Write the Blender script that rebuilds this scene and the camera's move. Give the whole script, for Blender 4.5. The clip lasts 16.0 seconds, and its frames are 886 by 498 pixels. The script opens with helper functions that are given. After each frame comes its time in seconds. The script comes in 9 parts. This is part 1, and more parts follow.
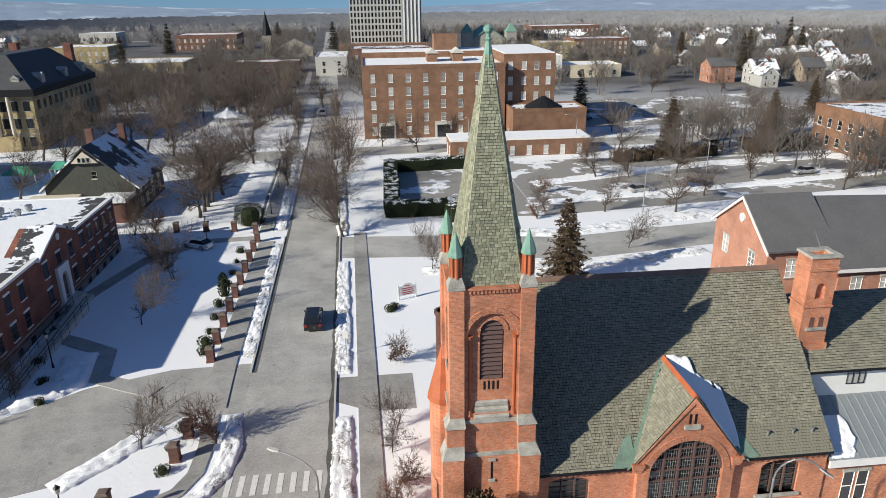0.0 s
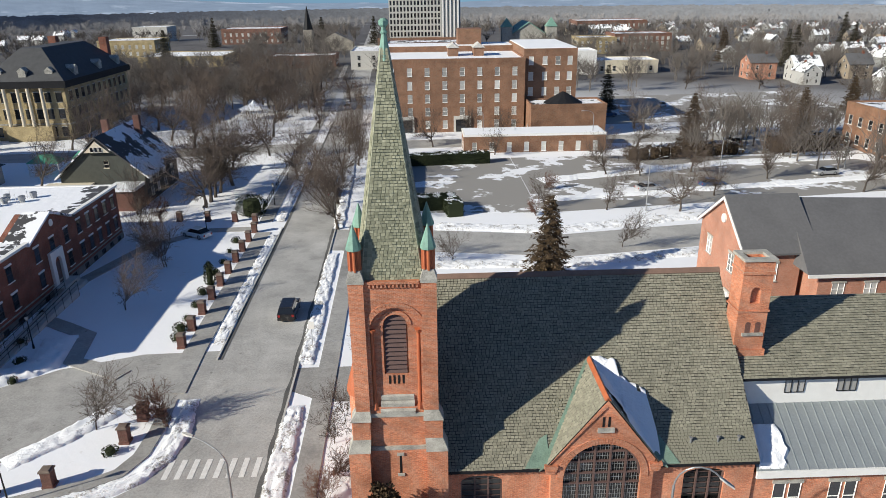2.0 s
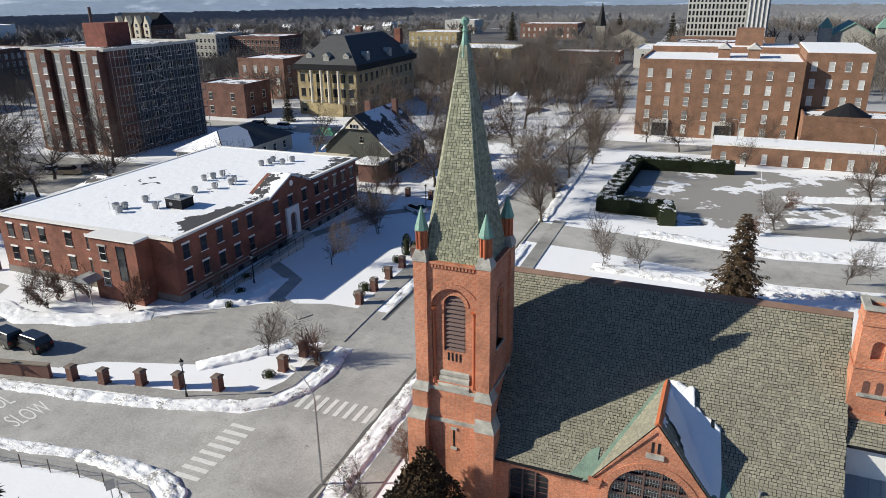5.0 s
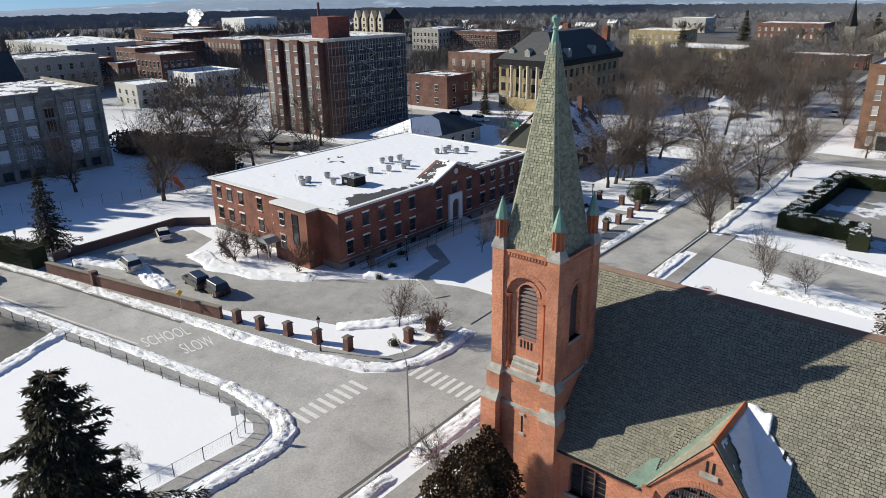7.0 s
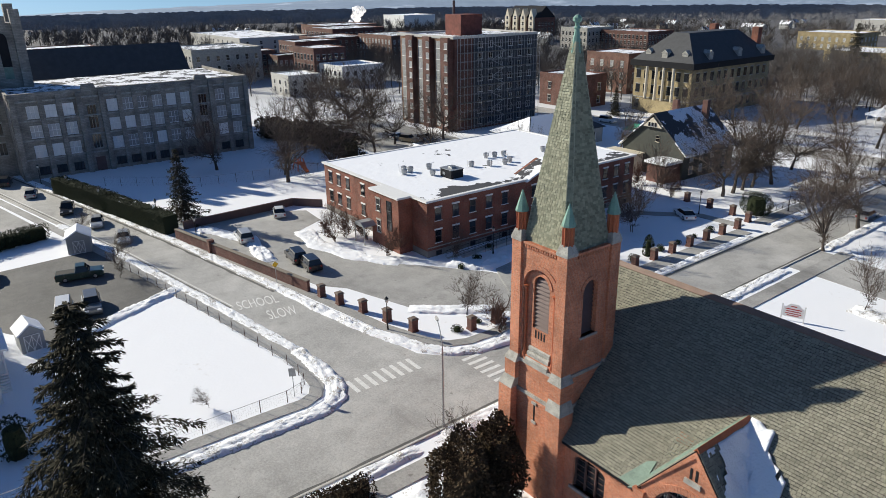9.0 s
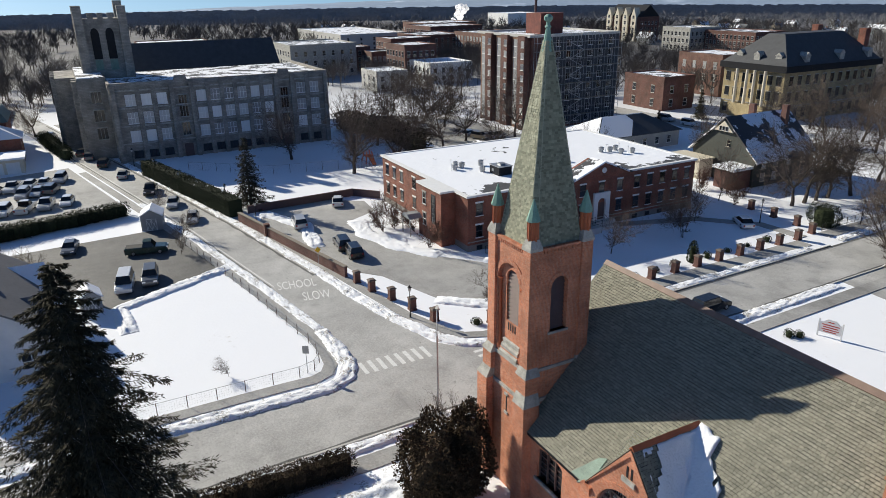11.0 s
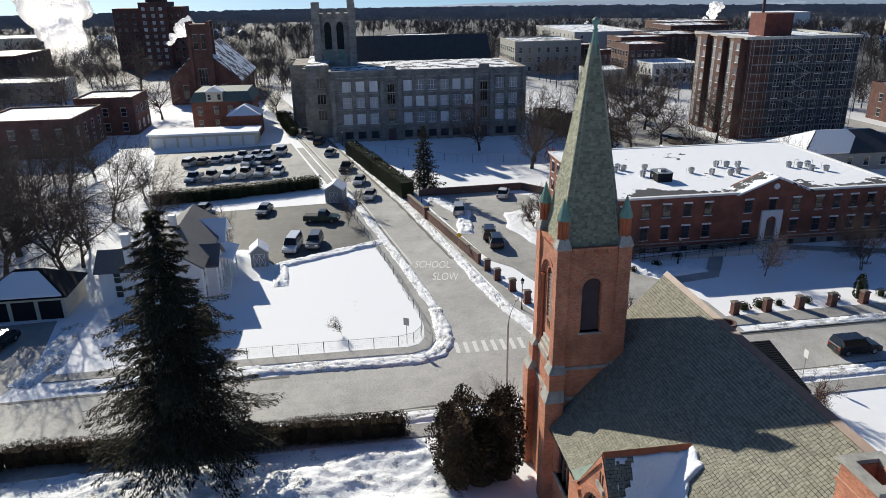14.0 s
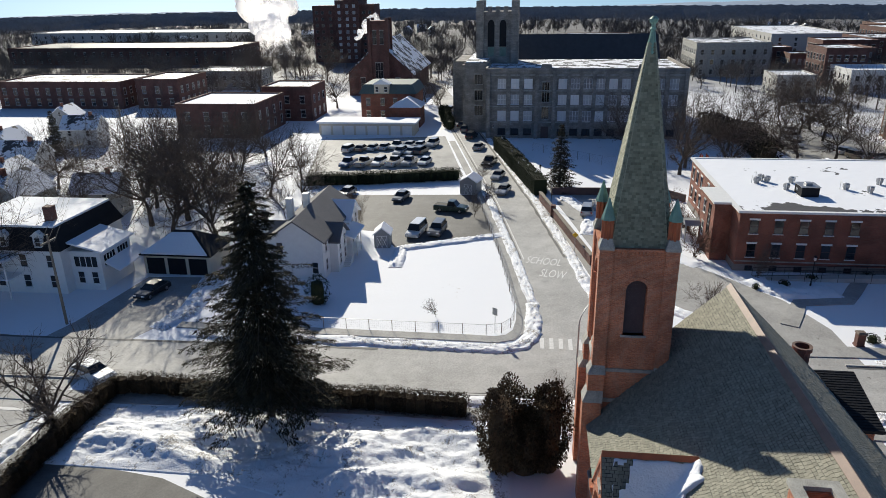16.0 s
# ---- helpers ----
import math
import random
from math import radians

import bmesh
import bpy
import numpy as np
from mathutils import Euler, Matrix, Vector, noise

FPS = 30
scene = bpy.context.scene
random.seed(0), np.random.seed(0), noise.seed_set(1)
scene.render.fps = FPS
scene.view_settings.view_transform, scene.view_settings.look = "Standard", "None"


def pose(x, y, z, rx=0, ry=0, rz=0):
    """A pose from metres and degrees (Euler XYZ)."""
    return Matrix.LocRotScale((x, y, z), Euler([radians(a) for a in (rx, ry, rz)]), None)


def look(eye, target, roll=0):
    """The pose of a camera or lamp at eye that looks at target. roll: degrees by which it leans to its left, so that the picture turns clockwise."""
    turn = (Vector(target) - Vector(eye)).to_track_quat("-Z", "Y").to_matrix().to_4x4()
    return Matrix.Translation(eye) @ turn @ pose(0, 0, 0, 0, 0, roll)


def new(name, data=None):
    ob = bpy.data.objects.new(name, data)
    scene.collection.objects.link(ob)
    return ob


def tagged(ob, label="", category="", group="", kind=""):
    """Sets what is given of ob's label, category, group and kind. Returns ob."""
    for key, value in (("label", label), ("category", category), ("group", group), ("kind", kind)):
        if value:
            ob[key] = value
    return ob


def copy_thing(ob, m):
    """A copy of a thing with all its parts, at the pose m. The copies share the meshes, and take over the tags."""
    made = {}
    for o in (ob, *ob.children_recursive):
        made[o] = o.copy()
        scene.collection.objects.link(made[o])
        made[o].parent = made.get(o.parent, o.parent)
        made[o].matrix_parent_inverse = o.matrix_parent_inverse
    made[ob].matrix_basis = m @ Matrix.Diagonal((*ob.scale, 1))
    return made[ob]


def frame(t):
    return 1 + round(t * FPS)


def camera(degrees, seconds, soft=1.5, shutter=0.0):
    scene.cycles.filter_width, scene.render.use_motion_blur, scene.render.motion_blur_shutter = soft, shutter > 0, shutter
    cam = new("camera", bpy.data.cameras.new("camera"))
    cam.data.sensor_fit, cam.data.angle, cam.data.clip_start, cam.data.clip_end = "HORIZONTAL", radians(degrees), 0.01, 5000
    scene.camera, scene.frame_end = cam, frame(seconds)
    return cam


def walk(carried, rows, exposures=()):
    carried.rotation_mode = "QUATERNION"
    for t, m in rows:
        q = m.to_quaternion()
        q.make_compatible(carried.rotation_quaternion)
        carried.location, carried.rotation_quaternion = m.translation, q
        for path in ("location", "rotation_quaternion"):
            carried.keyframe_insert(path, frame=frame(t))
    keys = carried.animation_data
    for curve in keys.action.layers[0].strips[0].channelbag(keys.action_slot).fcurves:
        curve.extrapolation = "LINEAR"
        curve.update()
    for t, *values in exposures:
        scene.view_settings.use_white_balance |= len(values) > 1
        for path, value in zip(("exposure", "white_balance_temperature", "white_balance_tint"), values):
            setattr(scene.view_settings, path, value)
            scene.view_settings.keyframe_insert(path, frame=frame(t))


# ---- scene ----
cam = camera(65.1, 16.0, soft=0.6)
METRES, EYE, TILT, LEAN, TURN = 65.4, 34.0, 0.0, 0.0, -6.0
ROWS = [
    (0.0, 0.0, 0.0, 0.0, -0.24, -20.29, 0.65),
    (0.5, 0.031, 0.001, -0.0001, -0.14, -20.46, 0.67),
    (1.0, 0.0619, 0.0022, -0.0007, 0.09, -20.56, 0.69),
    (1.5, 0.0925, 0.0032, -0.0015, 1.1, -20.61, 0.74),
    (2.0, 0.1229, 0.0045, -0.0024, 3.94, -20.64, 0.74),
    (2.5, 0.1542, 0.0051, -0.0021, 8.3, -20.67, 0.77),
    (3.0, 0.1851, 0.0071, -0.0021, 13.17, -20.65, 0.82),
    (3.5, 0.2162, 0.0092, -0.0018, 17.94, -20.65, 0.84),
    (4.0, 0.2475, 0.0135, -0.0015, 21.88, -20.65, 0.83),
    (6.5, 0.3945, 0.054, 0.0002, 40.92, -20.68, 0.77),
    (7.0, 0.4217, 0.0678, -0.0004, 46.42, -20.67, 0.84),
    (7.5, 0.4493, 0.0836, -0.0009, 49.16, -20.66, 0.83),
    (8.0, 0.4751, 0.1003, -0.0011, 52.59, -20.64, 0.83),
    (8.5, 0.5003, 0.1188, -0.0009, 55.9, -20.63, 0.79),
    (9.0, 0.5238, 0.1392, -0.0001, 59.16, -20.64, 0.76),
    (11.5, 0.6201, 0.2616, -0.0003, 71.01, -20.67, 0.72),
    (12.0, 0.6355, 0.2892, 0.0, 74.66, -20.67, 0.73),
    (12.5, 0.6506, 0.318, 0.0015, 76.8, -20.69, 0.73),
    (13.0, 0.6637, 0.3461, 0.0023, 79.72, -20.71, 0.74),
    (13.5, 0.6754, 0.3754, 0.0022, 83.89, -20.69, 0.73),
    (14.0, 0.6862, 0.4054, 0.0033, 87.91, -20.67, 0.75),
    (14.5, 0.6951, 0.4361, 0.0039, 92.2, -20.66, 0.77),
    (15.0, 0.7018, 0.4681, 0.0037, 95.88, -20.63, 0.8),
    (15.5, 0.7062, 0.4996, 0.0028, 99.49, -20.6, 0.81),
    (16.0, 0.7081, 0.5322, 0.0016, 103.21, -20.57, 0.84),
]
walk(cam, [(t, pose(0, 0, EYE, TILT, LEAN, TURN) @ pose(METRES * x, METRES * y, METRES * z, 90 + pitch, roll, yaw)) for t, x, y, z, yaw, pitch, roll in ROWS],
     [(0.0, 0.28), (4.0, 0.34), (8.0, 0.36), (12.0, 0.33), (16.0, 0.25)])

# ---- light ----
SUN_AZ, SUN_EL = 25.5, 26.3          # shadows run 25.5 degrees north of +x
sun_data = bpy.data.lights.new("sun", "SUN")
sun_data.energy, sun_data.angle, sun_data.color = 5.0, radians(0.53), (0.975, 0.915, 0.775)
sun = new("sun", sun_data)
ax, ay = math.cos(radians(SUN_AZ)), math.sin(radians(SUN_AZ))
sun.matrix_world = look((-60 * ax, -60 * ay, 60 * math.tan(radians(SUN_EL))), (0, 0, 0))
world = bpy.data.worlds.new("sky")
scene.world = world
world.use_nodes = True
wn = world.node_tree.nodes
sky = wn.new("ShaderNodeTexSky")
sky.sky_type, sky.sun_disc = "NISHITA", False
sky.sun_elevation, sky.sun_rotation = radians(SUN_EL), radians(-(90 + SUN_AZ))
sky.air_density, sky.dust_density, sky.ozone_density = 1.0, 0.5, 5.0
wn["Background"].inputs["Strength"].default_value = 0.070
lift, aim = wn.new("ShaderNodeVectorMath"), wn.new("ShaderNodeTexCoord")      # the land falls away, so the sky starts a little lower
lift.inputs[1].default_value = (0, 0, 0.11)
world.node_tree.links.new(aim.outputs["Generated"], lift.inputs[0])
world.node_tree.links.new(lift.outputs[0], sky.inputs["Vector"])
cold = wn.new("ShaderNodeVectorMath")      # a clear, cold winter sky
cold.operation, cold.inputs[1].default_value = "MULTIPLY", (0.87, 0.985, 1.10)
world.node_tree.links.new(sky.outputs[0], cold.inputs[0])
world.node_tree.links.new(cold.outputs[0], wn["Background"].inputs["Color"])


# ---- materials ----
class Mat:
    """A node material in the making."""

    def __init__(self, name, rough=0.8, metal=0.0):
        self.m = bpy.data.materials.new(name)
        self.m.use_nodes = True
        self.t = self.m.node_tree
        self.b = self.t.nodes["Principled BSDF"]
        self.b.inputs["Roughness"].default_value = rough
        self.b.inputs["Metallic"].default_value = metal

    def node(self, kind, **values):
        n = self.t.nodes.new("ShaderNode" + kind)
        for k, v in values.items():
            n.inputs[k].default_value = v
        return n

    def link(self, a, b):
        self.t.links.new(a, b)

    def coords(self, space="Object"):
        return self.node("TexCoord").outputs[space]

    def wall_coords(self):
        """Object coordinates unrolled along walls: (x + y, z)."""
        s = self.node("SeparateXYZ")
        self.link(self.coords(), s.inputs[0])
        a = self.node("Math")
        self.link(s.outputs[0], a.inputs[0]), self.link(s.outputs[1], a.inputs[1])
        c = self.node("CombineXYZ")
        self.link(a.outputs[0], c.inputs[0]), self.link(s.outputs[2], c.inputs[1])
        return c.outputs[0]

    def noise(self, scale, detail=4.0, vec=None, rough=0.55):
        n = self.node("TexNoise", Scale=scale, Detail=detail, Roughness=rough)
        self.link(vec or self.coords(), n.inputs["Vector"])
        return n.outputs["Fac"]

    def ramp(self, fac, *stops, hard=False):
        r = self.node("ValToRGB")
        e = r.color_ramp.elements
        if hard:
            r.color_ramp.interpolation = "CONSTANT"
        while len(e) < len(stops):
            e.new(0.5)
        for i, (p, c) in enumerate(stops):
            e[i].position, e[i].color = p, (*c, 1) if len(c) == 3 else c
        self.link(fac, r.inputs[0])
        return r.outputs[0]

    def mix(self, fac, a, b, mode="MIX"):
        n = self.t.nodes.new("ShaderNodeMix")
        n.data_type, n.blend_type = "RGBA", mode
        for sock, v in ((n.inputs[0], fac), (n.inputs[6], a), (n.inputs[7], b)):
            if isinstance(v, (int, float)):
                sock.default_value = v
            elif isinstance(v, tuple):
                sock.default_value = (*v, 1)
            else:
                self.link(v, sock)
        return n.outputs[2]

    def colour(self, c):
        if isinstance(c, tuple):
            self.b.inputs["Base Color"].default_value = (*c, 1)
        else:
            self.link(c, self.b.inputs["Base Color"])
        return self

    def bump(self, height, strength=0.3, distance=0.02):
        n = self.node("Bump", Strength=strength, Distance=distance)
        self.link(height, n.inputs["Height"])
        self.link(n.outputs[0], self.b.inputs["Normal"])
        return self


def grey(v):
    return (v, v, v)


def plain(name, c, rough=0.7, metal=0.0, vary=0.25, scale=1.5):
    m = Mat(name, rough, metal)
    lo, hi = tuple(v * (1 - vary) for v in c), tuple(min(1, v * (1 + vary)) for v in c)
    f = m.mix(0.5, m.noise(scale), m.noise(scale * 14))
    m.colour(m.ramp(f, (0.3, lo), (0.7, hi)))
    return m.m


def brick(name, a, b, mortar, soot=0.35, size=1.0):
    m = Mat(name, 0.85)
    v = m.wall_coords()
    t = m.node("TexBrick", Scale=1.0)
    t.inputs["Brick Width"].default_value, t.inputs["Row Height"].default_value = 0.22 * size, 0.075 * size
    t.inputs["Mortar Size"].default_value, t.inputs["Mortar Smooth"].default_value = 0.008 * size, 0.3
    t.inputs["Color1"].default_value, t.inputs["Color2"].default_value = (*a, 1), (*b, 1)
    t.inputs["Mortar"].default_value = (*mortar, 1)
    m.link(v, t.inputs["Vector"])
    big = m.ramp(m.noise(0.45, 6), (0.35, grey(1 - soot)), (0.62, grey(1.12)))
    fine = m.ramp(m.noise(9, 3), (0.3, grey(0.8)), (0.7, grey(1.15)))
    m.colour(m.mix(1.0, m.mix(1.0, t.outputs["Color"], big, "MULTIPLY"), fine, "MULTIPLY"))
    m.bump(t.outputs["Fac"], 0.25, -0.01)
    return m.m


def snow_mat(name, dirt=0.0, tint=(0.88, 0.90, 0.935)):
    m = Mat(name, 0.75)
    c = tint
    if dirt:
        f = m.ramp(m.mix(0.45, m.noise(0.7, 6), m.noise(6, 6)), (0.36 + 0.12 * dirt, grey(0.85)), (0.44 + 0.14 * dirt, grey(0)))
        c = m.mix(f, tint, (0.26, 0.24, 0.21))
    m.colour(c)
    m.bump(m.mix(0.5, m.noise(0.9, 6), m.noise(7, 5)), 0.6, 0.2)
    m.b.inputs["Specular IOR Level"].default_value = 0.25
    return m.m


def road_mat(name, base=0.28, patch=0.35, wet=0.25):
    m = Mat(name, 0.75)
    f = m.mix(0.3, m.noise(0.1, 5), m.noise(0.9, 6))
    c = m.ramp(f, (0.3, tuple(base * k * (1 - patch) for k in (1, 0.99, 0.95))), (0.62, tuple(base * k * 1.15 for k in (1, 0.985, 0.945))))
    g = m.ramp(m.noise(24, 2), (0.3, grey(0.85)), (0.7, grey(1.1)))
    c = m.mix(1.0, c, g, "MULTIPLY")
    damp = m.ramp(m.noise(0.35, 7), (0.56, grey(0)), (0.72, grey(wet)))
    c = m.mix(damp, c, (0.10, 0.095, 0.09))
    crack = m.node("TexVoronoi", Scale=0.16)
    crack.feature = "DISTANCE_TO_EDGE"
    w = m.node("TexNoise", Scale=0.6, Detail=4.0)
    m.link(m.coords(), w.inputs["Vector"])
    m.link(m.mix(0.12, m.coords(), w.outputs["Color"]), crack.inputs["Vector"])
    line = m.ramp(crack.outputs["Distance"], (0.0, grey(0.85)), (0.004, grey(1)))
    c = m.mix(1.0, c, line, "MULTIPLY")
    spots = m.ramp(m.noise(1.1, 3), (0.70, grey(0)), (0.74, grey(0.55)))
    c = m.mix(spots, c, (0.10, 0.095, 0.085))
    salt = m.ramp(m.mix(0.5, m.noise(0.22, 7), m.noise(5, 6)), (0.42, grey(0.84)), (0.56, grey(1.08)))
    m.colour(m.mix(1.0, c, salt, "MULTIPLY"))
    m.bump(m.noise(30, 3), 0.15, 0.01)
    return m.m


def slate_mat(name, lo, mid, hi, rust=True):
    m = Mat(name, 0.8)
    r = m.node("NewGeometry").outputs["Random Per Island"]
    c = m.ramp(r, (0.0, lo), (0.45, mid), (1.0, hi))
    c = m.mix(1.0, c, m.ramp(m.mix(0.5, m.noise(0.35, 5), m.noise(3.5, 5)), (0.35, grey(0.84)), (0.65, grey(1.1))), "MULTIPLY")
    if rust:
        c = m.mix(m.ramp(m.noise(0.9, 7), (0.66, grey(0)), (0.8, grey(0.5))), c, (0.16, 0.10, 0.05))
    m.colour(c)
    return m.m


def roof_mat(name, amount=0.5, dark=(0.05, 0.05, 0.055), scale=0.25):
    """A flat roof with melting snow."""
    m = Mat(name, 0.7)
    f = m.mix(0.3, m.noise(scale, 5), m.noise(scale * 5, 5))
    k = 0.5 + (amount - 0.5) * 0.35
    c = m.mix(m.ramp(f, (k - 0.01, grey(1)), (k + 0.01, grey(0))), dark, (0.85, 0.87, 0.91))
    m.colour(c)
    m.bump(f, 0.4, 0.15)
    return m.m


def glass_mat(name, c=(0.02, 0.022, 0.025), rough=0.08):
    m = Mat(name, rough)
    m.colour(m.ramp(m.node("ObjectInfo").outputs["Random"], (0.0, tuple(0.5 * v for v in c)), (1.0, tuple(1.8 * v for v in c))))
    m.b.inputs["Specular IOR Level"].default_value = 0.6
    return m.m


def bark_mat(name, lo, hi):
    m = Mat(name, 0.9)
    m.colour(m.mix(1.0, m.ramp(m.noise(3, 5), (0.3, lo), (0.7, hi)), m.ramp(m.node("ObjectInfo").outputs["Random"], (0, grey(0.75)), (1, grey(1.25))), "MULTIPLY"))
    return m.m


def leaf_mat(name, lo, hi):
    m = Mat(name, 0.9)
    m.b.inputs["Specular IOR Level"].default_value = 0.15
    m.colour(m.ramp(m.node("NewGeometry").outputs["Random Per Island"], (0, lo), (1, hi)))
    return m.m


SNOW, SNOW_DIRTY, SNOW_BANK = snow_mat("snow"), snow_mat("trodden snow", 0.12), snow_mat("dirty ploughed snow", 0.3)
ROAD, ROAD_DARK, LOT = road_mat("salted asphalt", 0.42, 0.28), road_mat("dark asphalt", 0.13, 0.45, 0.6), road_mat("lot asphalt", 0.38, 0.3)
PAVING = road_mat("concrete pavement", 0.36, 0.3)
PAINT_WHITE = plain("worn road paint", (0.7, 0.7, 0.68), 0.7, vary=0.2, scale=3)
BRICK_CH = brick("church brick", (0.64, 0.235, 0.118), (0.46, 0.15, 0.077), (0.52, 0.34, 0.25), 0.32)
BRICK_RED = brick("red brick", (0.27, 0.085, 0.05), (0.20, 0.06, 0.04), (0.24, 0.15, 0.11))
BRICK_DK = brick("dark red brick", (0.155, 0.062, 0.047), (0.12, 0.05, 0.04), (0.17, 0.11, 0.09))
BRICK_BR = brick("brown brick", (0.26, 0.13, 0.075), (0.20, 0.095, 0.055), (0.24, 0.17, 0.12), 0.2)
BRICK_PK = brick("pale red brick", (0.45, 0.20, 0.13), (0.38, 0.16, 0.10), (0.42, 0.30, 0.24), 0.2)
BRICK_YE = brick("yellow brick", (0.42, 0.335, 0.175), (0.34, 0.265, 0.14), (0.42, 0.35, 0.22), 0.3)
STONE_GR = brick("grey stone blocks", (0.36, 0.33, 0.285), (0.27, 0.25, 0.215), (0.22, 0.205, 0.185), 0.35, 4.0)
STONE = plain("weathered pale stone", (0.36, 0.35, 0.315), 0.8, vary=0.6, scale=1.6)
TERRA = plain("terracotta", (0.42, 0.12, 0.05), 0.6)
COPPER = plain("green copper patina", (0.17, 0.315, 0.255), 0.6, vary=0.35, scale=2.0)
COPPER_DK = plain("dull copper flashing", (0.16, 0.24, 0.19), 0.6, vary=0.45, scale=1.0)
SLATE = slate_mat("grey green slate", (0.205, 0.2, 0.155), (0.25, 0.242, 0.188), (0.305, 0.294, 0.229))
SLATE_SP = slate_mat("spire slate", (0.165, 0.172, 0.118), (0.245, 0.25, 0.175), (0.335, 0.335, 0.24), False)
SLATE_EDGE = plain("slate edge", (0.33, 0.34, 0.25), 0.6)
SHINGLE = slate_mat("grey asphalt shingle", (0.10, 0.10, 0.105), (0.13, 0.13, 0.135), (0.16, 0.155, 0.155), False)
ROOF_DK = plain("dark roofing", (0.016, 0.017, 0.02), 0.6, vary=0.3)
LOT_SNOW = roof_mat("patchy snow on asphalt", 0.36, (0.29, 0.28, 0.262), 0.1)
SLATE_DK = plain("dark grey roof slate", (0.05, 0.053, 0.058), 0.7, vary=0.35, scale=0.8)
ROOF_DK.node_tree.nodes["Principled BSDF"].inputs["Specular IOR Level"].default_value = 0.15
ROOF_SNOW, ROOF_HALF = roof_mat("snowy flat roof", 0.68), roof_mat("half melted roof snow", 0.55)
METAL_ROOF = plain("grey metal roofing", (0.32, 0.35, 0.36), 0.4, 0.3, 0.15, 0.6)
WOOD_BR = plain("brown painted wood", (0.115, 0.07, 0.062), 0.6)
WHITE = plain("white paint", (0.78, 0.78, 0.76), 0.6, vary=0.07)
CREAM = plain("cream siding", (0.62, 0.56, 0.44), 0.7, vary=0.1)
GREY_SID = plain("grey siding", (0.30, 0.31, 0.31), 0.7, vary=0.12)
BLUE_SID = plain("pale blue siding", (0.42, 0.48, 0.52), 0.7, vary=0.1)
DARK_SID = plain("dark green grey shingles", (0.06, 0.065, 0.055), 0.8, vary=0.3)
CONCRETE = plain("pale concrete", (0.50, 0.49, 0.46), 0.8, vary=0.15)
IRON = plain("black iron", (0.015, 0.015, 0.016), 0.5, 0.3)
STEEL = plain("galvanised steel", (0.36, 0.37, 0.38), 0.45, 0.6)
WOOD = plain("grey weathered wood", (0.22, 0.19, 0.15), 0.8)
GLASS, GLASS_LT = glass_mat("window glass"), glass_mat("window glass with blinds", (0.34, 0.34, 0.33), 0.2)
# pale pane colour keeps the school windows brighter than their wall
GLASS_BRIGHT = glass_mat("bright pale school glass", (0.5, 0.5, 0.49), 0.25)
LEADED = glass_mat("leaded glass", (0.012, 0.013, 0.014), 0.15)
BARK, TWIG = bark_mat("bark", (0.04, 0.032, 0.027), (0.11, 0.09, 0.075)), bark_mat("bare twigs", (0.065, 0.048, 0.038), (0.13, 0.098, 0.078))
TWIG_RED = bark_mat("reddish twigs", (0.10, 0.05, 0.035), (0.16, 0.085, 0.06))
NEEDLE = leaf_mat("spruce needles", (0.022, 0.022, 0.014), (0.075, 0.066, 0.042))
NEEDLE_BR = leaf_mat("bronzed juniper needles", (0.036, 0.026, 0.016), (0.105, 0.072, 0.043))
HEDGE = leaf_mat("winter hedge leaves", (0.03, 0.022, 0.014), (0.09, 0.064, 0.04))
BOX_LEAF = leaf_mat("evergreen hedge leaves", (0.012, 0.018, 0.01), (0.04, 0.05, 0.025))
ORANGE = plain("orange plastic", (0.75, 0.16, 0.03), 0.5)
GREEN_RF = plain("green metal roof", (0.05, 0.30, 0.20), 0.45)
STEAM = Mat("steam", 1.0).colour((0.92, 0.92, 0.94))
thin, blend = STEAM.node("BsdfTranslucent"), STEAM.node("MixShader")
thin.inputs["Color"].default_value = (0.95, 0.95, 0.97, 1)
blend.inputs[0].default_value = 0.32
STEAM.link(STEAM.b.outputs[0], blend.inputs[1]), STEAM.link(thin.outputs[0], blend.inputs[2])
clear, wisp = STEAM.node("BsdfTransparent"), STEAM.node("MixShader")
STEAM.link(STEAM.ramp(STEAM.noise(0.16, 7), (0.34, grey(0)), (0.52, grey(0.92))), wisp.inputs[0])
STEAM.link(clear.outputs[0], wisp.inputs[1]), STEAM.link(blend.outputs[0], wisp.inputs[2])
STEAM.link(wisp.outputs[0], STEAM.t.nodes["Material Output"].inputs["Surface"])
STEAM = STEAM.m


# ---- building blocks ----
def box(bm, x0, x1, y0, y1, z0, z1):
    v = [bm.verts.new(p) for p in ((x0, y0, z0), (x1, y0, z0), (x1, y1, z0), (x0, y1, z0), (x0, y0, z1), (x1, y0, z1), (x1, y1, z1), (x0, y1, z1))]
    return [bm.faces.new([v[i] for i in f]) for f in ((3, 2, 1, 0), (4, 5, 6, 7), (0, 1, 5, 4), (1, 2, 6, 5), (2, 3, 7, 6), (3, 0, 4, 7))]


def prism(bm, poly, z0, z1):
    area = sum(poly[i - 1][0] * poly[i][1] - poly[i][0] * poly[i - 1][1] for i in range(len(poly)))
    if area < 0:
        poly = poly[::-1]
    a, b = [bm.verts.new((x, y, z0)) for x, y in poly], [bm.verts.new((x, y, z1)) for x, y in poly]
    n = len(poly)
    bm.faces.new(b), bm.faces.new(a[::-1])
    for i in range(n):
        bm.faces.new((a[i], a[(i + 1) % n], b[(i + 1) % n], b[i]))


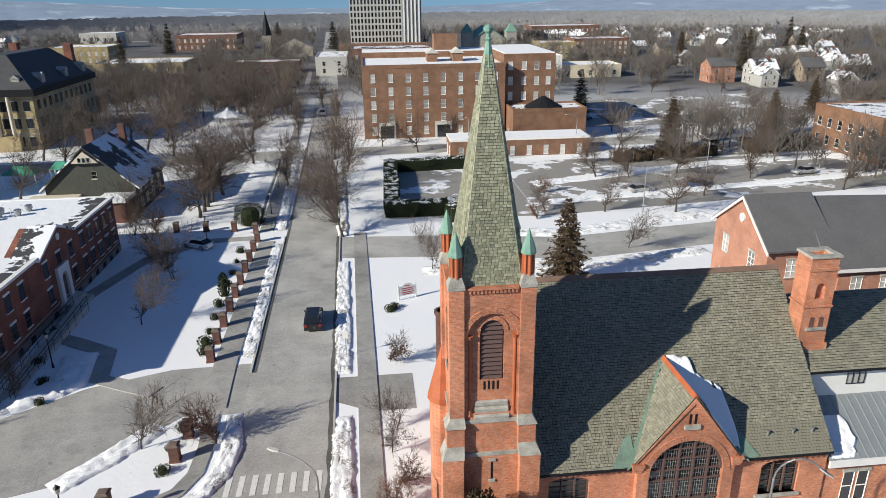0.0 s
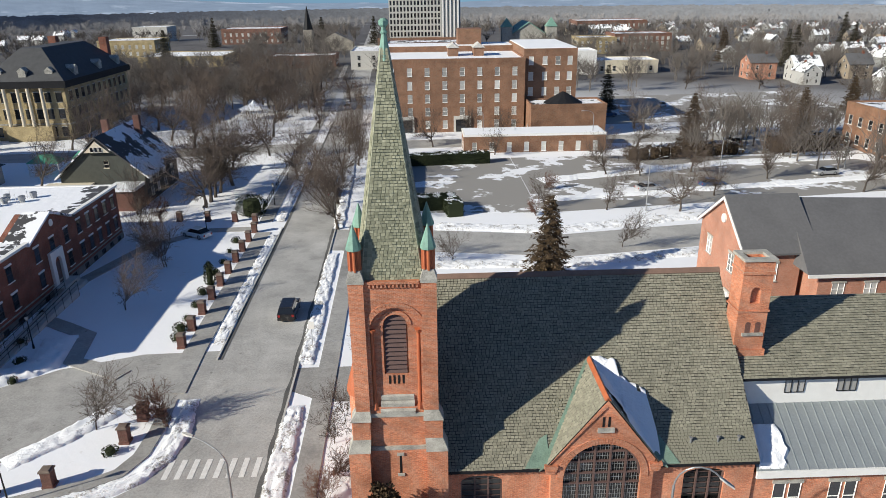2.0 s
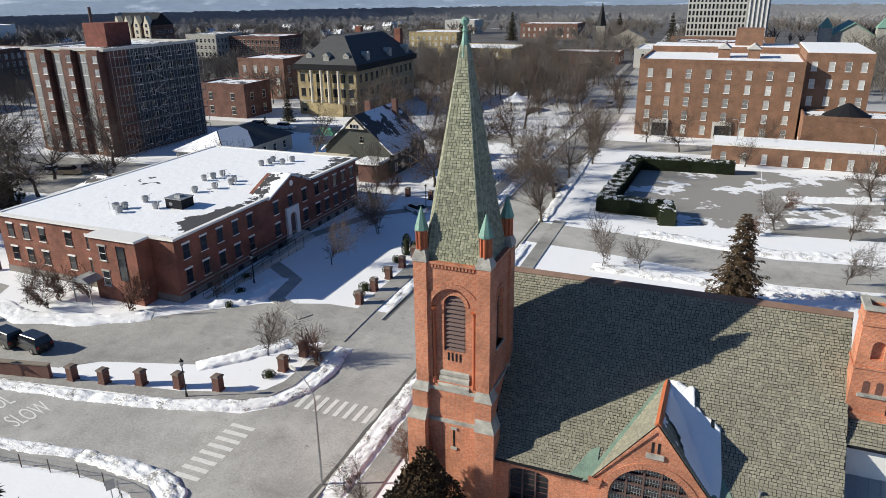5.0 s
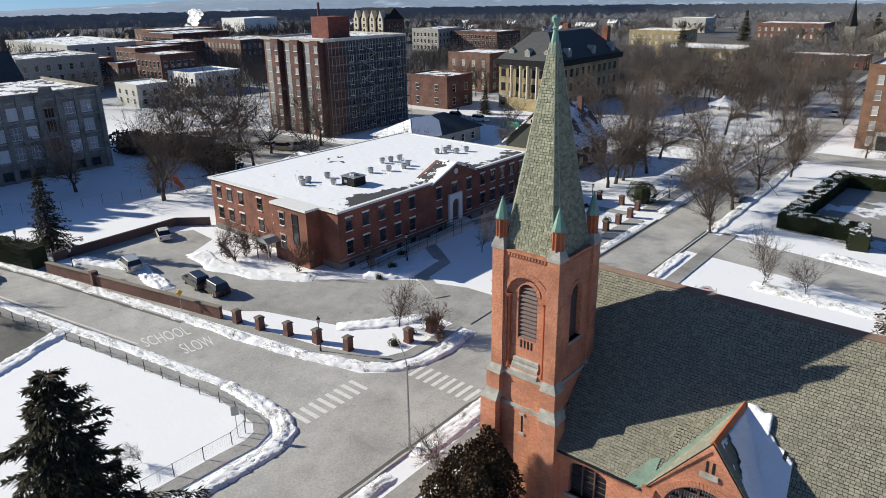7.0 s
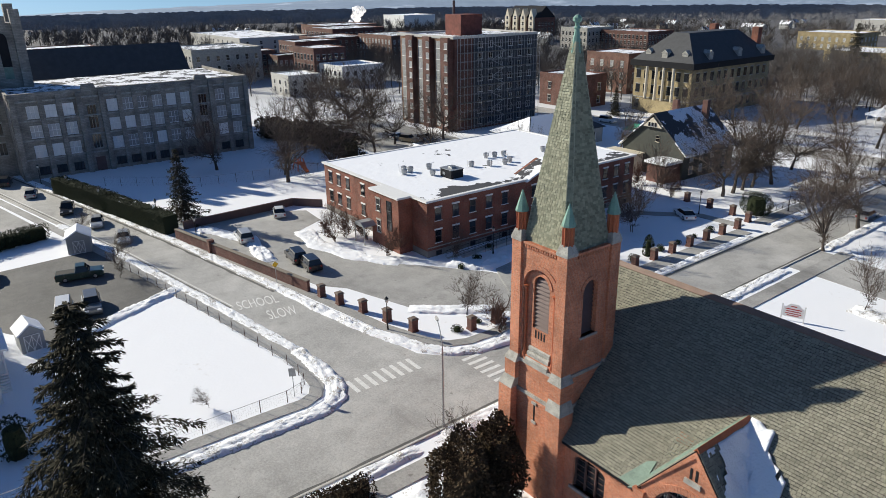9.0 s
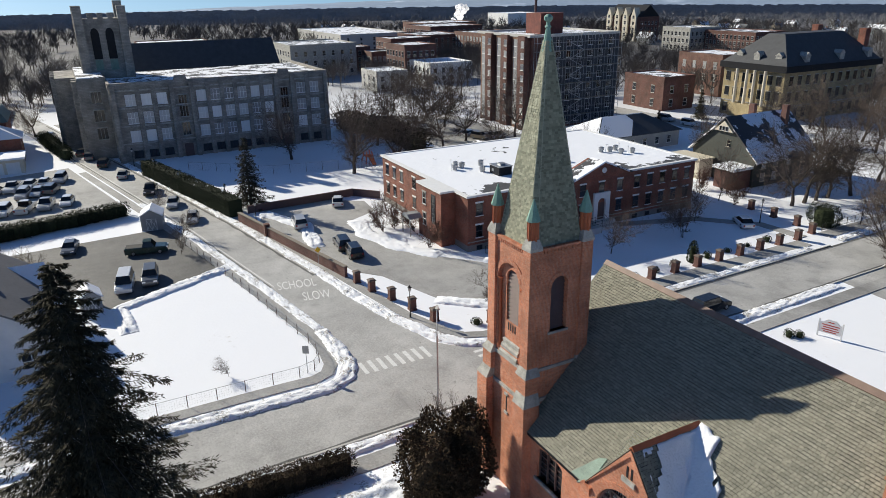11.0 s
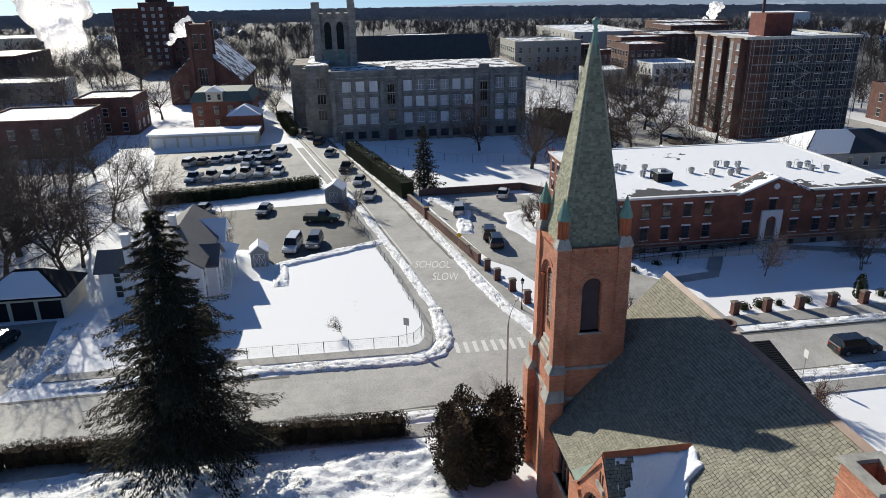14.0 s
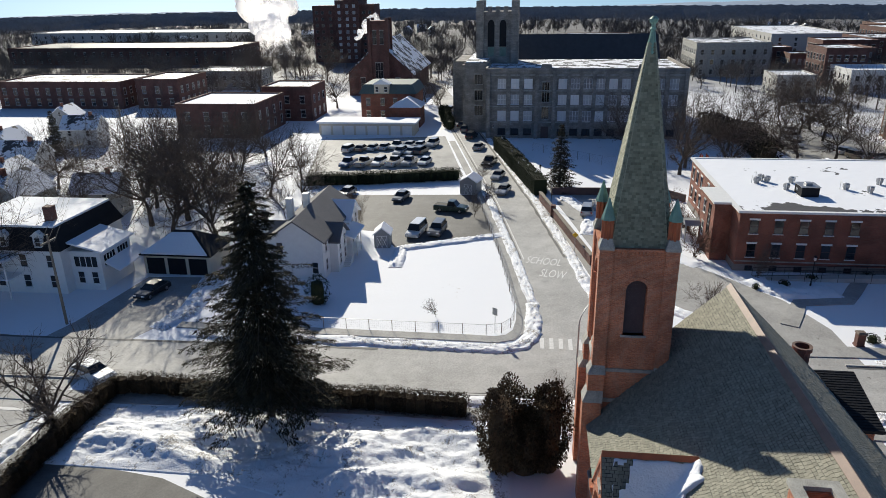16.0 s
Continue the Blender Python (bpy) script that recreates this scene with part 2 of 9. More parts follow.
def solid(bm, rings, cap=True):
    """Closed loft through rings of as many points each."""
    vs = [[bm.verts.new(p) for p in r] for r in rings]
    n = len(vs[0])
    for a, b in zip(vs, vs[1:]):
        for i in range(n):
            bm.faces.new((a[i], a[(i + 1) % n], b[(i + 1) % n], b[i]))
    if cap:
        bm.faces.new(vs[0][::-1]), bm.faces.new(vs[-1])


def ring(x, y, z, r, n=8, turn=0.0, ry=None):
    return [(x + r * math.cos(turn + 2 * math.pi * i / n), y + (ry or r) * math.sin(turn + 2 * math.pi * i / n), z) for i in range(n)]


def cyl(bm, x, y, z0, z1, r0, r1=None, n=8):
    solid(bm, [ring(x, y, z0, r0, n), ring(x, y, z1, r0 if r1 is None else r1, n)])


def rod(bm, a, b, r, n=5, r1=None):
    a, b = Vector(a), Vector(b)
    d = (b - a).normalized()
    u = d.orthogonal().normalized()
    w = d.cross(u)
    solid(bm, [[p + q * (math.cos(2 * math.pi * i / n) * u + math.sin(2 * math.pi * i / n) * w) for i in range(n)] for p, q in ((a, r), (b, r if r1 is None else r1))])


def mesh_of(name, bm, *mats):
    me = bpy.data.meshes.new(name)
    bmesh.ops.recalc_face_normals(bm, faces=bm.faces)
    bm.to_mesh(me)
    bm.free()
    for m in mats:
        me.materials.append(m)
    return me


def part(name, bm, material, parent, label=""):
    ob = new(name, mesh_of(name, bm, material))
    ob.parent = parent
    return tagged(ob, label)


def thing(name, label, category, m=None, group="", kind=""):
    ob = new(name)
    if m is not None:
        ob.matrix_world = m
    return tagged(ob, label, category, group, kind)


def single(name, bm, material, label, category, kind="", m=None, group=""):
    ob = new(name, mesh_of(name, bm, material))
    if m is not None:
        ob.matrix_world = m
    return tagged(ob, label, category, group, kind)


def place(name, me, parent, m):
    ob = new(name, me)
    ob.parent = parent
    ob.matrix_basis = m
    return ob


def along(pts, off):
    """The polyline pts moved off metres to its right."""
    out = []
    for i, p in enumerate(pts):
        a, b = Vector(pts[max(i - 1, 0)]), Vector(pts[min(i + 1, len(pts) - 1)])
        d = (b - a).normalized()
        out.append((p[0] + d.y * off, p[1] - d.x * off))
    return out


def strip(bm, pts, left, right, z0, z1):
    prism(bm, along(pts, -left) + along(pts, right)[::-1], z0, z1)


def dense(pts, step):
    out = []
    for a, b in zip(pts, pts[1:]):
        a, b = Vector(a), Vector(b)
        n = max(1, int((b - a).length / step))
        out += [tuple(a.lerp(b, i / n)) for i in range(n)]
    return out + [tuple(pts[-1])]


def bank(name, pts, width, height, mat=None, label="ploughed snow bank along the road", seed=0.0, step=0.27):
    """A lumpy, flat-topped strip of ploughed snow along a line."""
    bm = bmesh.new()
    pts = dense(pts, step)
    n, rows = 13, []
    for i, p in enumerate(pts):
        end = min(1.0, i / 3, (len(pts) - 1 - i) / 3)
        w = width * (1.0 + 0.3 * noise.noise((i * 0.09, seed, 1)) + 0.12 * noise.noise((i * 0.5, seed, 6)))
        line = []
        for j in range(n):
            u = j / (n - 1) * 2 - 1
            rag = 0.16 * noise.noise((i * 0.7, math.copysign(3, u), seed)) if abs(u) > 0.8 else 0.05 * noise.noise((i * 0.8, j, seed))
            q = along(pts[max(i - 1, 0):i + 2], u * w / 2 + rag)[0 if i == 0 else 1]
            h = height * ((1 - abs(u) ** 5) * (0.46 + 0.26 * noise.noise((i * 0.12, j * 0.3, seed)) + 0.3 * noise.noise((i * 0.43, j * 0.8, seed + 4)) + 0.34 * noise.noise((i * 1.37, j * 1.61, seed + 9)))) * end
            line.append(bm.verts.new((q[0], q[1], max(0.02, h) + 0.03 if abs(u) < 1 else -0.05)))
        rows.append(line)
    for a, b in zip(rows, rows[1:]):
        for j in range(n - 1):
            bm.faces.new((a[j], a[j + 1], b[j + 1], b[j]))
    ob = single(name, bm, mat or SNOW_BANK, label, "snow bank", "stuff")
    for f in ob.data.polygons:
        f.use_smooth = True
    return ob


# ---- ground ----
def far_drop(r):
    return -max(0.0, r - 500.0) * 0.0225


def ground_material():
    m = Mat("snowy ground", 0.8)
    p = m.node("NewGeometry").outputs["Position"]
    s = m.node("VectorMath")
    s.operation = "LENGTH"
    m.link(p, s.inputs[0])
    near = m.node("MapRange")
    near.inputs["From Min"].default_value, near.inputs["From Max"].default_value = 170, 290
    m.link(s.outputs["Value"], near.inputs["Value"])
    f = m.mix(0.35, m.noise(0.012, 7, p), m.noise(0.09, 6, p))
    wood = m.ramp(f, (0.27, grey(0)), (0.38, grey(1)))
    floor = m.ramp(m.noise(0.05, 6, p), (0.3, (0.07, 0.066, 0.065)), (0.7, (0.145, 0.14, 0.138)))
    k = m.mix(1.0, wood, near.outputs["Result"], "MULTIPLY")
    trod = m.ramp(m.mix(0.4, m.noise(0.16, 6, p), m.noise(1.6, 5, p)), (0.62, grey(0)), (0.7, grey(0.4)))
    c = m.mix(trod, (0.86, 0.88, 0.92), (0.45, 0.42, 0.38))
    m.colour(m.mix(k, c, floor))
    m.bump(m.mix(0.25, m.noise(0.35, 6, p), m.noise(2.5, 5, p)), 0.3, 0.2)
    return m.m


bm = bmesh.new()
radii = [0.0] + [12 * 1.13 ** i for i in range(50) if 12 * 1.13 ** i < 4900] + [4930]
rows = [[bm.verts.new((0, 0, 0))]]
for r in radii[1:]:
    rows.append([bm.verts.new((r * math.cos(a * math.pi / 48), r * math.sin(a * math.pi / 48), far_drop(r))) for a in range(96)])
for i in range(96):
    bm.faces.new((rows[0][0], rows[1][i], rows[1][(i + 1) % 96]))
for a, b in zip(rows[1:], rows[2:]):
    for i in range(96):
        bm.faces.new((a[i], b[i], b[(i + 1) % 96], a[(i + 1) % 96]))
ground = single("ground", bm, ground_material(), "snow-covered ground with bare patches between town and woods", "ground", "structure")


def hill_height(a):
    """Height of the far hills by their bearing, in degrees left of north."""
    rise = math.exp(-((a - 38) / 26) ** 2) * 150 + math.exp(-((a + 30) / 24) ** 2) * 112 + math.exp(-((a - 75) / 12) ** 2) * 16 + 25 * math.exp(-((a - 122) / 9) ** 2)
    return -96 + rise + 14 * noise.noise((a * 0.11, 0, 3)) + 5 * noise.noise((a * 0.6, 2, 3))


# the blue tones of woods and slopes carry the haze of distance
HILLS = Mat("far hills tinted for haze", 1.0)
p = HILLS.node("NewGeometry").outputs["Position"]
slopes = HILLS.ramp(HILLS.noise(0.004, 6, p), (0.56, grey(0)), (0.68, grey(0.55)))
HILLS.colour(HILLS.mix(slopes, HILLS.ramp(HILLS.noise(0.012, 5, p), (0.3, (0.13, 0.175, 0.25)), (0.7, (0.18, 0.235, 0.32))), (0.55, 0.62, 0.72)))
HILLS.b.inputs["Emission Color"].default_value, HILLS.b.inputs["Emission Strength"].default_value = (0.075, 0.10, 0.13, 1), 0.8      # haze of the far air put in as a faint glow
bm = bmesh.new()
lines = []
for i in range(0, 721):
    a = i * 0.5 - 180
    d = Vector((-math.sin(radians(a)), math.cos(radians(a))))
    h = hill_height(a)
    lines.append([bm.verts.new((d.x * r, d.y * r, z)) for r, z in ((3900, -86), (4300, -60 + (h + 60) * 0.55), (4650, h), (4800, h - 5), (4880, -115))])
for a, b in zip(lines, lines[1:]):
    for j in range(4):
        bm.faces.new((a[j], a[j + 1], b[j + 1], b[j]))
single("backdrop", bm, HILLS.m, "wooded hills on the horizon, tinted blue-grey for haze", "hills", "structure")

# streets
STREET_A = [(-5.2, -90), (-6.3, -30), (-7.5, 15), (-8.3, 60), (-9.1, 100), (-11.6, 190), (-17.5, 340), (-32, 700)]
STREET_B = [(-9, 36), (-23.5, 34.0), (-38, 31.6), (-64, 26.7), (-114, 15.6), (-175, 1.5), (-320, -33)]
STREET_C = [(-8, -16.5), (40, -17), (150, -20)]
STREET_D = [(-6, 94.3), (8, 93.0), (28, 89.6), (50, 93.0), (80, 98), (190, 116)]
STREET_E = [(-160, 148), (-60, 153), (-10, 158), (60, 160), (200, 166)]


def road(name, pts, half, z, label, mat=None):
    bm = bmesh.new()
    strip(bm, dense(pts, 8), half, half, -0.3, z)
    return single(name, bm, mat or ROAD, label, "road", "structure")


road("road_1", STREET_A, 3.95, 0.02, "salt-greyed asphalt street with worn patches")
road("road_2", STREET_B, 3.7, 0.026, "salt-greyed asphalt side street with faded lettering")
road("road_3", STREET_C, 4.6, 0.032, "grey asphalt cross street")
road("road_4", STREET_D, 4.4, 0.032, "damp grey asphalt street")
road("road_5", STREET_E, 4.5, 0.038, "grey asphalt street before the brick hotel")
bm = bmesh.new()
prism(bm, [(-11.0, 27.5), (-11.6, 28.6), (-13.2, 30.2), (-16, 31.2), (-24, 30.5), (-24, 37.7), (-15.5, 39.6), (-12.8, 42.0), (-11.4, 45.5), (-8, 40), (-8, 30)], -0.3, 0.023)
single("road_6", bm, ROAD, "asphalt corner of the street junction", "road", "structure")
LOTS = [
    ([(-12.0, 53.0), (-17.0, 53.2), (-21, 49.0), (-24, 45.2), (-34, 42.0), (-37, 39.6), (-64, 34.2), (-70, 36.5), (-70, 47), (-66, 52.5), (-60, 52), (-57, 46.5), (-50, 45.0), (-42, 47.2), (-37, 51.0), (-33, 54.5), (-27, 59.0), (-20, 61.5), (-12.3, 61.8)], LOT, "grey asphalt car park in front of the brick building"),
    ([(-40.5, 11.0), (-46.5, 25.2), (-50, 25.2), (-68, 21.0), (-66, -2), (-49, -4), (-47, 7)], ROAD_DARK, "small asphalt car park behind the white house"),
    ([(-73, -12.5), (-80.5, 16.8), (-119, 8.5), (-113, -21)], LOT, "asphalt car park with two rows of cars"),
    ([(8.6, -7.5), (10, 3), (12.5, 9), (16, 16), (22, 29), (60, 29), (60, -8)], ROAD_DARK, "dark wet asphalt car park with melting snow"),
    ([(2.5, 106.5), (14, 105.5), (26.9, 104.8), (26.9, 143), (4, 140)], LOT_SNOW, "shaded yard inside a hedge, patchy snow"),
    ([(27, 104.5), (70, 110), (150, 121), (150, 141), (70, 140), (49, 143), (27, 143)], LOT_SNOW, "grey asphalt car park with snow strips"),
    ([(46, 178), (130, 182), (135, 232), (48, 224)], LOT_SNOW, "large car park with patchy snow cover"),
    ([(68, 141), (150, 146), (150, 168), (66, 156)], LOT_SNOW, "asphalt car park among bare trees"),
    ([(-14, -20.0), (-10.6, -21.0), (-10.6, -11.5), (-15.5, -9.5), (-27.5, -11.5), (-27.0, -18.5)], PAVING, "cleared concrete driveway before the garage"),
    ([(-140, 80), (-92, 84), (-90, 108), (-135, 106)], LOT, "asphalt yard beside the apartment tower"),
    ([(-1.0, 52), (3.0, 52), (3.0, 58.0), (-4.4, 58.0), (-4.3, 54)], PAVING, "concrete drive beside the church"),
]
for poly, mat, label in LOTS:
    bm = bmesh.new()
    prism(bm, poly, -0.3, 0.014)
    single("parking_lot", bm, mat, label, "parking lot", "structure")

# pavements
for pts, w, label in (
    (along(STREET_A[1:5], 7.0), 0.9, "concrete pavement between snow strips"),
    ([(-14.7, 54), (-15.1, 62), (-15.6, 98)], 1.1, "concrete pavement beside brick pillars"),
    ([(-16.3, 103), (-19.3, 200), (-26, 340)], 1.0, "concrete pavement beside the park"),
    ([(-14.6, 53), (-14.2, 48.5), (-14.3, 45.2), (-15.2, 43.1), (-17.2, 41.8), (-22.7, 39.9)] + along(STREET_B[2:6], 5.45), 0.62, "concrete pavement beside the brick wall"),
    ([(-14.4, -8), (-14.4, 24), (-14.3, 26.6), (-14.9, 28.1), (-16.4, 29.0), (-19.0, 29.3)] + along(STREET_B[1:5], -4.8), 0.68, "concrete pavement round the snowy corner plot"),
    ([(1.0, -9.4), (60, -10.0)], 0.8, "concrete pavement beside the hedge"),
    ([(-20.5, 57.5), (-26.5, 60.5), (-27.5, 66), (-34.5, 70.5), (-35, 78)], 0.9, "cleared concrete path to the brick building"),
    ([(-17.2, 99.8), (-24, 99.5), (-31, 93), (-35, 80)], 0.9, "cleared concrete path across the lawn"),
):
    bm = bmesh.new()
    strip(bm, dense(pts, 3), w, w, -0.3, 0.10)
    single("pavement", bm, PAVING, label, "pavement", "structure")

# kerbs
for pts in (along(STREET_A[1:5], 4.05), along(STREET_A[3:5], -4.05), along(STREET_B[2:6], 3.3), along(STREET_B[2:6], -3.2)):
    bm = bmesh.new()
    strip(bm, dense(pts, 4), 0.09, 0.09, -0.2, 0.15)
    single("kerb", bm, CONCRETE, "pale concrete kerb edged with snow", "kerb", "structure")

# grit washed along the kerbs, and a worn edge line
GRIT = road_mat("dark gutter grit", 0.13, 0.5, 0.5)
for pts, off in ((STREET_A[1:5], 3.75), (STREET_A[1:3], -3.75), (STREET_A[3:6], -3.75), (STREET_B[2:6], 3.0), (STREET_B[2:6], -3.0)):
    bm = bmesh.new()
    line = dense(pts, 0.9)
    prism_l = [along(line[max(i - 1, 0):i + 2], off - 0.16 - 0.22 * noise.noise((i * 0.35, off, 2)))[0 if i == 0 else 1] for i in range(len(line))]
    prism_r = along(line, off + 0.22 * (1 if off > 0 else 1))
    vs = [[bm.verts.new((x, y, 0.042)) for x, y in side] for side in (prism_l, prism_r)]
    for i in range(len(line) - 1):
        bm.faces.new((vs[0][i], vs[1][i], vs[1][i + 1], vs[0][i + 1]))
    single("gutter", bm, GRIT, "dark wet grit along the kerb", "gutter", "structure")
bm = bmesh.new()
strip(bm, dense(along(STREET_B[2:6], -2.5), 5), 0.06, 0.06, 0.03, 0.045)
single("road_marking", bm, PAINT_WHITE, "thin worn white edge line", "road marking", "structure")

# ploughed snow
A_R, A_L = along(STREET_A, 5.2), along(STREET_A, -5.0)
bank("snow_bank", [(-2.6, -6), (-2.5, 15), (-2.7, 24), (-2.9, 31)], 1.4, 0.4, seed=1)
bank("snow_bank", [(-2.9, 33.5), (-3.2, 43), (-3.35, 51.5)], 1.9, 0.42, seed=2)
bank("snow_bank", [(-3.5, 58.5), (-3.9, 75), (-4.2, 88.5)], 1.8, 0.36, seed=3)
bank("snow_bank", [(-4.6, 99), (-5.6, 130), (-7, 152)], 1.8, 0.4, seed=4)
bank("snow_bank", [(-13.0, 63), (-13.5, 80), (-13.9, 97)], 1.5, 0.34, seed=5)
bank("snow_bank", [(-12.7, 53.0), (-12.1, 47.9), (-12.4, 44.8), (-13.6, 42.3), (-16.0, 40.7), (-21.7, 38.6), (-29.7, 36.9)], 1.7, 0.5, seed=6)
bank("snow_bank", [(-29.7, 36.9)] + along(STREET_B[2:5], 4.0), 1.6, 0.4, seed=7)
bank("snow_bank", [(-12.6, -6), (-12.6, 4), (-12.4, 22), (-12.3, 27.2), (-13.2, 29.4), (-15.6, 30.4), (-19.5, 30.5), (-23.8, 30.3)], 1.9, 0.5, seed=8)
bank("snow_bank", [(-23.8, 30.3)] + along(STREET_B[2:5], -3.65)[:2] + [(-84, 18.6)], 1.5, 0.35, seed=9)
bank("snow_bank", [(-14.0, 103), (-16, 150)], 1.6, 0.4, seed=10)
bank("snow_bank", [(4.0, -11.3), (14, -11.6), (40, -12)], 1.8, 0.5, seed=11)
bank("snow_bank", [(-13.2, -10), (-18, -8.5), (-26, -9.2)], 2.6, 0.8, seed=12)
bank("snow_bank", [(6, 83.5), (27, 83.0), (46, 86)], 3.0, 0.5, seed=13)
bank("snow_bank", [(10, 99.0), (28, 96.2), (54, 102)], 3.4, 0.5, seed=14)
bank("snow_bank", [(-47, 26.2), (-40, 12), (-33, 12.5)], 2.0, 0.5, SNOW, "clean ploughed snow at the lot's edge", 15)
bank("snow_bank", [(-68, 35.6), (-58, 39.5), (-48, 38.2)], 2.4, 0.6, SNOW, "snow heap between parked cars", 16)
bank("snow_bank", [(-33, 56.5), (-29, 60), (-30, 66)], 3.4, 0.9, SNOW, "piled snow by the path", 17)
bank("snow_bank", [(-24.5, 44.6), (-21.4, 48.0), (-18.6, 52.0)], 2.2, 0.5, SNOW, "snow along the drive", 18)
bank("snow_bank", [(-57, 47.5), (-50, 46.3), (-42, 48.6), (-37, 52)], 3.0, 0.35, SNOW, "snow round the shrub bed", 19)
bank("snow_bank", [(30, 112), (70, 118), (120, 126)], 3.0, 0.4, SNOW, "snow strip in the car park", 20)
bank("snow_bank", [(30, 124), (70, 135), (130, 140)], 4.0, 0.4, SNOW, "snow strip in the car park", 21)

# trampled snow mound beside the church lot
bm = bmesh.new()
grid = []
for i in range(230):
    y = -7.5 + i * 0.16
    row = []
    for j in range(84):
        u = j / 83
        x = 0.2 + u * (9.3 + 0.25 * max(0, y - 6))
        edge = min(1, 5 * u, 4 * (1 - u), i / 18, (229 - i) / 18)
        z = edge * (0.16 + 0.6 * max(0, noise.noise((x * 0.22, y * 0.12, 4)) + 0.35) + 0.55 * noise.noise((x * 0.55, y * 0.2, 2)) + 0.2 * noise.noise((x * 1.4, y * 0.8, 8)) + 0.09 * noise.noise((x * 3.9, y * 3.1, 5)) + 0.05 * noise.noise((x * 8.3, y * 7.7, 5)))
        row.append(bm.verts.new((x, y, max(z, 0.02) + 0.03 if edge > 0 else -0.1)))
    grid.append(row)
for a, b in zip(grid, grid[1:]):
    for j in range(83):
        bm.faces.new((a[j], a[j + 1], b[j + 1], b[j]))
mound = single("snow_mound", bm, SNOW_DIRTY, "trampled lumpy snow heaped beside the church lot", "snow", "stuff")
for f in mound.data.polygons:
    f.use_smooth = True


# road markings
def marking(label, bars, at, yaw, z=0.034):
    for x0, x1, y0, y1 in bars:
        bm = bmesh.new()
        box(bm, x0, x1, y0, y1, 0, 0.004)
        single("road_marking", bm, PAINT_WHITE, label, "road marking", "structure", pose(*at, z, 0, 0, yaw))


marking("worn white crosswalk bar across the street", [(i * 0.95, i * 0.95 + 0.42, 0, 2.3) for i in range(8)], (-11.8, 42.2), 0)
marking("worn white crosswalk bar across the side street", [(0, 2.3, i * 0.95, i * 0.95 + 0.42) for i in range(8)], (-15.2, 31.2), 0)
marking("white stop bar across the street", [(0, 0.4, 0, 3.4)], (2.5, -17), 0, 0.05)
for word, at in (("SCHOOL", (-36.8, 31.8)), ("SLOW", (-32.5, 32.9))):
    cu = bpy.data.curves.new("lettering", "FONT")
    cu.body, cu.size, cu.extrude, cu.align_x, cu.align_y = word, 1.0, 0.003, "CENTER", "CENTER"
    ob = new("road_lettering", cu)
    ob.matrix_world = pose(*at, 0.036, 0, 0, 79) @ Matrix.Diagonal((1.16, 3.5, 1, 1))
    cu.materials.append(PAINT_WHITE)
    tagged(ob, "worn white " + word.lower() + " lettering on the asphalt", "road marking", kind="structure")


# ---- windows, doors and plain buildings ----
FACE = {"-y": 0, "+x": 90, "+y": 180, "-x": 270}
window_cache = {}


def window_mesh(w, h, frame_mat, glass, head, cross, sill):
    """A sash window that looks along -y, its foot in the middle at the origin. Slots: frame, glass, head."""
    key = (w, h, frame_mat.name, glass.name, head and head.name, cross, sill)
    if key in window_cache:
        return window_cache[key]
    bm = bmesh.new()
    t = 0.07 if w < 1.6 else 0.1

    nx, nz = cross
    grid = [[bm.verts.new((-w / 2 + w * i / nx, -0.07, h * k / nz)) for i in range(nx + 1)] for k in range(nz + 1)]
    cells = [bm.faces.new((grid[k][i], grid[k][i + 1], grid[k + 1][i + 1], grid[k + 1][i])) for k in range(nz) for i in range(nx)]
    rim = [e for e in bm.edges if e.is_boundary]
    skirt = bmesh.ops.extrude_edge_only(bm, edges=rim)
    for v in skirt["geom"]:
        if isinstance(v, bmesh.types.BMVert):
            v.co.y = 0.01
    bmesh.ops.inset_individual(bm, faces=cells, thickness=t * 0.75, depth=-0.055)
    for f in cells:
        f.material_index = 1
    if head:
        for f in box(bm, -w / 2 - 0.12, w / 2 + 0.12, -0.1, 0.02, h, h + 0.22):
            f.material_index = 2
    if sill:
        for f in box(bm, -w / 2 - 0.1, w / 2 + 0.1, -0.14, 0.02, -0.1, 0):
            f.material_index = 2 if head else 0
    bm.normal_update()
    window_cache[key] = mesh_of("window", bm, frame_mat, glass, head or frame_mat)
    return window_cache[key]


def windows(parent, face, plane, spots, w, h, frame_mat=None, glass=None, head=None, cross=(1, 2), sill=True, name="window"):
    """Windows on an upright wall; spots are (place along the wall, height of the foot)."""
    me = window_mesh(w, h, frame_mat or WHITE, glass or GLASS, head, cross, sill)
    for u, z in spots:
        at = (u, plane) if face[1] == "y" else (plane, u)
        place(name, me, parent, pose(*at, z, 0, 0, FACE[face]))


def rows_of(a, b, n, levels):
    return [(a + (b - a) * (i + 0.5) / n, z) for i in range(n) for z in levels]


def facing(x0, x1, y0, y1):
    out = []
    if y0 > 20:
        out.append(("-y", y0, x0, x1))
    if y1 < 20:
        out.append(("+y", y1, x0, x1))
    if x1 < 0:
        out.append(("+x", x1, y0, y1))
    if x0 > 15:
        out.append(("-x", x0, y0, y1))
    return out


FOOT = []


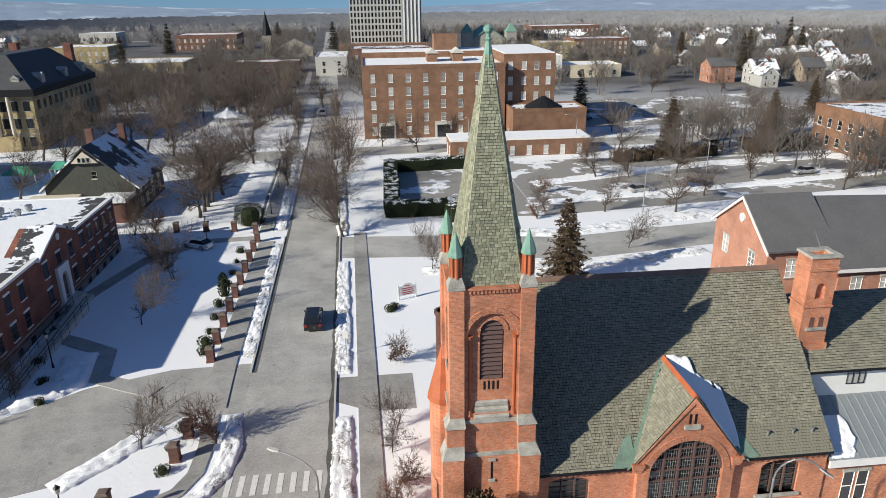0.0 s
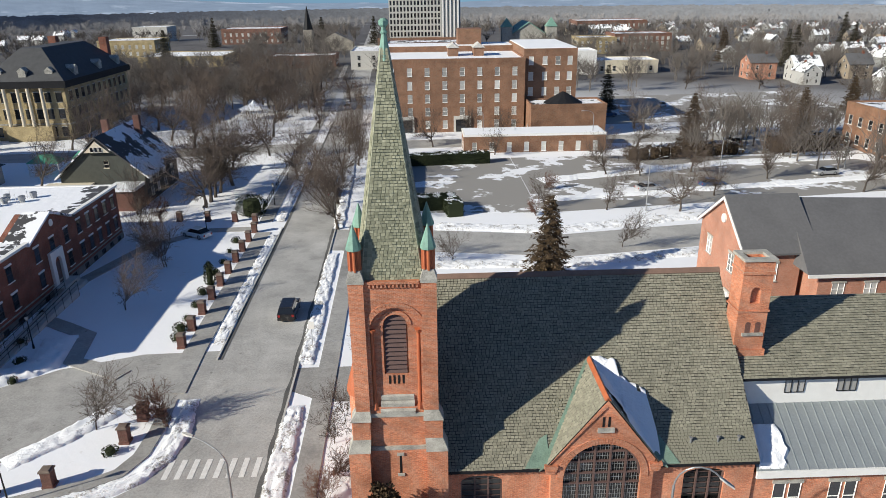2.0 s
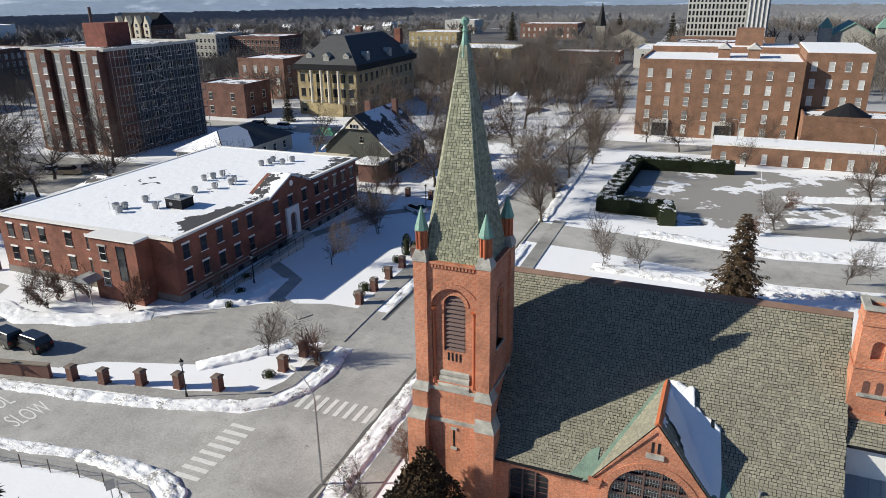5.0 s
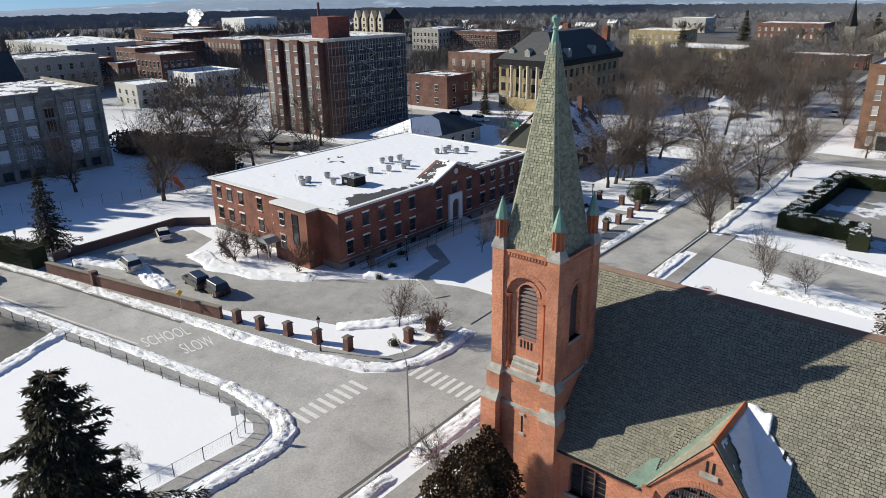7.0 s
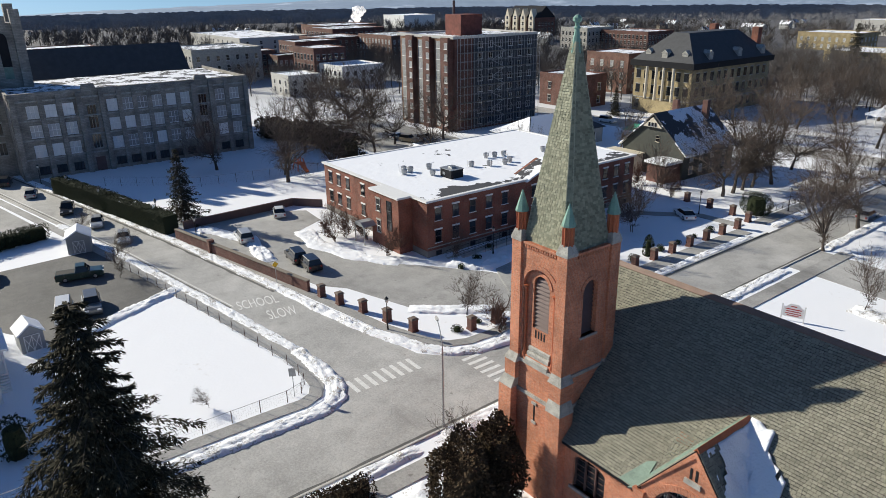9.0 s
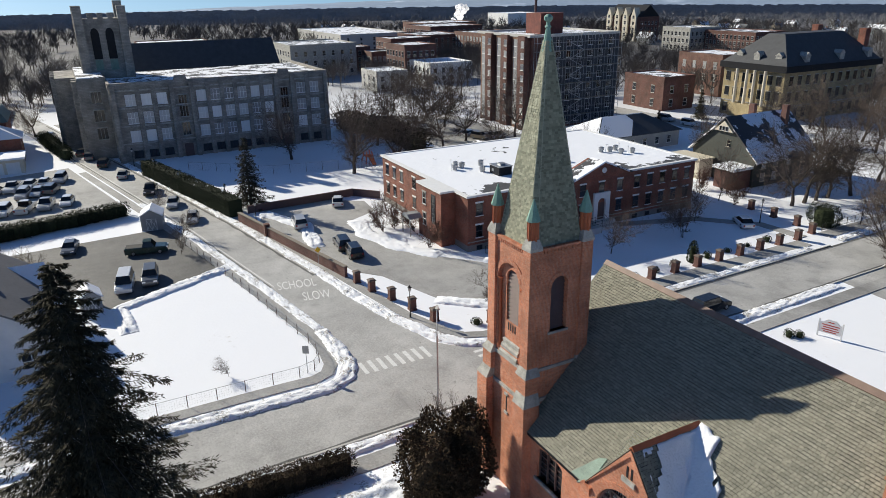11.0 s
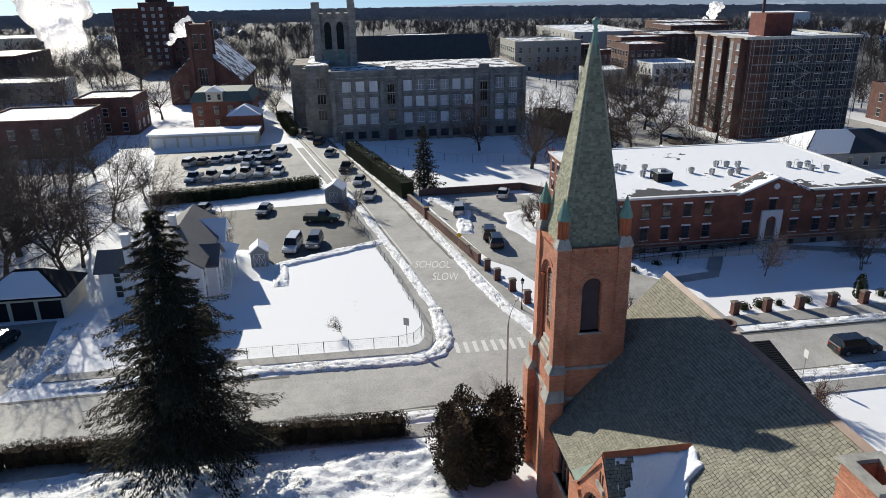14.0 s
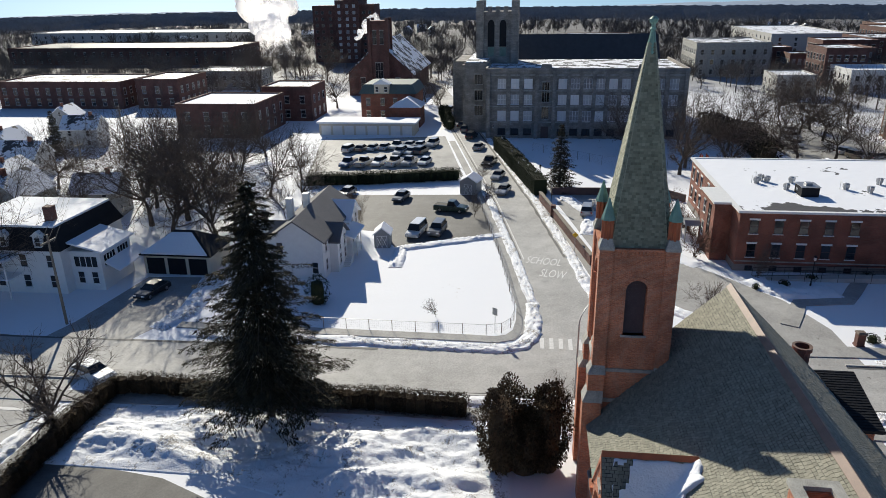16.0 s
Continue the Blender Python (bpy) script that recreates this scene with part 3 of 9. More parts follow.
def flat_block(name, label, x0, x1, y0, y1, h, wall, storeys, pitch=3.4, size=(1.0, 1.6), roof=None, head=None, frame_mat=None, glass=None,
               cross=(1, 2), foot=1.0, cornice=None, at=None, category="building", parapet=0.5, skip=()):
    """A flat-roofed building with its walls, parapet, roof and windows."""
    FOOT.append((x0 - 4, x1 + 4, y0 - 4, y1 + 4))
    t = thing(name, label, category, at)
    bm = bmesh.new()
    box(bm, x0, x1, y0, y1, -0.5, h)
    part("wall", bm, wall, t)
    bm = bmesh.new()
    for a in ((x0 - 0.06, x1 + 0.06, y0 - 0.06, y0 + 0.3), (x0 - 0.06, x1 + 0.06, y1 - 0.3, y1 + 0.06), (x0 - 0.06, x0 + 0.3, y0 + 0.3, y1 - 0.3), (x1 - 0.3, x1 + 0.06, y0 + 0.3, y1 - 0.3)):
        box(bm, *a, h - 0.35, h + parapet)
    part("parapet", bm, cornice or wall, t)
    bm = bmesh.new()
    box(bm, x0 + 0.3, x1 - 0.3, y0 + 0.3, y1 - 0.3, h, h + 0.12)
    part("roof", bm, roof or ROOF_SNOW, t, "flat roof with melting snow")
    step = (h - foot - 0.4) / storeys
    levels = [foot + i * step for i in range(storeys)]
    for face, plane, a, b in facing(x0, x1, y0, y1):
        if face in skip:
            continue
        n = max(1, int((b - a) / pitch))
        windows(t, face, plane, rows_of(a + 0.4, b - 0.4, n, levels), size[0], min(size[1], step * 0.62), frame_mat, glass, head, cross)
    return t


def gable_house(name, label, w, d, h, rise, wall, roof, at, cross=False, chimney=True, category="house", over=0.35):
    """A gabled house, ridge along its x; the origin is the middle of its foot."""
    t = thing(name, label, category, at)
    bm = bmesh.new()
    solid(bm, [[(x, -d / 2, -0.4), (x, d / 2, -0.4), (x, d / 2, h), (x, 0, h + rise), (x, -d / 2, h)] for x in (-w / 2, w / 2)])
    part("wall", bm, wall, t)
    bm = bmesh.new()
    s = rise / (d / 2)
    for k in (-1, 1):
        e = d / 2 + over
        solid(bm, [[(x, 0, h + rise + 0.02), (x, k * e, h - over * s + 0.02), (x, k * e, h - over * s + 0.2), (x, 0, h + rise + 0.22)] for x in (-w / 2 - over, w / 2 + over)])
    part("roof", bm, roof, t)
    levels = [0.9 + 2.8 * i for i in range(max(1, int(h / 2.7)))]
    for face, plane, a, b in (("-y", -d / 2, -w / 2, w / 2), ("+x", w / 2, -d / 2, d / 2), ("-x", -w / 2, -d / 2, d / 2)):
        windows(t, face, plane, rows_of(a, b, 2, levels), 0.9, 1.5, sill=False)
    for k in (-1, 1):
        windows(t, "+x" if k > 0 else "-x", k * w / 2, [(0, h + 0.3)], 0.8, min(1.2, rise * 0.45), sill=False)
    if chimney:
        bm = bmesh.new()
        box(bm, w * 0.2, w * 0.2 + 0.7, -0.35, 0.35, h + rise - 0.8, h + rise + 1.1)
        part("chimney", bm, BRICK_RED, t, "brick chimney")
    return t


# ---- the church ----
CY, RIDGE, EAVE_Y, EAVE_Z = 43.1, 15.5, 34.0, 6.4
SLOPE = (RIDGE - EAVE_Z) / (CY - EAVE_Y)
church = thing("church", "red brick church with slate roofs and a tall green slate spire", "church")


def arch_panel(bm, x0, x1, z0, z1, cx, half, zb, zs, yf, yb, n=14, rise=1.0):
    """An upright slab between yf and yb with an arched opening."""
    box(bm, x0, cx - half, yf, yb, z0, z1)
    box(bm, cx + half, x1, yf, yb, z0, z1)
    if zb > z0:
        box(bm, cx - half, cx + half, yf, yb, z0, zb)
    pts = [(cx - half * math.cos(math.pi * i / n), zs + rise * half * math.sin(math.pi * i / n)) for i in range(n + 1)]
    for (xa, za), (xb, zb2) in zip(pts, pts[1:]):
        solid(bm, [[(xa, y, za), (xb, y, zb2), (xb, y, z1), (xa, y, z1)] for y in (yf, yb)])


def arch_ring(bm, cx, zs, r0, r1, yf, yb, n=22, rise=1.0, gap=0.004):
    """Voussoirs round an arch."""
    for i in range(n):
        a, b = math.pi * i / n + gap, math.pi * (i + 1) / n - gap
        solid(bm, [[(cx - r * math.cos(q), y, zs + rise * r * math.sin(q)) for r, q in ((r0, a), (r0, b), (r1, b), (r1, a))] for y in (yf, yb)])


def slates(bm, corner, along_v, up_v, length, height, width, course, trim=None, thick=0.018, seed=0, piece=None):
    """Courses of slates on a slope. corner: lower start; trim(u, v) tells whether a slate is laid."""
    rnd = random.Random(seed)
    corner, along_v, up_v = Vector(corner), Vector(along_v).normalized(), Vector(up_v).normalized()
    out = along_v.cross(up_v).normalized()
    if out.z < 0:
        out = -out
    rows = int(height / course)
    for r in range(rows + 1):
        v0 = r * course
        v1 = min(v0 + course * 0.88, height)
        u = -(r % 2) * width / 2
        while u < length:
            wd = width * rnd.uniform(0.85, 1.15)
            a, b = max(u, 0) + 0.012, min(u + wd, length) - 0.012
            u += wd
            if b - a < 0.05 or v1 - v0 < 0.03 or (trim and not trim((a + b) / 2, (v0 + v1) / 2)):
                continue
            if piece and piece(corner + along_v * a + up_v * v0, (b - a) / width):
                continue
            k, dv = thick * rnd.uniform(1.2, 2.6), rnd.uniform(-0.02, 0.012)
            p = [corner + along_v * q + up_v * (s + (dv if s == v0 else 0)) for q, s in ((a, v0), (b, v0), (b, v1), (a, v1))]
            top = [bm.verts.new(p[0] + out * (k + thick)), bm.verts.new(p[1] + out * (k + thick)), bm.verts.new(p[2] + out * 0.006), bm.verts.new(p[3] + out * 0.006)]
            low = [bm.verts.new(p[0]), bm.verts.new(p[1])]
            bm.faces.new(top), bm.faces.new((low[0], low[1], top[1], top[0]))
            bm.faces.new((low[1], top[2], top[1])), bm.faces.new((low[0], top[0], top[3]))


def church_tower():
    tx, ty, hw = 6.3, 36.55, 2.25      # middle and half width of the shaft
    x0, x1, y0, y1 = tx - hw, tx + hw, ty - hw, ty + hw
    tower = part("tower", bmesh.new(), BRICK_CH, church)
    # lower shaft and core
    bm = bmesh.new()
    box(bm, x0 - 0.12, x1 + 0.12, y0 - 0.12, y1 + 0.12, -0.5, 8.2)
    box(bm, x0 - 0.04, x1 + 0.04, y0 - 0.04, y1 + 0.04, 8.2, 10.4)
    box(bm, x0 + 0.45, x1 - 0.45, y0 + 0.45, y1 - 0.45, 10.4, 18.9)
    part("shaft", bm, BRICK_CH, tower)
    # belfry walls with a wide recess and the louvred opening behind it
    spin = [(0, "front"), (90, "side"), (180, "back"), (270, "side")]
    for a, _ in spin:
        m = pose(tx, ty, 0) @ pose(0, 0, 0, 0, 0, a)
        bm = bmesh.new()
        if a % 180:
            arch_panel(bm, -hw + 0.2, hw - 0.2, 10.4, 18.9, 0.05, 0.66, 13.0, 16.15, -hw, -hw + 0.46)
        else:
            arch_panel(bm, -hw, hw, 10.4, 18.9, 0.05, 1.42, 10.9, 15.9, -hw, -hw + 0.22)
            arch_panel(bm, -1.5, 1.6, 10.9, 17.6, 0.05, 0.7, 13.0, 16.15, -hw + 0.22, -hw + 0.46)
            arch_ring(bm, 0.05, 15.9, 1.42, 1.74, -hw - 0.05, -hw + 0.12)
        arch_ring(bm, 0.05, 16.15, 0.66, 0.92, -hw + 0.17 - 0.21 * (a % 180 > 0), -hw + 0.3, 16)
        bm.transform(m)
        part("belfry_wall", bm, BRICK_CH, tower)
        bm = bmesh.new()
        for i in range(13):
            z = 13.02 + i * 0.285
            half = 0.62 if z < 16.0 else max(0.12, 0.64 * math.sqrt(max(0.02, 1 - ((z - 16.0) / 0.75) ** 2)))
            solid(bm, [[(x, -hw + 0.26, z), (x, -hw + 0.3, z - 0.02), (x, -hw + 0.47, z + 0.24), (x, -hw + 0.43, z + 0.27)] for x in (0.05 - half, 0.05 + half)])
        bm.transform(m)
        part("louvre", bm, WOOD_BR, tower, "brown louvre boards")
        for k in (-1, 1) if a % 180 == 0 else ():
            bm = bmesh.new()
            cyl(bm, 0.05 + k * 1.3, -hw + 0.1, 11.1, 15.75, 0.1, n=10)
            cyl(bm, 0.05 + k * 1.3, -hw + 0.1, 15.7, 15.95, 0.11, 0.22, 8)
            cyl(bm, 0.05 + k * 1.3, -hw + 0.1, 10.75, 11.15, 0.19, 0.13, 8)
            bm.transform(m)
            part("column", bm, TERRA, tower, "slender terracotta column")
        bm = bmesh.new()      # stepped sloping sill
        for i in range(4):
            z = 10.45 + 0.42 * i
            solid(bm, [[(x, -hw - 0.12 + 0.13 * i, z), (x, -hw + 0.46, z), (x, -hw + 0.46, z + 0.42), (x, -hw - 0.02 + 0.13 * i, z + 0.36), (x, -hw - 0.12 + 0.13 * i, z + 0.24)] for x in (0.05 - 1.02 + 0.03 * i, 0.05 + 1.02 - 0.03 * i)])
        if a in (0, 180):
            bm.transform(m)
            part("sill", bm, STONE, tower, "stepped pale stone sill")
        else:
            bm.clear()
            box(bm, -0.75, 0.85, -hw - 0.1, -hw + 0.3, 12.85, 13.0)
            bm.transform(m)
            part("sill", bm, STONE, tower)
        bm = bmesh.new()      # little openings under the louvres, and the dentils
        for i in range(4 if a % 180 == 0 else 0):
            bm = bmesh.new()
            box(bm, -0.42 + i * 0.26, -0.30 + i * 0.26, -hw + 0.205, -hw + 0.3, 12.35, 12.9)
            bm.transform(m)
            part("vent_slot", bm, IRON, tower)
        bm = bmesh.new()
        for i in range(13):
            box(bm, -hw + 0.95 + i * 0.215, -hw + 1.07 + i * 0.215, -hw - 0.1, -hw + 0.1, 18.55, 18.78)
        box(bm, -hw + 0.8, hw - 0.8, -hw - 0.14, -hw + 0.15, 18.78, 18.93)
        bm.transform(m)
        part("cornice", bm, BRICK_CH, tower)
    # corner piers, their offsets and the bands
    for kx in (-1, 1):
        for ky in (-1, 1):
            cx, cy = tx + kx * (hw - 0.25), ty + ky * (hw - 0.25)
            bm = bmesh.new()
            for half, grow, za, zb in ((0.42, 0.0, 10.5, 18.9), (0.52, 0.12, 8.9, 10.2), (0.62, 0.3, -0.5, 8.2)):
                box(bm, cx - half + kx * grow, cx + half + kx * grow, cy - half + ky * grow, cy + half + ky * grow, za, zb)
            part("buttress", bm, BRICK_CH, tower)
            for (ha, ga, za), (hb, gb, zb) in (((0.66, 0.3, 8.2), (0.52, 0.12, 8.95)), ((0.60, 0.12, 10.2), (0.42, 0.0, 10.75)), ((0.47, 0.0, 18.85), (0.47, 0.0, 19.05)), ((0.47, 0.0, 19.05), (0.30, 0.0, 19.55))):
                bm = bmesh.new()
                solid(bm, [[(cx + kx * g + sx * h, cy + ky * g + sy * h, z) for sx, sy in ((-1, -1), (1, -1), (1, 1), (-1, 1))] for h, g, z in ((ha, ga, za), (hb, gb, zb))])
                part("offset_stone", bm, STONE, tower, "weathered pale stone")
            pin = part("pinnacle", bmesh.new(), TERRA, tower)
            bm = bmesh.new()
            fluted = [(cx + (0.37 if i % 4 < 2 else 0.27) * math.cos(math.pi * i / 16), cy + (0.37 if i % 4 < 2 else 0.27) * math.sin(math.pi * i / 16)) for i in range(32)]
            solid(bm, [[(x, y, z) for x, y in fluted] for z in (19.5, 20.78)])
            pin.data = mesh_of("pinnacle", bm, TERRA)
            pin["label"] = "ribbed terracotta pinnacle"
            bm = bmesh.new()
            solid(bm, [ring(cx, cy, 20.72, 0.44), ring(cx, cy, 20.86, 0.42), ring(cx, cy, 22.1, 0.03)])
            ob = part("pinnacle_cap", bm, COPPER, tower, "green copper cone")
    for g, za, zb in ((0.10, 10.28, 10.5), (0.16, 8.0, 8.25)):
        for a in range(4):
            b2 = bmesh.new()
            box(b2, -hw + 0.6, hw - 0.6, -hw - g, -hw + 0.1, za, zb)
            b2.transform(pose(tx, ty, 0, 0, 0, 90 * a))
            part("string_course", b2, STONE, tower)
    bm = bmesh.new()
    box(bm, tx + 0.02, tx + 0.16, y0 - 0.13, y0 - 0.1, 6.3, 7.6)
    part("slit_window", bm, IRON, tower)
    bm = bmesh.new()
    box(bm, tx - 0.12, tx + 0.3, y0 - 0.2, y0 - 0.1, 7.6, 7.78)
    part("slit_stone", bm, STONE, tower)
    bm = bmesh.new()
    box(bm, tx - 0.12, tx + 0.3, y0 - 0.2, y0 - 0.1, 6.12, 6.3)
    part("slit_stone", bm, STONE, tower)
    # spire: four wide faces and four narrow ones
    sp = part("spire", bmesh.new(), SLATE_SP, church)
    b, c, zb, zt = 2.02, 0.34, 18.9, 31.0
    base = [(-b + c, -b), (b - c, -b), (b, -b + c), (b, b - c), (b - c, b), (-b + c, b), (-b, b - c), (-b, -b + c)]
    top = 0.10
    bm = bmesh.new()
    solid(bm, [[(tx + x * k, ty + y * k, z) for x, y in base] for k, z in ((1.0, zb), (top, zt))])
    sp.data = mesh_of("spire", bm, SLATE_SP)
    bm = bmesh.new()
    for i in range(8):
        p, q = Vector(base[i]), Vector(base[(i + 1) % 8])
        wide = (q - p).length
        mid_b, mid_t = (p + q) / 2, (p + q) / 2 * top
        up = Vector((mid_t.x - mid_b.x, mid_t.y - mid_b.y, zt - zb))
        lv, al = up.length, (q - p).normalized()
        course, rows = 0.165, int(up.length / 0.165)
        rnd = random.Random(i)
        for r in range(rows):
            k = 1 - (1 - top) * r / rows
            lenr = wide * k
            st = Vector((tx + p.x * k, ty + p.y * k, zb + (zt - zb) * r / rows))
            slates(bm, st, (al.x, al.y, 0), up, lenr, course, 0.22 if wide > 1 else 0.2, course * 1.0, seed=r * 8 + i, thick=0.017)
    part("spire_slate", bm, SLATE_SP, sp, "rows of green-grey slates")
    bm = bmesh.new()      # lead rolls on the edges
    for i in range(8):
        x, y = base[i]
        rod(bm, (tx + x, ty + y, zb), (tx + x * top, ty + y * top, zt), 0.035, 5)
    part("spire_edge", bm, SLATE_EDGE, sp)
    bm = bmesh.new()
    solid(bm, [ring(tx, ty, 30.35, 0.36), ring(tx, ty, 30.5, 0.33), ring(tx, ty, 31.65, 0.13), ring(tx, ty, 31.75, 0.2), ring(tx, ty, 31.85, 0.12), ring(tx, ty, 32.0, 0.12), ring(tx, ty, 32.12, 0.24), ring(tx, ty, 32.3, 0.26), ring(tx, ty, 32.45, 0.1)])
    part("finial", bm, COPPER, sp, "green copper finial")


church_tower()


def church_nave():
    nave = part("nave", bmesh.new(), BRICK_CH, church)
    x0, x1 = 5.6, 28.3
    yb = 2 * CY - EAVE_Y
    bm = bmesh.new()
    # long front wall with its window openings, gable ends and rear wall
    arch_panel(bm, 8.4, 15.6, -0.5, EAVE_Z, 11.3, 1.3, 3.2, 5.3, EAVE_Y + 0.35, EAVE_Y + 0.75, 10, 0.35)
    box(bm, 15.6, 21.8, EAVE_Y + 0.6, EAVE_Y + 0.75, -0.5, EAVE_Z - 0.2)
    arch_panel(bm, 21.8, x1, -0.5, EAVE_Z, 25.2, 1.3, 3.2, 5.3, EAVE_Y + 0.35, EAVE_Y + 0.75, 10, 0.35)
    box(bm, x0, x1, yb - 0.75, yb - 0.35, -0.5, EAVE_Z)
    for xa, xb in ((x0, x0 + 0.4), (x1 - 0.4, x1)):
        solid(bm, [[(x, EAVE_Y + 0.4, -0.5), (x, yb - 0.4, -0.5), (x, yb - 0.4, EAVE_Z), (x, CY, RIDGE - 0.25), (x, EAVE_Y + 0.4, EAVE_Z)] for x in (xa, xb)])
    nave.data = mesh_of("nave", bm, BRICK_CH)
    # roof deck
    def deck(xa, xb, k, ya, under):
        bm = bmesh.new()
        za = EAVE_Z + (ya - EAVE_Y) * SLOPE
        y = CY - k * (CY - ya)
        solid(bm, [[(x, CY, RIDGE - 0.22), (x, y, za - 0.22), (x, y, za - 0.03), (x, CY, RIDGE - 0.02)] for x in (xa, xb)])
        return part("roof" if under is church else "roof_deck", bm, ROOF_DK, under)
    roof = deck(x0 - 0.1, x1 + 0.1, -1, EAVE_Y, church)
    for xa, xb, ya in ((x0 - 0.1, 8.6, 38.9), (8.6, 15.6, EAVE_Y), (15.6, 21.8, 37.2), (21.8, x1 + 0.1, EAVE_Y)):
        deck(xa, xb, 1, ya, roof)
    bm = bmesh.new()
    lv = math.hypot(CY - EAVE_Y, RIDGE - EAVE_Z)

    def keep(u, v):
        x, y = x0 - 0.1 + u, EAVE_Y + v / lv * (CY - EAVE_Y)
        z = EAVE_Z + (y - EAVE_Y) * SLOPE
        if abs(x - 18.65) < 3.2 and z < 11.1 - abs(x - 18.65) * 1.34:
            return False
        return not (x < 8.6 and y < 38.9)
    b2 = bmesh.new()
    lean = math.atan2(RIDGE - EAVE_Z, CY - EAVE_Y)
    solid(b2, [[(0, 0, 0), (0.24, 0, 0), (0.24, 0.165, 0), (0, 0.165, 0)], [(0, -0.01, 0.05), (0.24, -0.01, 0.05), (0.24, 0.165, 0.006), (0, 0.165, 0.006)]])
    slate_mesh = mesh_of("slate", b2, SLATE)
    laid = []

    def single_slate(p, wide):
        """The slates near the eave beside the gable are pieces of their own."""
        if not (21.9 < p.x < 28.2 and p.z < EAVE_Z + 2.9 and len(laid) < 300):
            return False
        laid.append((p.copy(), wide))
        return True
    slates(bm, (x0 - 0.1, EAVE_Y, EAVE_Z), (1, 0, 0), (0, CY - EAVE_Y, RIDGE - EAVE_Z), x1 - x0 + 0.2, lv, 0.24, 0.185, keep, 0.016, 3, single_slate)
    tagged(part("roof_slate", bm, SLATE, roof, "rows of grey-green slates"), kind="stuff")
    for p, wide in laid:
        place("slate", slate_mesh, roof, Matrix.Translation(p) @ Matrix.Rotation(lean, 4, "X") @ Matrix.Diagonal((wide, 1, 1, 1)))
    bm = bmesh.new()
    slates(bm, (x1 + 0.1, yb, EAVE_Z), (-1, 0, 0), (0, -(CY - EAVE_Y), RIDGE - EAVE_Z), x1 - x0 + 0.2, lv, 0.24, 0.185, None, 0.016, 4)
    part("roof_slate", bm, SLATE, roof)
    bm = bmesh.new()
    for k in (-1, 1):
        solid(bm, [[(x, CY, RIDGE + 0.1), (x, CY + k * 0.28, RIDGE - 0.17), (x, CY + k * 0.26, RIDGE - 0.22), (x, CY, RIDGE)] for x in (x0 - 0.12, x1 + 0.12)])
    part("ridge_cap", bm, plain("weathered ridge metal", (0.20, 0.13, 0.10), 0.6), roof)
    bm = bmesh.new()      # brick dentils under the eave
    box(bm, 0, 0.17, EAVE_Y + 0.18, EAVE_Y + 0.4, EAVE_Z - 0.5, EAVE_Z - 0.22)
    dentil = mesh_of("dentil", bm, BRICK_CH)
    for i in range(52):
        x = 8.9 + i * 0.375
        if not 15.4 < x < 21.9:
            place("dentil", dentil, church, pose(x, 0, 0))
    # side windows: three lights with leading
    for cx in (11.3, 25.2):
        w = part("nave_window", bmesh.new(), LEADED, church)
        bm = bmesh.new()
        box(bm, cx - 1.3, cx + 1.3, EAVE_Y + 0.62, EAVE_Y + 0.66, 3.2, 5.8)
        w.data = mesh_of("nave_window", bm, LEADED)
        bm = bmesh.new()
        for i in range(4):
            x = cx - 1.26 + i * 0.84
            box(bm, x - 0.05, x + 0.05, EAVE_Y + 0.5, EAVE_Y + 0.62, 3.2, 5.75)
        for i in range(1, 6):
            box(bm, cx - 1.3, cx + 1.3, EAVE_Y + 0.57, EAVE_Y + 0.62, 3.2 + i * 0.42, 3.23 + i * 0.42)
        part("mullion", bm, WOOD_BR, w)
        bm = bmesh.new()
        box(bm, cx - 1.5, cx + 1.5, EAVE_Y + 0.2, EAVE_Y + 0.7, 3.0, 3.2)
        part("window_sill", bm, STONE, w)
    # snow guards
    for x in (24.3, 26.0, 27.3):
        bm = bmesh.new()
        y = EAVE_Y + 0.9
        z = EAVE_Z + 0.9 * SLOPE
        cyl(bm, x, y, z - 0.1, z + 0.3, 0.07), cyl(bm, x, y, z + 0.3, z + 0.36, 0.12)
        part("roof_vent", bm, STEEL, roof)


church_nave()


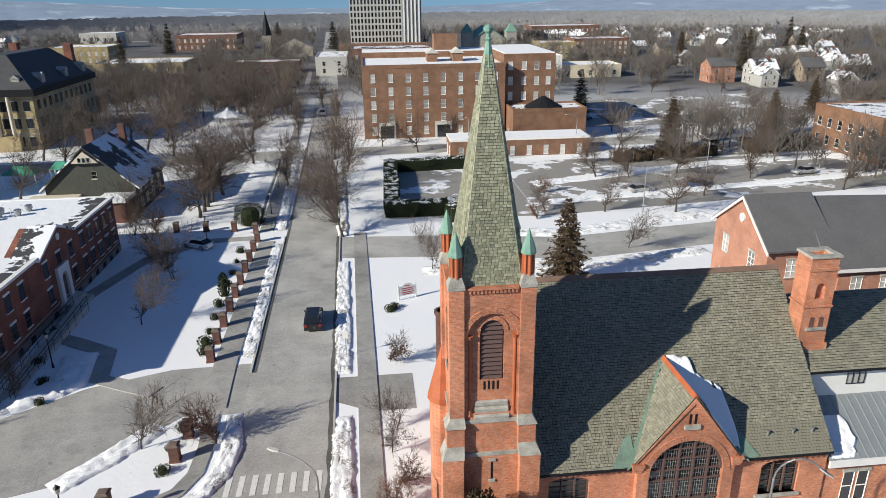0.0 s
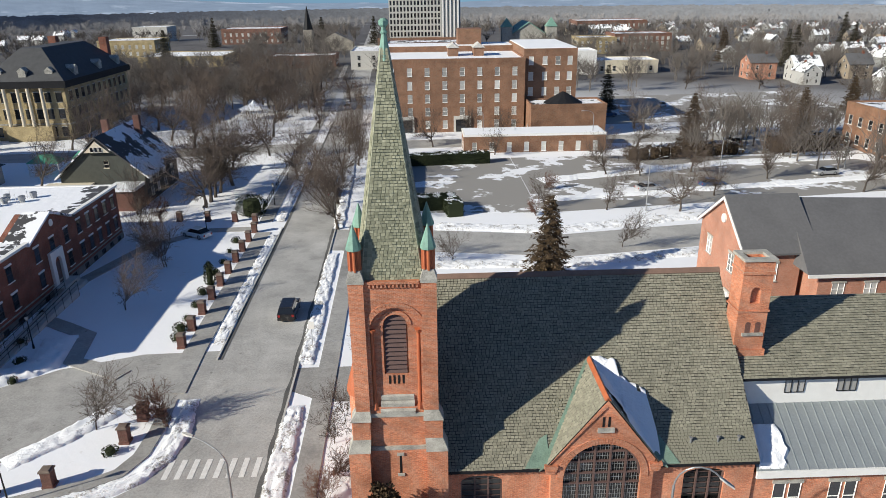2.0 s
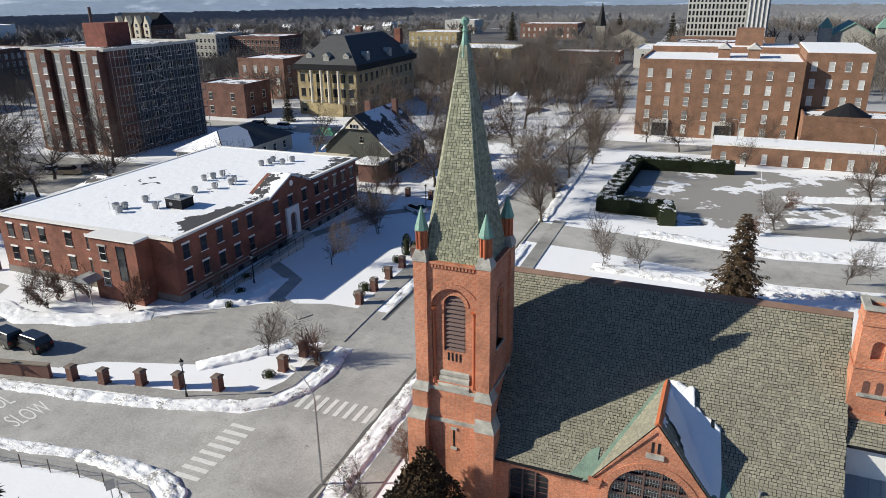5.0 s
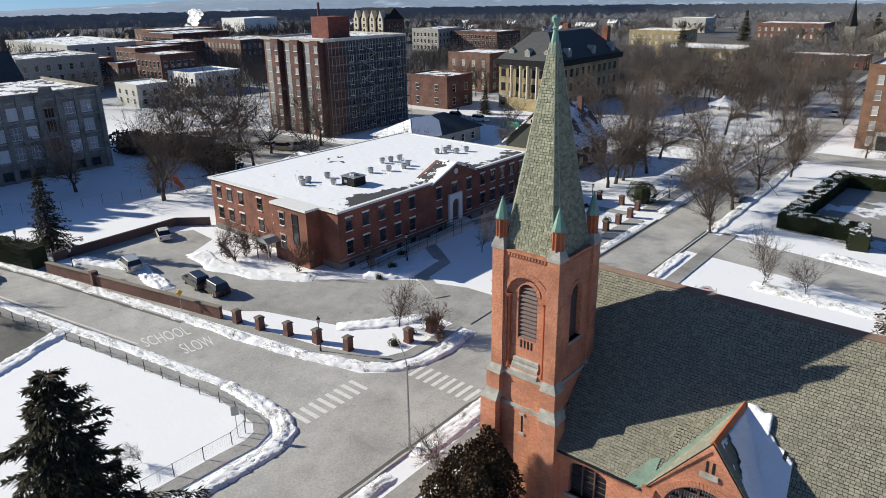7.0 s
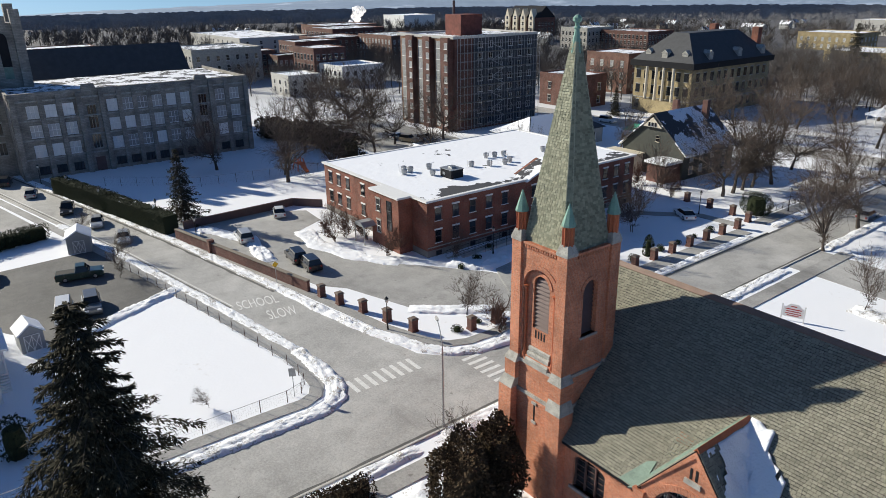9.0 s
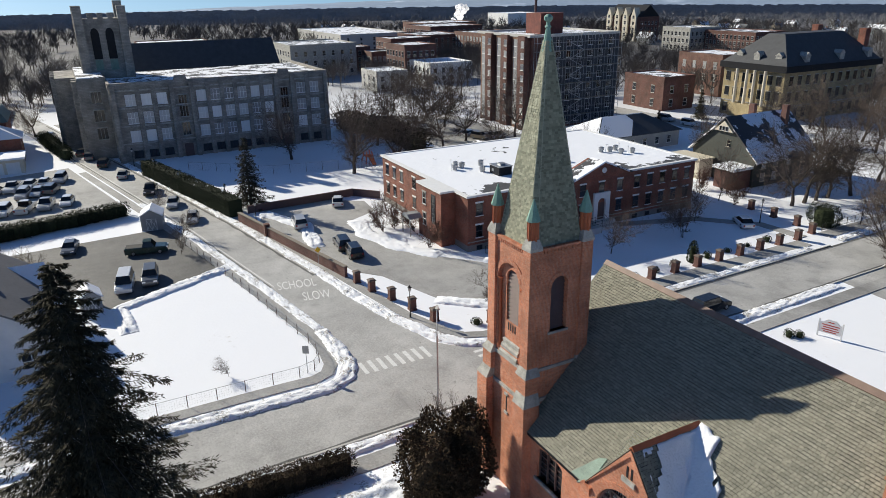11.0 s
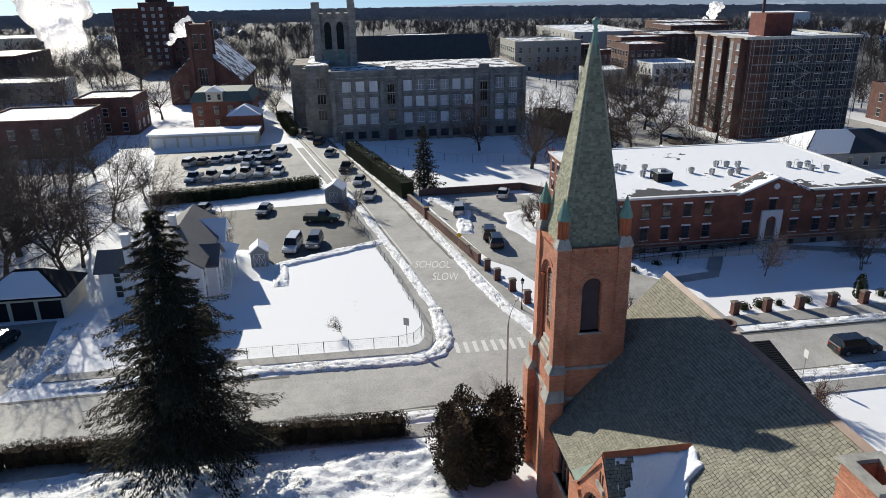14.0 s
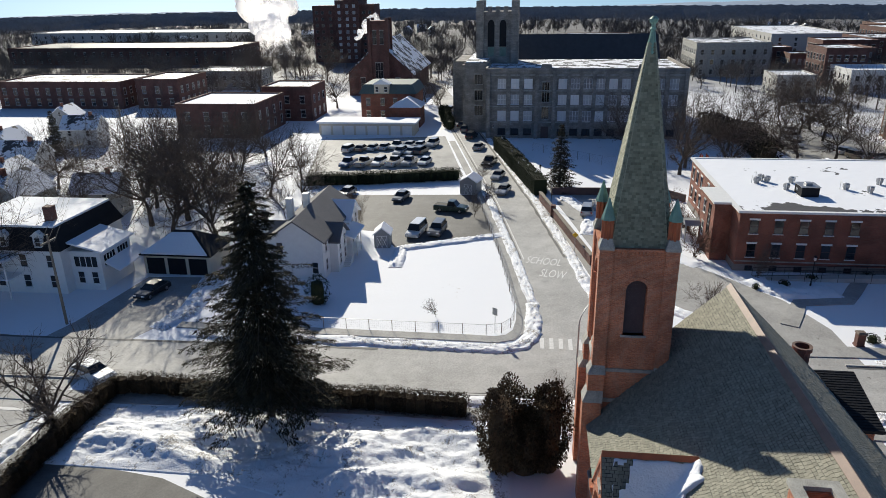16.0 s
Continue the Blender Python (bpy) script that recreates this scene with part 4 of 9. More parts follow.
def church_dormer():
    cx, half, zp, ze, yf = 18.65, 3.15, 11.1, 6.9, 33.95
    s = (zp - ze) / half
    d = part("dormer", bmesh.new(), BRICK_CH, church)
    bm = bmesh.new()
    # gable wall pierced by the big arched window
    wh, zs, zb = 2.4, 5.7, 1.6
    n = 20
    box(bm, cx - half, cx - wh, yf, yf + 0.5, -0.5, ze), box(bm, cx + wh, cx + half, yf, yf + 0.5, -0.5, ze), box(bm, cx - wh, cx + wh, yf, yf + 0.5, -0.5, zb)
    pts = [(cx - wh * math.cos(math.pi * i / n), zs + wh * math.sin(math.pi * i / n)) for i in range(n + 1)]
    for (xa, za), (xb, zb2) in zip(pts, pts[1:]):
        solid(bm, [[(xa, y, za), (xb, y, zb2), (xb, y, zp - abs(xb - cx) * s), (xa, y, zp - abs(xa - cx) * s)] for y in (yf, yf + 0.5)])
    solid(bm, [[(cx - half, y, ze), (cx - wh, y, ze), (cx - wh, y, zp - wh * s)] for y in (yf, yf + 0.5)])
    solid(bm, [[(cx + half, y, ze), (cx + wh, y, zp - wh * s), (cx + wh, y, ze)] for y in (yf, yf + 0.5)])
    arch_ring(bm, cx, zs, wh, wh + 0.42, yf - 0.05, yf + 0.1, 40)
    for k in (-1, 1):      # corbels at the gable's feet
        for i in range(3):
            box(bm, cx + k * (half + 0.05) - 0.28 - 0.06 * i, cx + k * (half + 0.05) + 0.28 + 0.06 * i, yf - 0.1 - 0.06 * i, yf + 0.4, 6.05 + 0.22 * i, 6.25 + 0.22 * i)
        solid(bm, [[(cx + k * (half + 0.32), y, ze - 0.35), (cx + k * (half + 0.02), y, ze + 0.05), (cx, y, zp + 0.05), (cx, y, zp - 0.35)] for y in (yf - 0.09, yf + 0.15)])
    d.data = mesh_of("dormer", bm, BRICK_CH)
    bm = bmesh.new()
    for k in (-1, 1):
        box(bm, cx + k * 0.17 - 0.07, cx + k * 0.17 + 0.07, yf - 0.02, yf + 0.05, 9.3, 10.0)
    part("gable_slit", bm, IRON, d)
    bm = bmesh.new()
    box(bm, cx - 0.5, cx + 0.5, yf - 0.12, yf + 0.05, 8.95, 9.25)
    part("gable_stone", bm, STONE, d)
    # leaded window
    w = part("great_window", bmesh.new(), LEADED, d)
    bm = bmesh.new()
    solid(bm, [[(cx - wh, y, zb)] + [(x, y, z) for x, z in pts] + [(cx + wh, y, zb)] for y in (yf + 0.3, yf + 0.34)])
    w.data = mesh_of("great_window", bm, LEADED)
    w["label"] = "dark leaded glass"
    bm = bmesh.new()
    arch_ring(bm, cx, zs, wh - 0.14, wh, yf + 0.16, yf + 0.3, 24, gap=0)
    for i in range(1, 5):
        x = cx - wh + 2 * wh * i / 5
        box(bm, x - 0.06, x + 0.06, yf + 0.16, yf + 0.3, zb, zs + math.sqrt(wh ** 2 - (x - cx) ** 2))
    for z in (zb + 0.9, zb + 2.0, zs - 0.6, zs + 0.15, zs + 1.0, zs + 1.7):
        q = wh if z < zs else math.sqrt(wh ** 2 - (z - zs) ** 2)
        box(bm, cx - q, cx + q, yf + 0.18, yf + 0.3, z - 0.06, z + 0.06)
    part("tracery", bm, WOOD_BR, w, "brown window bars")
    bm = bmesh.new()
    for i in range(31):
        x = cx - wh + 2 * wh * i / 30
        box(bm, x - 0.01, x + 0.01, yf + 0.275, yf + 0.3, zb, zs + math.sqrt(max(0.0, wh ** 2 - (x - cx) ** 2)))
    for i in range(20):
        z = zb + i * 0.32
        q = wh if z < zs else math.sqrt(max(0.0, wh ** 2 - (z - zs) ** 2))
        box(bm, cx - q, cx + q, yf + 0.28, yf + 0.3, z - 0.01, z + 0.01)
    tagged(part("lead_came", bm, STEEL, w), kind="stuff")
    # roof of two slopes that run back into the main roof
    for k in (-1, 1):
        bm = bmesh.new()
        e = half + 0.25
        yr = EAVE_Y + (zp - EAVE_Z) / SLOPE
        ye = EAVE_Y + (zp - e * s - EAVE_Z) / SLOPE
        a, b, c = (cx, yf - 0.05, zp + 0.02), (cx + k * e, yf - 0.05, zp - e * s + 0.02), (cx, yr + 0.1, zp + 0.02)
        dd = (cx + k * e, ye + 0.1, zp - e * s + 0.02)
        solid(bm, [[a, b, dd, c], [(p[0], p[1], p[2] + 0.13) for p in (a, b, dd, c)]])
        roof = part("dormer_roof", bm, ROOF_DK, d)
        bm = bmesh.new()
        lv = e * math.hypot(1, s)
        up = (-k * e, 0, e * s)

        def keep(u, v):
            z = zp - e * s + v / lv * e * s
            return u < EAVE_Y + (z - EAVE_Z) / SLOPE - yf + 0.1
        slates(bm, (b[0], b[1], b[2] + 0.14), (0, 1, 0), up, yr - yf + 0.2, lv, 0.25, 0.185, keep, 0.014, 5 + k)
        part("dormer_slate", bm, SLATE, roof)
        bm = bmesh.new()      # copper valley
        w0, w1 = 0.7 if k < 0 else 0.35, 0.12
        p0, p1 = Vector((cx + k * (e - 0.1), ye - 0.15, zp - e * s)), Vector((cx, yr + 0.15, zp + 0.06))
        q0, q1 = p0 + Vector((k * 0.65, -0.25, -0.25 * SLOPE)), p1 + Vector((k * w1, 0.1, 0.1))
        solid(bm, [[p0, q0, q1, p1], [p + Vector((0, -0.03, 0.09)) for p in (p0, q0, q1, p1)]])
        part("valley_flashing", bm, COPPER_DK, roof, "streaked green copper valley")
        bm = bmesh.new()
        f0 = Vector((cx + k * (half + 0.1), EAVE_Y - 0.02, EAVE_Z + 0.04))
        solid(bm, [[f0 + Vector((0, 0, o)), f0 + Vector((k * 1.5, 0, o)), f0 + Vector((k * 0.5, 1.2, 1.2 * SLOPE + o)), f0 + Vector((0, 1.4, 1.4 * SLOPE + o))] for o in (0.0, 0.05)])
        part("foot_flashing", bm, COPPER_DK, roof, "green copper sheet")
    bm = bmesh.new()
    solid(bm, [[(cx, y, zp + 0.28), (cx + 0.2, y, zp + 0.02), (cx - 0.2, y, zp + 0.02)] for y in (yf - 0.05, yr + 0.1)])
    part("dormer_ridge", bm, TERRA, d)


church_dormer()

# snow left lying on the sunless slope of the gable roof
bm = bmesh.new()
cx, half, zp, ze, yf = 18.65, 3.15, 11.1, 6.9, 33.95
s = (zp - ze) / half
grid = []
for i in range(30):
    row = []
    v = i / 29
    for j in range(34):
        u = j / 33
        xx = cx + 0.08 + u * 3.6
        zz = zp - (xx - cx) * s
        top = 38.95 - 0.15 * (xx - cx) if xx < 20.35 else 37.95 - 0.5 * (xx - 20.4) if xx < 21.9 else 37.2 - 5.5 * (xx - 21.9)
        lo, hi = (yf + 0.45 - 0.35 * u if xx < 21.8 else 34.3), top + 0.16 * noise.noise((u * 9, 1, 1))
        y = lo + (hi - lo) * v
        zr = max(zz if xx < 21.9 else 0, EAVE_Z + (y - EAVE_Y) * SLOPE)
        h = 0.24 * min(1, 6 * u, 7 * v, 7 * (1 - v), 8 * (1 - u)) ** 0.5 + 0.13 * noise.noise((xx * 1.3, y * 1.3, 7)) + 0.06 * noise.noise((xx * 4, y * 4, 3))
        row.append(bm.verts.new((xx + 0.14 * h, y, zr + 0.12 + (h if 0 < i < 29 and 0 < j < 33 else -0.14))))
    grid.append(row)
for a, b in zip(grid, grid[1:]):
    for j in range(33):
        q = a[j].co
        if noise.noise((q.x * 0.75, q.y * 0.75, 2.3)) + 0.3 * noise.noise((q.x * 3.1, q.y * 2.6, 5)) < 0.42 or j > 27:
            bm.faces.new((a[j], a[j + 1], b[j + 1], b[j]))
ob = single("roof_snow", bm, SNOW, "thick snow left on the shaded slope of the church gable", "snow", "stuff")
for f in ob.data.polygons:
    f.use_smooth = True


def church_chimney():
    c = part("chimney", bmesh.new(), BRICK_CH, church)
    bm = bmesh.new()
    x0, x1, y0, y1 = 28.25, 30.2, 39.2, 40.75
    box(bm, x0 - 0.15, x1 + 0.15, y0 - 0.12, y1 + 0.12, 4, 11.3)
    box(bm, x0, x1, y0, y1, 11.3, 14.2)
    arch_panel(bm, x0, x1, 14.2, 16.6, (x0 + x1) / 2, 0.32, 14.6, 15.4, y0, y0 + 0.25)
    box(bm, x0, x1, y0 + 0.25, y1, 14.2, 16.6)
    box(bm, x0 - 0.07, x1 + 0.07, y0 - 0.07, y1 + 0.07, 16.6, 16.8)
    for a in ((x0, x0 + 0.35, y0, y1), (x1 - 0.35, x1, y0, y1), (x0 + 0.35, x1 - 0.35, y0, y0 + 0.35), (x0 + 0.35, x1 - 0.35, y1 - 0.35, y1)):
        box(bm, *a, 16.8, 17.5)
    box(bm, x0 - 0.08, x1 + 0.08, y0 - 0.08, y1 + 0.08, 14.0, 14.12)
    c.data = mesh_of("chimney", bm, BRICK_CH)
    bm = bmesh.new()
    for a in ((x0 - 0.1, x0 + 0.3, y0 - 0.1, y1 + 0.1), (x1 - 0.3, x1 + 0.1, y0 - 0.1, y1 + 0.1), (x0 + 0.3, x1 - 0.3, y0 - 0.1, y0 + 0.3), (x0 + 0.3, x1 - 0.3, y1 - 0.3, y1 + 0.1)):
        box(bm, *a, 17.5, 17.68)
    part("coping", bm, STONE, c, "weathered stone coping")
    # recesses drawn as flat panels, their shade put in as darker brick
    bm = bmesh.new()
    for x in (x0 + 0.6, x0 + 1.25):
        arch_ring(bm, x + 0.17, 13.1, 0.001, 0.18, y0 - 0.012, y0 + 0.02, 8, gap=0)
        box(bm, x, x + 0.35, y0 - 0.012, y0 + 0.02, 12.5, 13.1)
    part("chimney_recess", bm, BRICK_DK, c)
    bm = bmesh.new()
    box(bm, x0 + 0.4, x0 + 1.8, y0 - 0.12, y0 + 0.02, 12.3, 12.5)
    part("chimney_sill", bm, STONE, c)


church_chimney()


def church_wing():
    w = part("wing", bmesh.new(), BRICK_CH, church)
    x0, x1 = 28.4, 64.0
    bm = bmesh.new()
    box(bm, x0, x1, 34.5, 51, -0.5, 5.2)
    w.data = mesh_of("wing", bm, BRICK_CH)
    bm = bmesh.new()
    box(bm, x0, x1, 38.1, 48, 5.2, 10.1)
    part("clerestory", bm, WHITE, w, "white boarded wall")
    bm = bmesh.new()
    ridge, eave = (43.1, 13.3), (37.7, 9.95)
    for k in (1, -1):
        solid(bm, [[(x, 43.1, 13.05), (x, 43.1 - k * 5.4, 9.75), (x, 43.1 - k * 5.4, 9.93), (x, 43.1, 13.25)] for x in (x0, x1)])
    solid(bm, [[(x, 43.1, 13.0), (x, 38.2, 10.0), (x, 48, 10.0)] for x in (x0 + 0.1, x1 - 0.1)])
    r = part("wing_roof", bm, ROOF_DK, w)
    bm = bmesh.new()
    slates(bm, (x0, 37.7, 9.95), (1, 0, 0), (0, 5.4, 3.3), x1 - x0, math.hypot(5.4, 3.3), 0.27, 0.2, None, 0.016, 9)
    part("wing_slate", bm, SLATE, r)
    bm = bmesh.new()
    solid(bm, [[(x, 34.2, 5.25), (x, 38.1, 7.6), (x, 38.1, 7.8), (x, 34.2, 5.45)] for x in (x0 + 0.1, x1)])
    sheet = part("metal_roof", bm, METAL_ROOF, w, "grey standing-seam metal roof")
    bm = bmesh.new()
    solid(bm, [[(q, 34.2, 5.44), (q, 38.1, 7.79), (q, 38.1, 7.84), (q, 34.2, 5.49)] for q in (0, 0.05)])
    me = mesh_of("seam", bm, METAL_ROOF)
    for i in range(58):
        place("seam", me, sheet, pose(x0 + 0.3 + i * 0.6, 0, 0))
    bm = bmesh.new()
    box(bm, x0, x1, 34.08, 34.22, 5.0, 5.47)
    part("fascia", bm, WHITE, w)
    windows(w, "-y", 38.1, [(32.2 + 3.5 * i, 8.6) for i in range(9)], 1.3, 0.95, IRON, GLASS_LT, None, (3, 1), False)
    windows(w, "-y", 34.5, [(31.2 + 3.6 * i, 2.0) for i in range(9)] + [(30.2 + 3.6 * i, 2.0) for i in range(9)], 0.75, 2.3, WHITE, GLASS, STONE, (1, 2))
    bm = bmesh.new()      # snow on the lean-to roof
    grid = []
    for i in range(12):
        row = []
        for j in range(14):
            u, v = j / 13, i / 11
            y = 34.3 + v * 2.6
            x = 28.6 + 0.5 * v + u * (1.9 + 1.0 * noise.noise((v * 4, 2, 2)) - 1.2 * (v - 0.45) ** 2)
            row.append(bm.verts.new((x, y, 5.46 + (y - 34.2) * 0.6 + (0.22 + 0.12 * noise.noise((x * 2, y * 2, 1)) if 0 < i < 11 and j < 13 else -0.04))))
        grid.append(row)
    for a, b in zip(grid, grid[1:]):
        for j in range(13):
            bm.faces.new((a[j], a[j + 1], b[j + 1], b[j]))
    single("roof_snow", bm, SNOW, "patch of snow on the grey metal roof", "snow", "stuff")


church_wing()

# round brick stair turret on the west front and a porch on the north side
bm = bmesh.new()
solid(bm, [ring(5.0, 48.5, -0.5, 0.55, 14), ring(5.0, 48.5, 10.6, 0.55, 14), ring(5.0, 48.5, 10.65, 0.66, 14), ring(5.0, 48.5, 10.95, 0.66, 14), ring(5.0, 48.5, 10.95, 0.48, 14), ring(5.0, 48.5, 10.5, 0.45, 14)])
turret = part("stair_turret", bm, BRICK_DK, church, "round dark brick stack")
bm = bmesh.new()
cyl(bm, 5.0, 48.5, 10.4, 10.55, 0.46, n=14)
part("stack_cover", bm, IRON, turret)
bm = bmesh.new()
solid(bm, [[(5.3, y, -0.5), (9.9, y, -0.5), (9.9, y, 7.8), (5.3, y, 8.8)] for y in (47.5, 51.7)])
porch = part("porch", bm, BRICK_CH, church)
# near-black roofing stands in for the shade on this north-side roof
bm = bmesh.new()
solid(bm, [[(5.0, y, 8.95), (10.3, y, 7.75), (10.3, y, 7.95), (5.0, y, 9.15)] for y in (47.3, 52.1)])
porch_roof = part("porch_roof", bm, ROOF_DK, porch, "shingle roof coloured dark for its shade")
bm = bmesh.new()
slates(bm, (10.3, 47.3, 7.96), (0, 1, 0), (-5.3, 0, 1.2), 4.8, 5.4, 0.3, 0.24, None, 0.012, 21)
part("porch_shingle", bm, ROOF_DK, porch_roof)
# small round stair tower beside the belfry tower
bm = bmesh.new()
solid(bm, [ring(3.9, 38.4, -0.5, 0.85, 10), ring(3.9, 38.4, 9.6, 0.85, 10)])
part("stair_tower", bm, BRICK_CH, church)
bm = bmesh.new()
solid(bm, [ring(3.9, 38.4, 9.6, 1.0, 10), ring(3.9, 38.4, 10.0, 0.95, 10), ring(3.9, 38.4, 13.4, 0.05, 10)])
part("stair_roof", bm, TERRA, church)


# ---- buildings round the church ----
def add_box(parent, name, mat, label, *boxes):
    bm = bmesh.new()
    for b in boxes:
        box(bm, *b)
    return part(name, bm, mat, parent, label)


def hip_roof(bm, x0, x1, y0, y1, z, rise, inset, over=0.4):
    x0, x1, y0, y1 = x0 - over, x1 + over, y0 - over, y1 + over
    solid(bm, [[(x0, y0, z), (x1, y0, z), (x1, y1, z), (x0, y1, z)], [(x0 + inset, y0 + inset, z + rise), (x1 - inset, y0 + inset, z + rise), (x1 - inset, y1 - inset, z + rise), (x0 + inset, y1 - inset, z + rise)]])


# two-storey brick building beside the junction
def brick_office():
    x0, x1, y0, y1, h = -64.5, -36.0, 55.6, 97.5, 7.7
    t = thing("brick_building", "two-storey red brick building with snow-covered flat roof", "building")
    add_box(t, "wall", BRICK_RED, "", (x0, x1, y0, y1, -0.5, h), (-46.5, x1 - 3.5, y0 - 2.2, y0 + 1, -0.5, h))
    add_box(t, "plinth", plain("grey plinth", (0.22, 0.20, 0.18)), "", (x0 - 0.05, x1 + 0.06, y0 - 0.06, y1 + 0.05, -0.5, 0.9))
    add_box(t, "string_course", STONE, "", (x1 + 0.0, x1 + 0.07, y0, y1, 1.25, 1.4))
    add_box(t, "cornice", WHITE, "white cornice", (x0 - 0.25, x1 + 0.3, y0 - 0.3, y0 + 0.25, h, h + 0.28), (x0 - 0.25, x1 + 0.3, y1 - 0.25, y1 + 0.25, h, h + 0.28), (x1 - 0.25, x1 + 0.3, y0 + 0.25, y1 - 0.25, h, h + 0.28), (x0 - 0.25, x0 + 0.25, y0 + 0.25, y1 - 0.25, h, h + 0.28), (-46.7, x1 - 3.3, y0 - 2.45, y0 - 0.3, h, h + 0.28))
    m = Mat("snow on black felt", 0.75)
    p = m.coords()
    s = m.node("SeparateXYZ")
    m.link(p, s.inputs[0])
    a = m.node("MapRange")
    a.inputs["From Min"].default_value, a.inputs["From Max"].default_value = -42.0, -37.2
    a.inputs["To Min"].default_value, a.inputs["To Max"].default_value = 0.0, 0.22
    m.link(s.outputs[0], a.inputs["Value"])
    f = m.node("Math")
    m.link(m.mix(0.25, m.noise(0.16, 5), m.noise(0.9, 5)), f.inputs[0]), m.link(a.outputs[0], f.inputs[1])
    m.colour(m.mix(m.ramp(f.outputs[0], (0.645, grey(0)), (0.655, grey(1))), (0.87, 0.89, 0.93), (0.06, 0.06, 0.065)))
    m.bump(m.noise(0.8, 5), 0.4, 0.2)
    bm = bmesh.new()
    box(bm, x0 + 0.25, x1 - 0.25, y0 + 0.25, y1 - 0.25, h - 0.05, h + 0.18), box(bm, -46.5, x1 - 3.5, y0 - 2.2, y0 + 0.25, h, h + 0.18)
    part("roof", bm, m.m, t, "flat roof under snow with bare black strips")
    # pediment over the entrance
    bm = bmesh.new()
    solid(bm, [[(x, 73.6, h), (x, 83.4, h), (x, 78.5, h + 2.0)] for x in (x1 - 3.5, x1 + 0.35)])
    part("pediment", bm, BRICK_RED, t)
    bm = bmesh.new()
    for k in (-1, 1):
        solid(bm, [[(x, 78.5, h + 2.03), (x, 78.5 + k * 5.5, h - 0.15), (x, 78.5 + k * 5.5, h + 0.1), (x, 78.5, h + 2.28)] for x in (x1 - 2.6, x1 + 0.55)])
    part("pediment_roof", bm, ROOF_HALF, t, "shallow gable roof half under snow")
    bm = bmesh.new()
    rod(bm, (x1 + 0.3, 78.5, h + 0.9), (x1 + 0.42, 78.5, h + 0.9), 0.42, 14)
    part("round_window", bm, WHITE, t)
    ys = [57.4 + 2.95 * i for i in range(5)] + [75.0, 78.5, 82.0] + [85.4 + 2.6 * i for i in range(5)]
    windows(t, "+x", x1, [(y, z) for y in ys for z in (1.9, 5.0) if not (y == 78.5 and z < 3)], 1.05, 1.75, WOOD_BR, GLASS, WHITE)
    windows(t, "+x", x1 + 0.06, [(y, 0.1) for y in ys], 0.9, 0.65, IRON, GLASS, None, (2, 1), False)
    windows(t, "-y", y0, [(x, z) for x in (-62.5, -59.8, -57, -52.5, -49) for z in (1.9, 5.0)], 1.05, 1.75, WOOD_BR, GLASS, WHITE)
    windows(t, "-y", y0 - 2.2, [(-44.6, 5.0), (-44.6, 1.9)], 1.0, 1.75, WHITE, GLASS, STONE)
    windows(t, "-y", y0 - 2.2, [(-41.8, 2.8)], 1.2, 4.2, IRON, GLASS, None, (1, 3), False)
    bm = bmesh.new()      # arched white doorway
    arch_panel(bm, -1.5, 1.5, 1.0, 5.2, 0, 0.75, 1.0, 3.6, -0.35, 0.02)
    bmesh.ops.remove_doubles(bm, verts=bm.verts, dist=0.001)
    bm.transform(pose(x1, 78.5, 0, 0, 0, 90))
    part("door_case", bm, WHITE, t, "white arched door surround")
    add_box(t, "door", WOOD_BR, "", (x1 - 0.05, x1 + 0.06, 77.8, 79.2, 1.0, 3.6))
    add_box(t, "step", CONCRETE, "", (x1, x1 + 2.2, 76.5, 80.5, -0.3, 0.5), (x1, x1 + 1.4, 76.5, 80.5, 0.5, 1.0))
    bm = bmesh.new()
    solid(bm, [[(-48.3, y, 2.7 + k), (-47.4, y, 3.25 + k), (-46.2, y, 3.25 + k), (-45.3, y, 2.7 + k)] for y, k in ((51.3, 0.0), (53.4, 0.0))])
    for x in (-48.1, -45.6):
        box(bm, x, x + 0.12, 51.4, 51.52, 0, 2.75)
    part("entrance_canopy", bm, GREY_SID, t, "curved grey canopy")
    bm = bmesh.new()      # ramp beside the front
    solid(bm, [[(x1 + 1.5, 57.5, 0.02), (x1 + 1.5, 76.5, 0.95), (x1 + 1.5, 76.5, -0.3), (x1 + 1.5, 57.5, -0.3)], [(x1 + 3.0, 57.5, 0.02), (x1 + 3.0, 76.5, 0.95), (x1 + 3.0, 76.5, -0.3), (x1 + 3.0, 57.5, -0.3)]])
    part("ramp", bm, CONCRETE, t)
    bm = bmesh.new()
    for x in (x1 + 1.5, x1 + 3.0):
        rod(bm, (x, 57.5, 1.0), (x, 76.5, 1.95), 0.04), rod(bm, (x, 57.5, 0.55), (x, 76.5, 1.5), 0.03)
        for i in range(11):
            rod(bm, (x, 57.5 + 1.9 * i, 0), (x, 57.5 + 1.9 * i, 1.0 + 0.095 * i), 0.03)
    part("handrail", bm, IRON, t)
    return t


brick_office()
rnd = random.Random(5)


